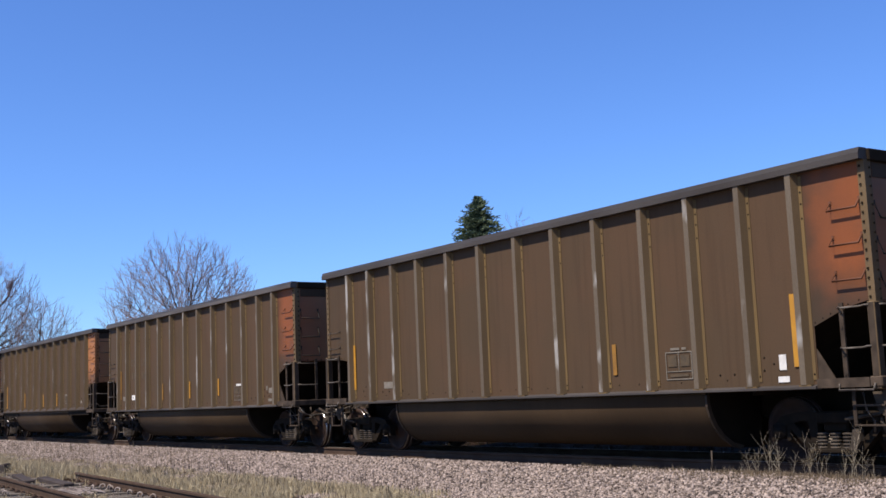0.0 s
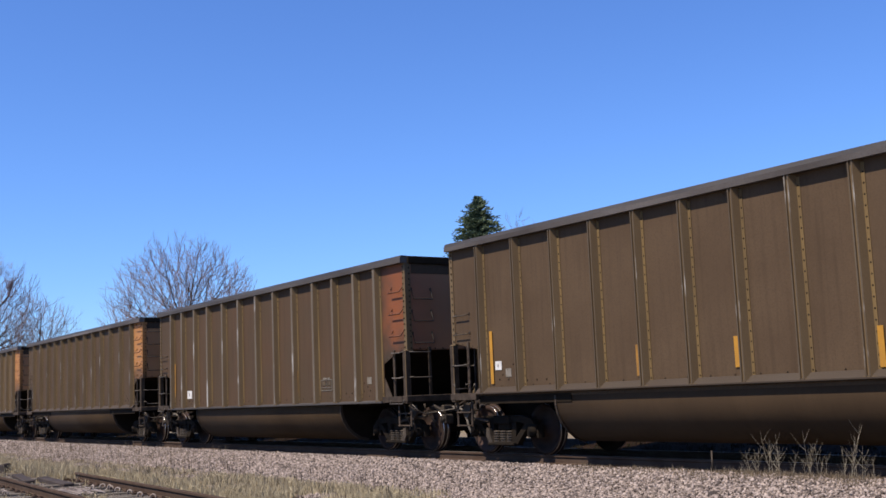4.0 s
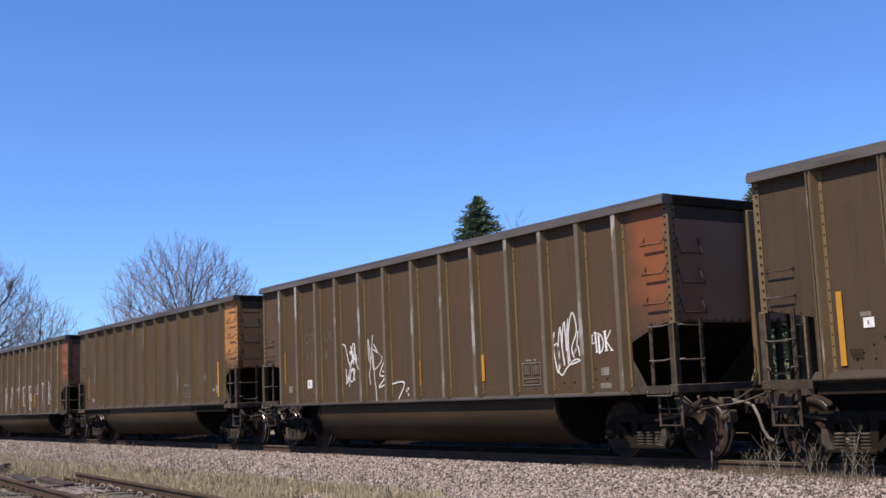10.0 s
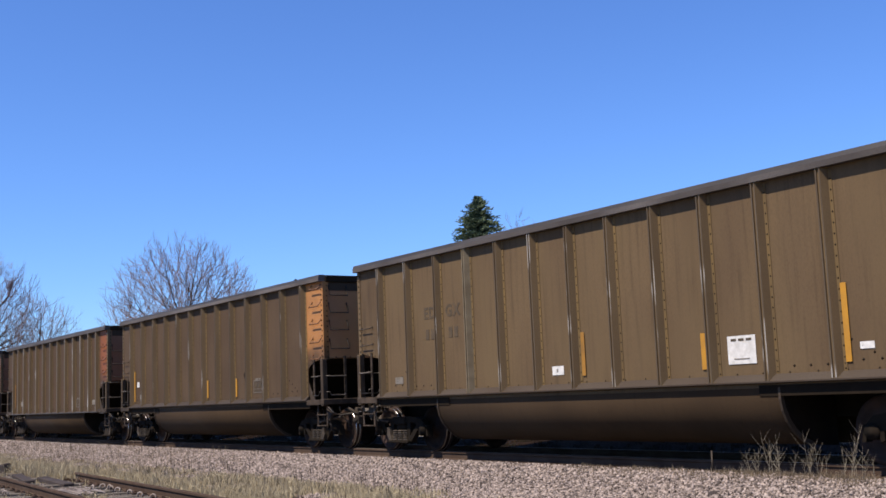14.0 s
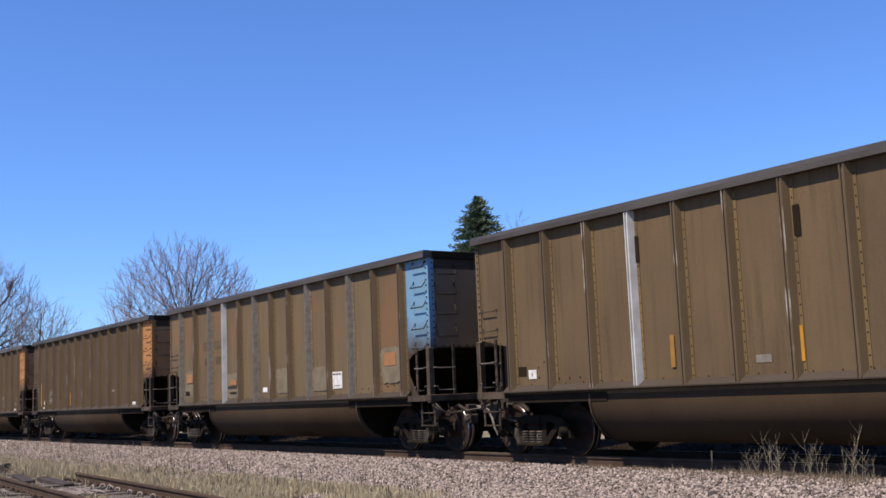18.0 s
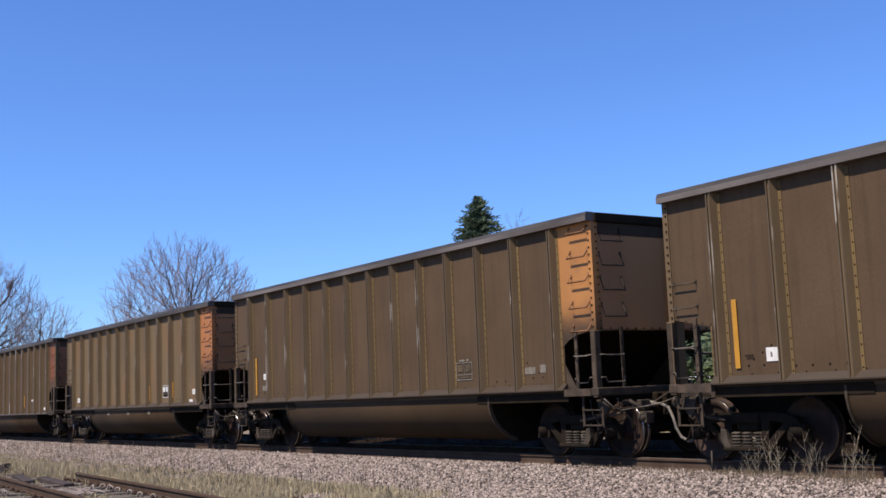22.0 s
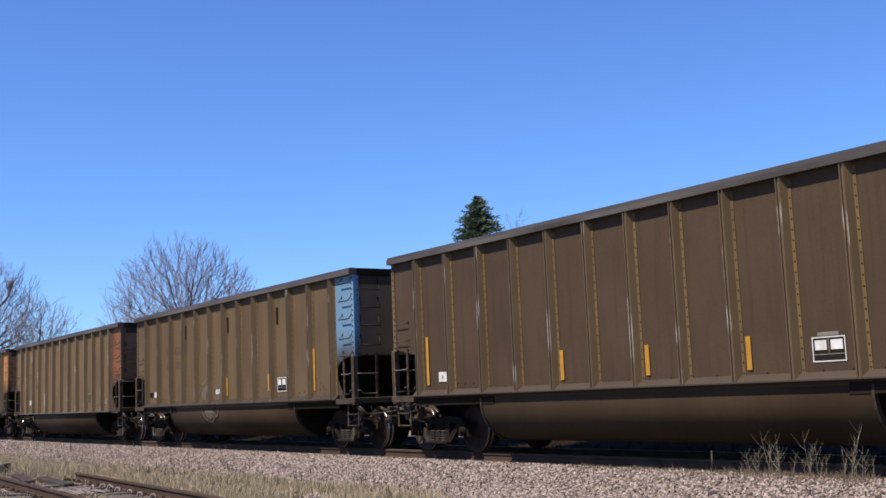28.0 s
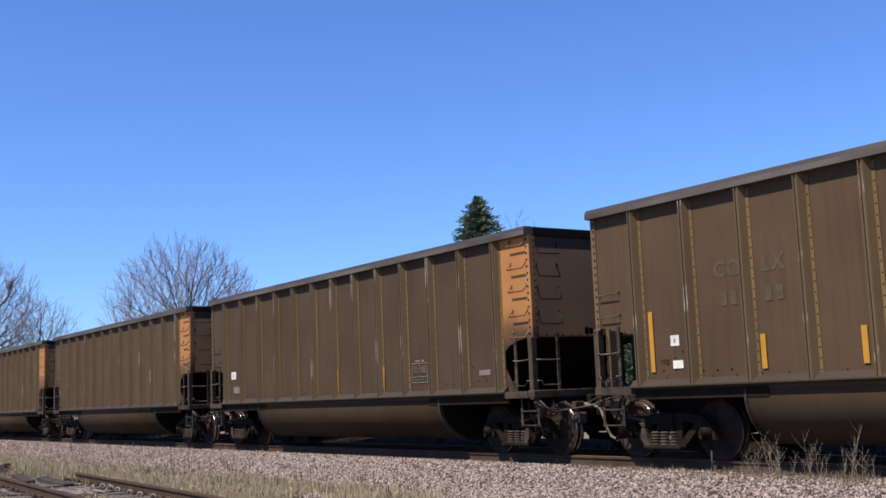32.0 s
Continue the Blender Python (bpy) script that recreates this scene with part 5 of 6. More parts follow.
plate(22, -5.62, 1.27, 0.27, 0.08, WHITE)
stripe(22, 2.04, 1.33, 1.83, OLDYELLOW)
data_box(22, 3.38, 1.57, 0.61, 0.35, DULLWHITE)
plate(22, 5.77, 1.51, 0.23, 0.14, DULLWHITE)
plate(22, 5.58, 1.24, 0.33, 0.12, WHITE)
plate(22, 3.40, 1.83, 0.20, 0.12, DULLWHITE)
stripe(23, -5.98, 1.35, 2.33)
plate(23, -5.37, 1.52, 0.20, 0.19, WHITE)
plate(23, -5.76, 1.52, 0.15, 0.03, NEAR_BLACK)
stripe(23, -2.02, 1.34, 1.84)
stripe(23, 0.02, 1.33, 1.83)
stripe(23, 2.03, 1.32, 1.83)
data_box(23, 3.42, 1.55, 0.54, 0.28, DULLWHITE)
plate(23, 1.21, 1.61, 0.29, 0.15, DULLWHITE)
plate(23, 2.37, 1.53, 0.36, 0.09, DULLWHITE)
plate(23, 5.49, 1.54, 0.25, 0.08, DULLWHITE)
stripe(24, -5.97, 1.33, 2.29)
plate(24, -5.46, 1.79, 0.18, 0.15, WHITE)
plate(24, -5.45, 1.50, 0.36, 0.13, DULLWHITE)
stripe(24, 0.01, 1.32, 1.81)
stripe(24, 2.03, 1.31, 1.81)
data_box(24, 3.44, 1.58, 0.53, 0.34, WHITE)
plate(24, 5.46, 1.51, 0.30, 0.12, DULLWHITE)
plate(24, 5.82, 1.53, 0.16, 0.14, DULLWHITE)
stripe(25, -6.26, 1.45, 2.34, OLDYELLOW)
stripe(25, -4.05, 1.33, 1.86, OLDYELLOW)
stripe(25, 0.04, 1.34, 1.81)
stripe(25, 2.09, 1.34, 1.82)
stripe(25, 4.16, 1.40, 1.87)
data_box(25, 3.49, 1.60, 0.47, 0.37, WHITE, True)
plate(25, -5.71, 1.49, 0.29, 0.17, WHITE)
plate(25, 5.83, 1.54, 0.21, 0.16, WHITE)
plate(25, 5.61, 1.28, 0.27, 0.08, WHITE)
stripe(26, -6.06, 1.28, 2.30, OLDYELLOW)
stripe(26, 2.36, 1.34, 1.83)
stripe(26, 5.92, 1.40, 2.32, OLDYELLOW)
data_box(26, 3.69, 1.39, 0.51, 0.34, DULLWHITE)
plate(26, 3.73, 1.62, 0.36, 0.07, WHITE)
plate(26, 5.65, 1.25, 0.30, 0.11, WHITE)
plate(26, -4.60, 1.44, 0.22, 0.18, WHITE)
plate(26, -5.68, 1.16, 0.41, 0.12, WHITE)
plate(27, 3.53, 1.64, 0.35, 0.10, DULLWHITE)
data_box(27, 3.65, 1.39, 0.43, 0.32, DULLWHITE)
plate(27, 4.53, 1.61, 0.54, 0.16, DULLWHITE)
plate(27, 5.61, 1.41, 0.27, 0.19, DULLWHITE)
stripe(29, -6.06, 1.31, 2.30, OLDYELLOW)
stripe(29, 1.89, 1.36, 1.83, OLDYELLOW)
data_box(29, 3.58, 1.55, 0.51, 0.32, DULLWHITE)
spot(29, 5.75, 2.87, 0.09)
plate(29, 5.69, 1.52, 0.25, 0.09, DULLWHITE)
plate(29, 5.67, 1.42, 0.27, 0.10, DULLWHITE)
plate(29, -5.39, 1.81, 0.20, 0.16, WHITE)
stripe(30, -5.98, 1.35, 2.31)
stripe(30, -1.82, 1.32, 1.82)
stripe(30, 0.23, 1.32, 1.79)
stripe(30, 2.24, 1.32, 1.79)
data_box(30, 3.57, 1.54, 0.52, 0.33, WHITE, True)
plate(30, 3.57, 1.74, 0.33, 0.05, DULLWHITE)
plate(30, -5.46, 1.50, 0.30, 0.19, WHITE)
plate(30, 5.65, 1.44, 0.28, 0.14, DULLWHITE)
stripe(31, 0.13, 1.36, 1.85)
stripe(31, -2.25, 1.39, 1.89, OLDYELLOW)
stripe(31, 2.76, 1.44, 1.86)
plate(31, -0.55, 1.49, 0.27, 0.13, WHITE)
plate(31, -5.53, 1.51, 0.23, 0.16, WHITE)
plate(31, -5.92, 1.51, 0.31, 0.15, NEAR_BLACK)
stripe(31, 5.29, 1.37, 2.36)
data_box(31, 3.51, 1.57, 0.51, 0.35, WHITE, True)
plate(31, 3.03, 3.35, 0.17, 0.36, NEAR_BLACK)
plate(31, -0.02, 3.35, 0.20, 0.41, NEAR_BLACK)
plate(31, -3.08, 3.34, 0.23, 0.42, NEAR_BLACK)
stripe(32, -6.03, 1.36, 2.32, OLDYELLOW)
stripe(32, -2.47, 1.37, 1.83)
stripe(32, -0.29, 1.34, 1.84)
plate(32, -4.80, 1.52, 0.29, 0.19, WHITE)
plate(32, -5.77, 1.40, 0.20, 0.18, DULLWHITE)
stripe(32, 2.22, 1.36, 1.85, OLDYELLOW)
data_box(32, 3.66, 1.54, 0.52, 0.29, DULLWHITE)
plate(32, 5.58, 1.38, 0.23, 0.17, DULLWHITE)
stripe(33, -6.04, 1.34, 2.28, OLDYELLOW)
stripe(33, -2.26, 1.35, 1.81)
plate(33, -5.61, 1.88, 0.20, 0.18, WHITE)
plate(33, -5.61, 1.50, 0.22, 0.14, WHITE)
stripe(33, 2.01, 1.35, 1.83, OLDYELLOW)
plate(33, 5.48, 1.42, 0.27, 0.14, DULLWHITE)
data_box(33, 3.41, 1.57, 0.40, 0.42, DULLWHITE)
data_box(33, 4.35, 1.57, 0.52, 0.38, DULLWHITE)
plate(33, 0.17, 1.64, 0.55, 0.39, PALE)
stripe(34, -6.00, 1.36, 2.29)
stripe(34, -3.84, 1.33, 1.81)
stripe(34, -2.22, 1.33, 1.81)
plate(34, -5.52, 1.82, 0.17, 0.16, WHITE)
plate(34, -5.48, 1.46, 0.21, 0.12, WHITE)
plate(34, -5.74, 1.53, 0.19, 0.03, NEAR_BLACK)
stripe(34, 2.03, 1.35, 1.83)
data_box(34, 3.42, 1.59, 0.66, 0.35, DULLWHITE)
plate(34, 5.56, 1.56, 0.37, 0.11, DULLWHITE)
stripe(35, 0.09, 1.34, 1.81, OLDYELLOW)
stripe(35, 2.12, 1.33, 1.79, OLDYELLOW)
data_box(35, 3.53, 1.61, 0.57, 0.40, DULLWHITE)
plate(35, -5.79, 1.89, 0.30, 0.20, WHITE)
plate(35, 5.76, 1.53, 0.36, 0.10, DULLWHITE)
plate(35, -5.61, 1.50, 0.37, 0.17, DULLWHITE)
write(13, 0.022, [("K", -2.95, 1.22, 0.50, 1.04), ("A", -1.98, 1.38, 0.64, 0.91), ("T", -0.81, 1.40, 0.60, 0.80), ("E", 0.22, 1.40, 0.50, 0.81), ("R", 1.26, 1.24, 0.68, 1.00), ("4", 2.44, 1.56, 0.42, 0.70), ("D", 3.44, 1.45, 0.53, 0.86), ("K", 4.40, 1.44, 0.52, 0.89)])
write(22, 0.018, [('B', -3.88, 1.71, 0.11, 0.27), ('R', -3.74, 1.73, 0.09, 0.25), ('A', -3.64, 1.75, 0.09, 0.22), ('I', -3.54, 1.77, 0.04, 0.18), ('N', -3.48, 1.79, 0.14, 0.23), ('D', -3.8, 1.5, 0.12, 0.19), ('E', -3.65, 1.52, 0.08, 0.17), ('A', -3.55, 1.52, 0.09, 0.15), ('D', -3.43, 1.51, 0.14, 0.17), ('?', -3.62, 1.23, 0.12, 0.23)])
stripe(5, -5.97, 1.41, 2.41, OLDYELLOW)
stripe(17, -5.96, 1.34, 2.36, OLDYELLOW)
data_box(17, 3.68, 1.40, 0.50, 0.30, DULLWHITE)
stripe(28, -5.97, 1.29, 2.25)
stripe(28, -2.80, 1.32, 1.86)
stripe(28, -1.80, 1.31, 1.78)
plate(28, -5.50, 1.63, 0.17, 0.35, WHITE)
plate(19, 3.41, 1.59, 0.47, 0.37, WHITE)
stripe(19, 5.29, 1.38, 2.34)
data_box(7, 2.46, 1.62, 0.39, 0.31, DULLWHITE)
spot(28, -3.64, 1.50, 0.12)
spot(28, -3.62, 3.03, 0.08)
stripe(27, 0.03, 1.36, 1.86, OLDYELLOW)
stripe(27, 2.20, 1.36, 1.88, OLDYELLOW)
tag(11, "tall", 4.36, 1.40, 0.68, 1.02, 0.024)
tag(11, "knot", -2.97, 1.42, 0.64, 0.97, 0.022)
tag(11, "arrow", -1.95, 1.06, 0.58, 1.44, 0.022)
tag(11, "zigzag", -1.54, 1.10, 1.08, 0.80, 0.026)
write(11, 0.022, [("4", 5.36, 1.74, 0.11, 0.32), ("D", 5.51, 1.72, 0.12, 0.32), ("K", 5.67, 1.75, 0.16, 0.32)])
tag(21, "cross", -4.93, 1.42, 0.65, 0.53, 0.016, FADED)
scrawl(13, -5.6, 2.2, 1.0, 0.14, 41, 3, 0.02, DULLWHITE, "faint illegible scrawl")
scrawl(13, 5.55, 1.75, 0.35, 0.3, 42, 3, 0.02, DULLWHITE, "faint illegible scrawl")
def painted_over(c):
    """A faded outline sprayed across the side sheet and the belly, with thin paint inside it."""
    profile = sorted((z, y) for y, z in TUB_SIDE[CAR_KINDS[c][0]][:9])

    def belly(z):
        return float(np.interp(z, [p[0] for p in profile], [p[1] for p in profile])) - 0.006

    fills = (((-1.82, 1.5), (-1.57, 1.64), (-1.21, 1.74), (-1.29, 1.6), (-1.42, 1.46), (-1.47, 1.31), (-1.67, 1.28), (-1.71, 1.39)), ((-0.81, 1.44), (-0.72, 1.52), (-0.51, 1.51), (-0.46, 1.43), (-0.48, 1.26), (-0.83, 1.25)))
    lines = (((-1.9, 1.54), (-1.69, 1.71), (-1.43, 1.83), (-1.22, 1.89)), ((-0.9, 1.75), (-0.86, 1.68), (-0.8, 1.6), (-0.62, 1.59), (-0.5, 1.53), (-0.44, 1.43), (-0.46, 1.25)), ((-1.44, 1.26), (-1.42, 1.36), (-1.33, 1.49), (-1.2, 1.62)), ((-1.94, 1.45), (-1.93, 1.35), (-1.84, 1.24)), ((-1.88, 1.5), (-1.63, 1.65), (-1.4, 1.75), (-1.18, 1.78)))
    low_fill = ((-1.58, -0.99, 0.99), (-1.57, -0.98, 0.91), (-1.53, -1.00, 0.84), (-1.46, -1.05, 0.77), (-1.37, -1.23, 0.71))
    low_lines = (((-1.76, 0.99), (-1.66, 0.86), (-1.58, 0.75), (-1.5, 0.69)), ((-0.94, 0.94), (-0.91, 0.86), (-0.95, 0.76), (-1.07, 0.69), (-1.25, 0.65), (-1.43, 0.67)), ((-0.58, 0.98), (-0.62, 0.88), (-0.72, 0.81), (-0.84, 0.78)), ((-0.87, 0.94), (-0.84, 0.86), (-0.75, 0.8)))
    bm = bmesh.new()
    for pts in fills:
        bm.faces.new([bm.verts.new((x, -0.002, z)) for x, z in pts])
    part("graffiti", bm, HAZE, CARS[c], "thin painted-over spray paint", (0, SIDE_Y, 0))
    bm = bmesh.new()
    for pts in lines:
        ribbon(bm, rounded(pts) if len(pts) > 3 else pts, 0.034)
    part("graffiti", bm, PALE, CARS[c], "faded spray-painted outline", (0, SIDE_Y, 0))
    bm = bmesh.new()
    rows = [[bm.verts.new((x, belly(z), z)) for x in (xa, xb)] for xa, xb, z in low_fill]
    for a, b in zip(rows, rows[1:]):
        bm.faces.new((a[0], a[1], b[1], b[0]))
    part("graffiti", bm, HAZE, CARS[c], "thin painted-over spray paint")
    bm = bmesh.new()
    for pts in low_lines:
        ribbon(bm, rounded(pts) if len(pts) > 3 else pts, 0.034)
    for v in bm.verts:
        v.co.y += belly(v.co.z)
    part("graffiti", bm, PALE, CARS[c], "faded spray-painted outline")


painted_over(31)
for c_ in (25, 29):
    for x_ in (-2.6, -0.7, 1.2) if c_ == 29 else (-2.19, -0.11, 1.93):
        stick(c_, "stencil", 0.24, 0.09, x_, 0.90 if c_ == 29 else 0.96, PALE, "pale patch on the belly", -0.0115)
for c_, n_, z_ in ((25, 4, 2.16), (16, 3, 2.14), (33, 2, 2.15), (35, 2, 2.15)):
    bm_ = bmesh.new()
    for k_ in range(n_):
        box(bm_, 7.248, 7.253, k_ * 0.108, k_ * 0.108 + 0.088, z_, z_ + 0.12 - 0.02 * (k_ % 2))
    part("graffiti", bm_, LIME, CARS[c_], "lime green scrawl", (0, -0.24, 0))
for c_, k_, m_ in ((15, 3, PALE), (19, 3, WHITE_POST), (19, 9, WHITE_POST), (20, 0, DULLWHITE), (20, 2, DULLWHITE), (20, 3, WHITE_POST), (20, 5, DULLWHITE), (20, 8, DULLWHITE), (20, 10, DULLWHITE)):
    posts = [o for o in CARS[c_].children if kind_of(o) == "side_post" and o.data.name.split(".")[0] == "side_post"]
    posts.sort(key=lambda o: o.location.x)
    paint(posts[k_], m_, 0)
    paint(posts[k_], m_, 1)
    if c_ == 20:
        paint(posts[k_], PALE, 2)
for c_, xs_ in ((19, (-3.05, 0.05)), (31, (-3.05, 0.08, 3.2))):
    for x_ in xs_:
        stick(c_, "dark_plate", 0.11, 0.42, x_ + 0.12, 3.3, NEAR_BLACK, "dark stencil on a post", 0.012)
# lumps of coal left lying on chords
for c_, x_, s_ in ((14, 2.95, 0.05), (13, 4.2, 0.04), (13, 4.6, 0.03), (16, 5.9, 0.03), (6, 6.8, 0.04)):
    bm_ = bmesh.new()
    bmesh.ops.create_icosphere(bm_, subdivisions=1, radius=s_)
    for v_ in bm_.verts:
        v_.co *= random.uniform(0.75, 1.3)
    part("coal_lump", bm_, COAL, CARS[c_], "lump of spilt coal", (x_, -1.48, 4.07 + s_ * 0.7))


# ---- trackside ----
for i_ in range(132):
    part_of("tie", TIE_ME, TIE, main_track, at=(-58 + i_ * 0.53, random.uniform(-0.03, 0.03), -0.172))
for i_ in range(60):
    t_ = part_of("tie", TIE_ME, TIE, siding, at=(-10 + i_ * 0.56, random.uniform(-0.08, 0.08), -0.162 + random.uniform(-0.03, 0.012)))
    t_.rotation_euler = (0, 0, random.uniform(-0.04, 0.04))
    for y_ in (-0.7525, 0.7525):
        part_of("tie_plate", TIE_PLATE_ME, RAILSIDE, siding, at=(-10 + i_ * 0.56, y_, -0.17))
for x_, y_ in ((-1.2, 0.19), (-1.3, 0.40), (-0.95, 0.44), (-0.05, 0.36), (0.75, 0.37), (1.42, 0.36), (2.1, 0.38), (-1.4, -1.3), (-1.75, -1.28), (-0.6, 0.40)):
    c_ = part_of("rail_clip", CLIP_ME, WORNSTEEL, siding, "loose worn steel rail clip", (x_, y_, -0.10))
    c_.rotation_euler = (random.uniform(-0.3, 0.3), 0, random.uniform(0.2, 1.1))
bm_ = bmesh.new()
box(bm_, -0.16, 0.16, -0.11, 0.11, -0.1, 0.24, bev=0.03)
stump_ = part("sawn_tie", bm_, BARK)
stump_.matrix_basis = pose(-30.3, -6.97, -0.38, 6, -8, 20)
tagged(stump_, "short dark stump of an old tie in the grass", "wooden tie")
for x_, y_, a_ in ((-26.6, -7.42, -7), (-24.6, -7.25, -2)):
    bm_ = bmesh.new()
    box(bm_, -1.2, 1.2, -0.11, 0.11, -0.1, 0.06, bev=0.015)
    old_ = part("old_tie", bm_, BARK)
    old_.matrix_basis = pose(x_, y_, -0.36, 2, 1, a_)
    tagged(old_, "dark rotten tie lying in the dry grass", "wooden tie", "old ties by the siding")


for i_ in range(9):
    bm_ = bmesh.new()
    tube(bm_, [(-0.9, 0, 0), (0.0, 0.01, 0.004), (0.9, 0, 0)], 0.012, 5)
    rod_ = part("steel_rod", bm_, WORNSTEEL)
    rod_.matrix_basis = pose(-21.2 + random.uniform(-0.2, 0.2), -8.05 + i_ * 0.07, -0.335 + 0.006 * (i_ % 3), 0, 0, random.uniform(-9, 3))
    tagged(rod_, "thin worn steel rod lying between the siding rails", "rod", "rods between the siding rails")


def scatter_stones(n, xs, ys, r0, r1, seed, name, label, sink=0.3):
    """Loose broken stones, each a crooked octahedron, laid on the ground."""
    g = np.random.default_rng(seed)
    px, py = g.uniform(*xs, n), g.uniform(*ys, n)
    pz = np.array([ground_height(y) for y in py])
    r = g.uniform(r0, r1, n)
    unit = np.array([(1, 0, 0), (-1, 0, 0), (0, 1, 0), (0, -1, 0), (0, 0, 1), (0, 0, -1)], float)
    v = unit[None] * g.uniform(0.6, 1.25, (n, 6, 1)) + g.normal(0, 0.18, (n, 6, 3))
    a = g.uniform(0, math.tau, n)
    tilt = g.uniform(-0.9, 0.9, n)
    y2 = v[..., 1] * np.cos(tilt)[:, None] - v[..., 2] * np.sin(tilt)[:, None]
    z2 = v[..., 1] * np.sin(tilt)[:, None] + v[..., 2] * np.cos(tilt)[:, None]
    x3 = v[..., 0] * np.cos(a)[:, None] - y2 * np.sin(a)[:, None]
    y3 = v[..., 0] * np.sin(a)[:, None] + y2 * np.cos(a)[:, None]
    v = np.stack([x3, y3, z2 * 0.8], -1) * r[:, None, None]
    v += np.stack([px, py, pz + r * (0.5 - sink) + g.uniform(0, 0.02, n)], -1)[:, None, :]
    f = np.array([(0, 2, 4), (2, 1, 4), (1, 3, 4), (3, 0, 4), (2, 0, 5), (1, 2, 5), (3, 1, 5), (0, 3, 5)])
    faces = (f[None] + 6 * np.arange(n)[:, None, None]).reshape(-1, 3)
    me = bpy.data.meshes.new(name)
    me.vertices.add(6 * n)
    me.vertices.foreach_set("co", v.reshape(-1))
    me.loops.add(24 * n)
    me.loops.foreach_set("vertex_index", faces.reshape(-1).astype(np.int32))
    me.polygons.add(8 * n)
    me.polygons.foreach_set("loop_start", (3 * np.arange(8 * n)).astype(np.int32))
    me.update(calc_edges=True)
    me.validate()
    me.materials.append(STONES)
    return tagged(new(name, me), label, "ballast", kind="stuff")


scatter_stones(85000, (-27, -6), (-5.6, -1.35), 0.015, 0.034, 1, "ballast_stones", "sunlit pink granite ballast stones beside the rails")
scatter_stones(46000, (-46, -27), (-5.6, -1.35), 0.018, 0.038, 4, "middle_ballast_stones", "pink granite ballast stones along the line")
scatter_stones(12000, (-30, -6), (-5.2, -1.4), 0.026, 0.048, 5, "large_ballast_stones", "larger pale stones among the ballast", 0.35)
scatter_stones(14000, (-90, -46), (-4.1, -1.35), 0.03, 0.055, 2, "far_ballast_stones", "pink granite ballast stones farther along the line")
scatter_stones(5000, (-34, -9), (-9.5, -4.1), 0.012, 0.032, 3, "stray_stones", "stray stones in the grass by the siding", 0.4)


def grass(n, xs, ys, h0, h1, seed, name, label, m, lean=0.35, width=0.006, thick=None, clump=14):
    """Blades of grass, each a bent tapering sliver, in loose tufts."""
    g = np.random.default_rng(seed)
    tufts = max(1, n // clump)
    tx, ty = g.uniform(*xs, tufts), g.uniform(*ys, tufts)
    if thick is not None:
        keep = np.array([noise.noise((x * 0.5, y * 0.8, seed)) > thick for x, y in zip(tx, ty)])
        tx, ty = tx[keep], ty[keep]
    k = g.integers(0, len(tx), n)
    px, py = tx[k] + g.normal(0, 0.06, n), ty[k] + g.normal(0, 0.06, n)
    pz = np.array([ground_height(y) for y in py]) - 0.01
    h = g.uniform(h0, h1, n) * g.uniform(0.6, 1.0, len(tx))[k]
    a, b = g.uniform(0, math.tau, n), g.uniform(0, math.tau, n)
    base = np.stack([px, py, pz], -1)
    side = np.stack([np.cos(a), np.sin(a), 0 * a], -1) * width
    lean_v = np.stack([np.cos(b), np.sin(b), 0 * b], -1) * (h * lean * g.uniform(0.1, 1, n))[:, None]
    up = np.stack([0 * h, 0 * h, h], -1)
    v = np.stack([base - side, base + side, base + up * 0.6 + lean_v * 0.4 - side * 0.7, base + up * 0.6 + lean_v * 0.4 + side * 0.7, base + up + lean_v], 1)
    f4 = np.array([0, 1, 3, 2])[None] + 5 * np.arange(n)[:, None]
    f3 = np.array([2, 3, 4])[None] + 5 * np.arange(n)[:, None]
    loops = np.concatenate([f4, f3], 1).reshape(-1).astype(np.int32)
    me = bpy.data.meshes.new(name)
    me.vertices.add(5 * n)
    me.vertices.foreach_set("co", v.reshape(-1))
    me.loops.add(len(loops))
    me.loops.foreach_set("vertex_index", loops)
    me.polygons.add(2 * n)
    starts = np.stack([7 * np.arange(n), 7 * np.arange(n) + 4], 1).reshape(-1).astype(np.int32)
    me.polygons.foreach_set("loop_start", starts)
    me.update(calc_edges=True)
    me.validate()
    me.materials.append(m)
    return tagged(new(name, me), label, "grass", kind="stuff")


grass(38000, (-46, -22), (-6.75, -5.3), 0.05, 0.24, 11, "grass", "dry straw-coloured grass between ballast and siding", DRYGRASS, thick=-0.4)
grass(56000, (-22, -11), (-6.75, -4.6), 0.04, 0.21, 17, "low_grass", "short pale grass creeping into the ballast", DRYGRASS, thick=-0.2)
grass(22000, (-46, -14), (-5.5, -4.3), 0.04, 0.17, 15, "ballast_edge_grass", "sparse straw grass at the foot of the ballast", DRYGRASS, thick=-0.1)
# added brush, coloured dark to stand in for shade below the cars
grass(16000, (-75, 6), (2.4, 4.0), 0.03, 0.10, 16, "brush", "dark low brush added beyond the track to deepen the shade under the cars", SHADE_BRUSH, width=0.012)
grass(12000, (-70, 0), (5.2, 9.0), 0.03, 0.08, 22, "far_grass", "pale dry grass beyond the far side of the track", DRYGRASS, width=0.010)
grass(9000, (-36, -12), (-12.0, -6.7), 0.04, 0.16, 12, "siding_grass", "short dry grass round the siding rails", DRYGRASS, thick=0.1)
grass(1500, (-48, -24), (-5.4, -2.0), 0.12, 0.36, 13, "dead_stalks", "thin dark dead stalks on the ballast shoulder", TANGLE, lean=0.35, width=0.006, clump=2)
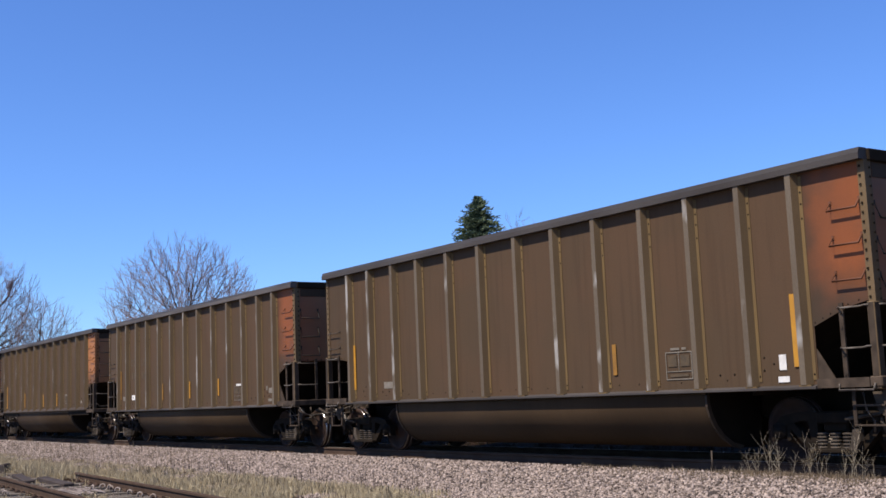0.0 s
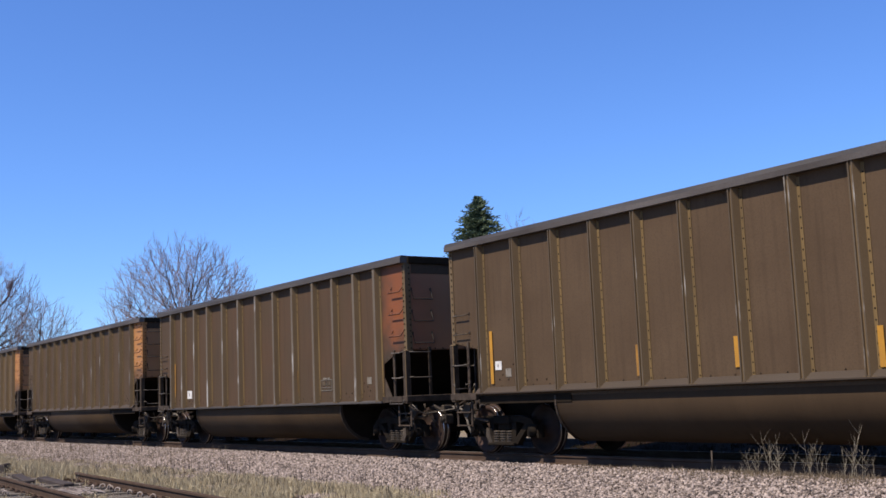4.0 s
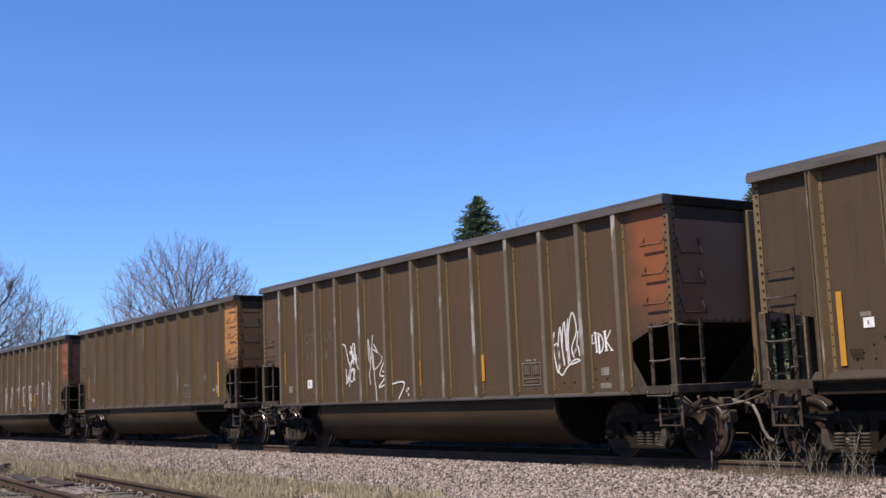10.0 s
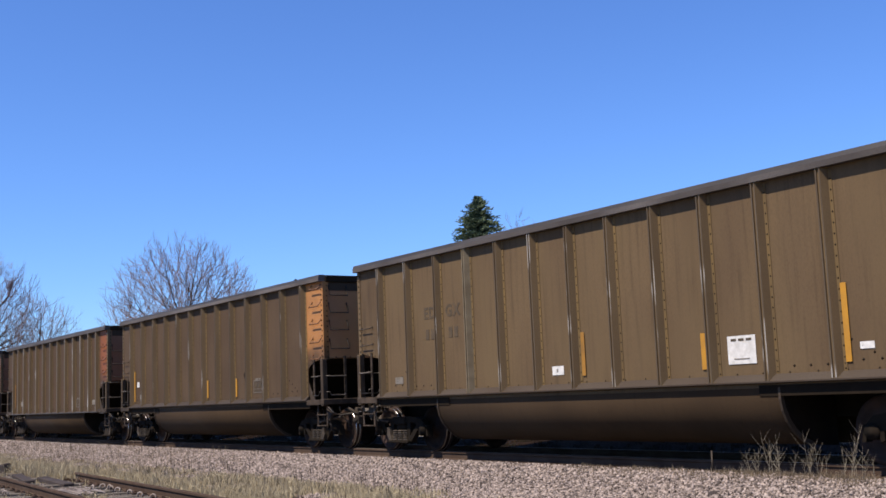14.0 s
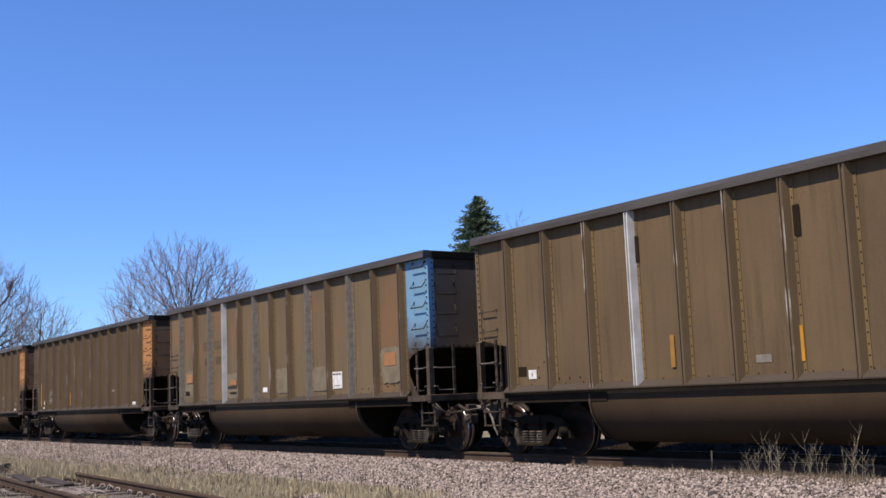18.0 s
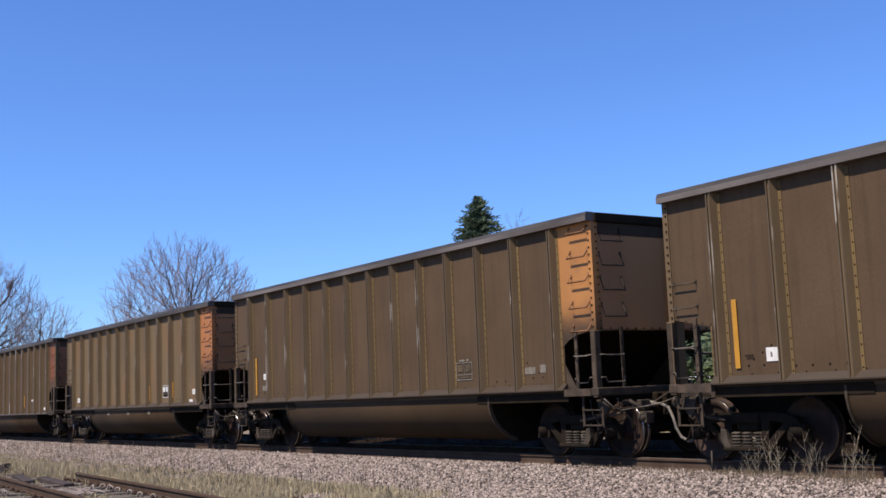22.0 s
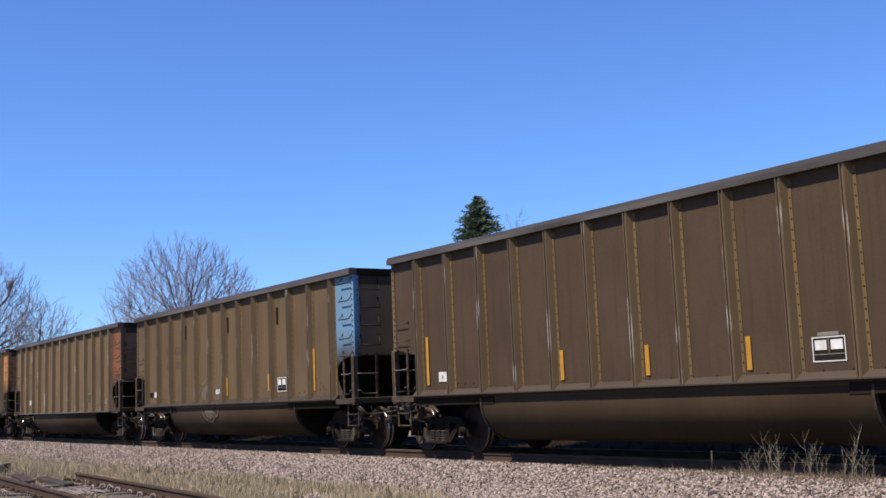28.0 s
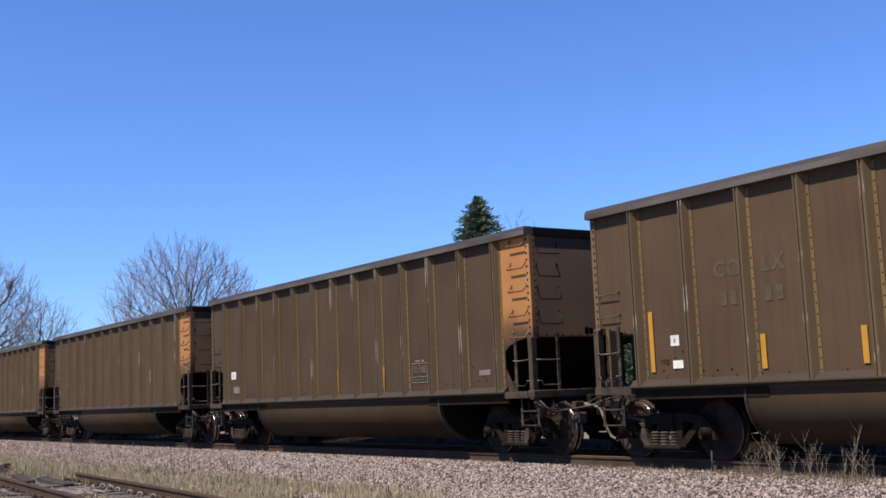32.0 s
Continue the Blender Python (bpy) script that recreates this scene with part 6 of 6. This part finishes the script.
grass(500, (-27, -14), (-5.6, -3.4), 0.12, 0.35, 18, "sparse_stalks", "a few dark dead stalks in the grass", BARK, lean=0.2, width=0.006, clump=2)
grass(5500, (-31.0, -25.4), (-7.0, -6.0), 0.12, 0.36, 19, "straw_clump", "tall straw-coloured grass at the end of the cut rail", DRYGRASS)
grass(5000, (-14, -6), (-2.3, -1.55), 0.03, 0.14, 14, "crest_grass", "short brown grass along the ballast crest", TANGLE, width=0.005)


grass(2600, (-10.9, -8.5), (-2.0, -1.6), 0.05, 0.17, 21, "weed_tangle", "low tangle of dry stalks round the weeds", TANGLE, lean=0.7, width=0.003)


def dry_weed(x, y, h, seed, label):
    """A dead branching weed: stems with side shoots that fork upwards."""
    r = random.Random(seed)
    weed = new("dry_weed")
    weed.location = (x, y, ground_height(y) - 0.02)

    def shoot(name, p, d, length, rad, over):
        pts, q = [Vector(p)], Vector(p)
        for i in range(5):
            d = (d + Vector((r.uniform(-0.08, 0.08), r.uniform(-0.08, 0.08), 0.07))).normalized()
            q = q + d * length / 5
            pts.append(q.copy())
        bm = bmesh.new()
        tube(bm, pts, rad, 4, r_end=rad * 0.3)
        return part(name, bm, WEED, over), pts

    for i in range(2 if h > 0.4 else 1):
        a = r.uniform(0, math.tau)
        length = h * (r.uniform(0.9, 1.05) if i == 0 else r.uniform(0.55, 0.8))
        stem, pts = shoot("stem", (r.uniform(-0.03, 0.03), r.uniform(-0.03, 0.03), 0), Vector((0.2 * math.cos(a), 0.2 * math.sin(a), 1)).normalized(), length, 0.0034, weed)
        n = r.randint(4, 6)
        a = r.uniform(0, math.tau)
        for k in range(n):
            s = 0.25 + 0.7 * k / n
            m = min(4, int(s * 5))
            p = pts[m].lerp(pts[m + 1], s * 5 - m)
            a += math.pi + r.uniform(-0.6, 0.6)
            shoot("side_shoot", p, Vector((math.cos(a), math.sin(a), r.uniform(0.9, 1.5))).normalized(), length * (0.60 - 0.36 * s) * r.uniform(0.8, 1.2), 0.0022, stem)
    tagged(weed, label, "weed", "dry weeds on the ballast crest")


for i_, (x_, y_, h_) in enumerate(((-10.73, -1.72, 0.20), (-10.61, -1.67, 0.38), (-10.50, -1.67, 0.44), (-10.20, -1.77, 0.68), (-10.14, -1.77, 0.50), (-10.03, -1.77, 0.62), (-9.81, -1.77, 0.34), (-9.65, -1.72, 0.46),
                                (-9.54, -1.77, 0.62), (-9.38, -1.77, 0.52), (-9.36, -1.67, 0.36), (-9.02, -1.77, 0.42), (-8.95, -1.77, 0.74), (-8.96, -1.67, 0.44), (-8.79, -1.67, 0.48), (-8.64, -1.67, 0.34))):
    dry_weed(x_, y_, h_, 60 + i_, "tall dead branching weed on the ballast crest" if h_ > 0.45 else "short dead weed on the ballast crest")
bm_ = bmesh.new()
bmesh.ops.create_icosphere(bm_, subdivisions=2, radius=0.13)
for v_ in bm_.verts:
    v_.co = Vector((v_.co.x * 1.1, v_.co.y * 0.8, v_.co.z * 0.5)) * random.uniform(0.85, 1.15)
clod_ = part("clod", bm_, BARK)
clod_.location = (-10.1, -2.95, -0.27)
tagged(clod_, "dark lump of rotten wood on the ballast shoulder", "clod")
bm_ = bmesh.new()
tube(bm_, [(0, 0, -0.05), (0.005, 0, 0.33)], 0.012, 6)
stake_ = part("marker_stake", bm_, CAST)
stake_.location = (-11.25, -1.72, -0.12)
tagged(stake_, "thin rusty stake in the ballast crest", "stake")


# ---- trees ----
def limb_mesh(name, segs):
    """Branches from (start, end, radius, end radius) segments, four-sided, joined in one mesh."""
    verts, faces = [], []
    for a, b, ra, rb in segs:
        d = (b - a).normalized()
        u = d.orthogonal().normalized()
        w = d.cross(u)
        n = 5 if ra > 0.05 else 3
        k = len(verts)
        for p, r in ((a, ra), (b, rb)):
            verts += [p + (u * math.cos(i * math.tau / n) + w * math.sin(i * math.tau / n)) * r for i in range(n)]
        faces += [(k + i, k + (i + 1) % n, k + n + (i + 1) % n, k + n + i) for i in range(n)]
    return mesh_from(name, verts, faces)


def bare_tree(x, y, fork, low, top, spread, seed, label, buds=900, step=0.34, reach=0.46):
    """A leafless tree: limbs grow from the fork towards free room in a dome, thicken towards the trunk, and end in sprays of fine twigs."""
    g = np.random.default_rng(seed)
    r = random.Random(seed)
    # buds fill a dome, thicker towards its outside
    mid, rise = low + (top - low) * 0.30, (top - low) * 0.70
    p = g.normal(0, 1, (buds * 3, 3))
    p /= np.linalg.norm(p, axis=1)[:, None]
    p *= (g.uniform(0, 1, len(p)) ** 0.42)[:, None]
    p = p[p[:, 2] > -0.42][:buds] * (spread, spread, rise) * (1 + 0.05 * np.sin(5 * np.arctan2(p[:, 1], p[:, 0])))[p[:, 2] > -0.42][:buds, None] + (0, 0, mid)
    nodes, over = [np.array((0.0, 0.0, -0.8))], [-1]
    while nodes[-1][2] < fork:
        nodes.append(nodes[-1] + (g.uniform(-0.03, 0.03), g.uniform(-0.03, 0.03), 0.6))
        over.append(len(nodes) - 2)
    alive = np.ones(len(p), bool)
    near, dist = np.full(len(p), len(nodes) - 1), np.linalg.norm(p - nodes[-1], axis=1)
    for _ in range(160):
        pull = {}
        for b in np.nonzero(alive & (dist < spread * 1.6))[0]:
            v = p[b] - nodes[near[b]]
            k = near[b]
            pull[k] = pull.get(k, 0) + v / (np.linalg.norm(v) + 1e-6)
        if not pull:
            break
        fresh = len(nodes)
        for k, v in pull.items():
            d = v / (np.linalg.norm(v) + 1e-6) + g.normal(0, 0.13, 3) + (0, 0, 0.30)
            nodes.append(nodes[k] + d / np.linalg.norm(d) * step)
            over.append(k)
        for k in range(fresh, len(nodes)):
            e = np.linalg.norm(p - nodes[k], axis=1)
            near, dist = np.where(e < dist, k, near), np.minimum(e, dist)
        alive &= dist > reach
    n = len(nodes)
    load = np.zeros(n)
    ends = set(range(n)) - set(over)
    for k in range(n - 1, 0, -1):
        if k in ends:
            load[k] = 1.0
        load[over[k]] += load[k]
    rad = 0.0115 * np.maximum(load, 1.0) ** 0.50
    rad *= min(1.0, 0.30 / rad[0])
    vec = [Vector(q) for q in nodes]
    big, small = [], []
    for k in range(1, n):
        (big if rad[k] > 0.022 else small).append((vec[over[k]], vec[k], rad[over[k]] if k > 1 else rad[k] * 1.2, rad[k]))

    def spray(q, d, length, w, depth):
        """A thin twig in three bends, with finer ones off it."""
        for i in range(3):
            d = (d + Vector((r.uniform(-1, 1), r.uniform(-1, 1), r.uniform(-0.2, 1.0))) * 0.16).normalized()
            e = q + d * length / 3
            small.append((q, e, w * (1 - 0.22 * i), w * (0.78 - 0.2 * i)))
            if depth:
                for _ in range(2):
                    o = Vector((r.uniform(-1, 1), r.uniform(-1, 1), r.uniform(0.1, 1.3)))
                    spray(e, (d + o * 0.62).normalized(), length * r.uniform(0.4, 0.75), w * 0.72, 0)
            q = e

    for k in range(8, n):
        if load[k] <= 6 and r.random() < (1.0 if k in ends else 0.6):
            d = (vec[k] - vec[over[k]]).normalized()
            o = Vector((r.uniform(-1, 1), r.uniform(-1, 1), r.uniform(0.4, 1.7))) * 0.5
            spray(vec[k], (d + o).normalized(), r.uniform(0.55, 1.05), 0.0105, 1)
    tree = new("bare_tree")
    tree.location = (x, y, 0)
    part_of("trunk", limb_mesh("trunk", big), BARK, tree)
    part_of("crown", limb_mesh("crown", small), TWIG, tree, "crown of fine leafless twigs")
    return tagged(tree, label, "tree")


def spruce(x, y, height, spread, seed, label, needles, fill=1.0):
    """A conifer: trunk, and whorls of drooping boughs, each a fan of small needle clumps."""
    r = random.Random(seed)
    verts, faces = [], []
    bm = bmesh.new()
    tube(bm, [(0, 0, -0.8), (0, 0, height * 0.5), (0, 0, height * 0.98)], 0.22, 7, r_end=0.02)
    z = height * 0.12
    while z < height:
        k = 1 - z / height
        reach = spread * (k ** 0.62) * r.uniform(0.85, 1.1) + 0.10
        for i in range(int(7 + 9 * k)):
            a = r.uniform(0, math.tau)
            length = reach * r.uniform(0.65, 1.12)
            n = max(3, int(length * 14 * fill))
            for j in range(n):
                s = (j + r.random()) / n
                p = Vector((math.cos(a) * length * s, math.sin(a) * length * s, z - 0.30 * length * s + 0.16 * length * s * s + r.uniform(-0.12, 0.12)))
                p += Vector((r.uniform(-1, 1), r.uniform(-1, 1), 0)) * 0.13 * (1.2 - s)
                w = r.uniform(0.07, 0.15) * (1.25 - 0.5 * s)
                d = Vector((math.cos(a) + r.uniform(-0.7, 0.7), math.sin(a) + r.uniform(-0.7, 0.7), r.uniform(-0.1, 0.6))).normalized()
                u = d.orthogonal().normalized() * w * 0.5
                t = d.cross(u).normalized() * w * 0.35
                b = len(verts)
                verts += [p - d * w, p + u, p + t, p - u, p - t, p + d * w * 1.3]
                faces += [(b, b + 1, b + 2), (b, b + 2, b + 3), (b, b + 3, b + 4), (b, b + 4, b + 1), (b + 5, b + 2, b + 1), (b + 5, b + 3, b + 2), (b + 5, b + 4, b + 3), (b + 5, b + 1, b + 4)]
        z += 0.11 + 0.09 * k
    tree = new("spruce_tree")
    tree.location = (x, y, 0)
    part("trunk", bm, BARK, tree)
    part_of("crown", mesh_from("crown", verts, faces), needles, tree)
    return tagged(tree, label, "tree")


def shrub(x, y, h, w, seed, label):
    r = random.Random(seed)
    verts, faces = [], []
    bm = bmesh.new()
    for i in range(6):
        a = r.uniform(0, math.tau)
        tube(bm, [(0, 0, -0.7), (0.3 * w * math.cos(a), 0.3 * w * math.sin(a), h * 0.45), (0.42 * w * math.cos(a), 0.42 * w * math.sin(a), h * 0.85)], 0.03, 5, r_end=0.008)
    for i in range(900):
        a, q = r.uniform(0, math.tau), math.sqrt(r.random())
        zz = r.random()
        lim = w / 2 * (0.55 + 0.55 * math.sin(math.pi * min(1, zz * 0.85 + 0.1))) * r.uniform(0.7, 1.1)
        p = Vector((math.cos(a) * q * lim, math.sin(a) * q * lim, h * zz - 0.5 * (1 - zz)))
        d = Vector((r.uniform(-1, 1), r.uniform(-1, 1), r.uniform(-0.6, 1))).normalized() * r.uniform(0.06, 0.12)
        u = d.orthogonal().normalized() * d.length * 0.55
        b = len(verts)
        verts += [p - d, p + u, p + d, p - u]
        faces += [(b, b + 1, b + 2, b + 3)]
    s = new("shrub")
    s.location = (x, y, 0)
    part("stems", bm, BARK, s)
    part_of("leaves", mesh_from("leaves", verts, faces), SHRUB, s)
    tagged(s, label, "shrub", "shrubs beyond the track")


bare_tree(-74.8, 15.1, 5.6, 4.6, 12.3, 5.3, 29, "wide leafless tree with a rounded crown behind the train", buds=3800)
bare_tree(-88.8, 5.2, 5.6, 4.6, 12.3, 3.9, 8, "leafless tree with upright limbs behind the train", buds=2400)
bare_tree(-85.2, 7.9, 4.6, 3.8, 9.0, 2.7, 12, "small leafless tree beside a larger one", buds=1000)
bare_tree(-86.4, 54.1, 10.0, 9.0, 17.9, 3.3, 17, "distant slender leafless tree behind a spruce", buds=900)
spruce(-60.5, 30.4, 14.4, 5.8, 3, "dark green spruce behind the train", NEEDLE, 1.7)
spruce(-46.0, 41.6, 13.9, 4.0, 4, "yellow-green conifer behind the train", NEEDLE2)
for i_, (x_, y_, h_, w_) in enumerate(((-21.2, 12.6, 4.8, 1.5), (-23.6, 13.6, 5.4, 2.0), (-28.0, 13.6, 4.8, 2.1), (-31.5, 15.2, 5.2, 2.2), (-26.2, 16.6, 5.5, 2.5), (-23.9, 16.8, 5.2, 2.0), (-29.6, 17.4, 5.6, 2.5))):
    spruce(x_, y_, h_, w_, 40 + i_, "small dark green conifer on the far side of the track", NEEDLE, 1.3)
for i_, (x_, y_, h_, w_) in enumerate(((-19.1, 8.6, 2.0, 1.1), (-18.2, 8.9, 1.7, 1.0), (-17.4, 8.7, 1.9, 1.0), (-20.8, 9.0, 1.6, 1.2), (-22.4, 9.2, 1.8, 1.5), (-14.6, 9.0, 1.6, 1.4), (-36, 17, 2.6, 3.2))):
    shrub(x_, y_, h_, w_, 80 + i_, "leafy green shrub on the far side of the track")


def parked_car(x, y, turn, label):
    """A plain white parked car: body, glasshouse, four wheels."""
    car = new("parked_car")
    car.matrix_basis = pose(x, y, ground_height(y), 0, 0, turn)
    bm = bmesh.new()
    prism(bm, [(-2.2, 0.35), (2.2, 0.35), (2.3, 0.62), (2.2, 0.92), (1.1, 1.06), (0.45, 1.62), (-1.5, 1.66), (-2.15, 1.1), (-2.3, 0.8)], -0.86, 0.86, "y")
    bmesh.ops.bevel(bm, geom=list(bm.edges), offset=0.05, segments=2, affect="EDGES")
    body = part("body", bm, CARPAINT, car)
    for pts in ([(0.95, 1.10), (0.42, 1.54), (-0.45, 1.57), (-0.45, 1.08)], [(-0.55, 1.08), (-0.55, 1.57), (-1.4, 1.57), (-1.85, 1.14)]):
        bm = bmesh.new()
        prism(bm, pts, -0.872, 0.872, "y")
        part("side_window", bm, GLASS, body)
    for wx in (-1.4, 1.4):
        for wy in (-0.80, 0.80):
            bm = bmesh.new()
            lathe(bm, [(0.0, -0.10), (0.2, -0.10), (0.31, -0.09), (0.33, -0.06), (0.33, 0.06), (0.31, 0.09), (0.0, 0.09)], 18, "y")
            part("wheel", bm, NEAR_BLACK, car, at=(wx, wy, 0.33))
    return tagged(car, label, "car")


parked_car(-22.8, 11.2, 8, "white parked car behind the shrubs beyond the track")
parked_car(-17.2, 10.8, -6, "white parked car half hidden beyond the track")


def house(x, y, turn, label):
    """A small white clapboard house with a gabled roof, door and windows."""
    h = new("house")
    h.matrix_basis = pose(x, y, -0.6, 0, 0, turn)
    bm = bmesh.new()
    prism(bm, [(-5, 0), (5, 0), (5, 3.0), (0, 5.2), (-5, 3.0)], -4, 4, "y")
    wall = part("wall", bm, SIDING, h)
    for i in range(14):
        bm = bmesh.new()
        prism(bm, [(-4.045, 0.1 + i * 0.2), (-4.0, 0.1 + i * 0.2), (-4.0, 0.29 + i * 0.2), (-4.015, 0.29 + i * 0.2)], -5, 5, "x")
        part("board", bm, SIDING, wall)
    for s in (-1, 1):
        bm = bmesh.new()
        prism(bm, [(0, 5.24), (s * 5.5, 2.82), (s * 5.5, 2.96), (0, 5.38)], -4.5, 4.5, "y")
        part("roof", bm, ROOFING, h)
    for wx in (-3.2, 0.3, 3.2):
        bm = bmesh.new()
        for a, b, c, d in ((-0.55, 0.55, 1.0, 1.08), (-0.55, 0.55, 2.32, 2.4), (-0.55, -0.47, 1.08, 2.32), (0.47, 0.55, 1.08, 2.32), (-0.47, 0.47, 1.67, 1.73)):
            box(bm, a, b, -4.1, -4.0, c, d)
        win = part("window", bm, SIDING, h, at=(wx, 0, 0))
        bm = bmesh.new()
        box(bm, -0.47, 0.47, -4.062, -4.05, 1.08, 2.32)
        part("pane", bm, GLASS, win)
    bm = bmesh.new()
    box(bm, -1.9, -1.0, -4.09, -4.0, 0.05, 2.1)
    part("door", bm, ROOFING, h)
    return tagged(h, label, "house")


house(-27.0, 30.0, 35, "white clapboard house with grey roof beyond the track")
house(-8.0, 36.0, 10, "white clapboard house half hidden by shrubs")


motions()
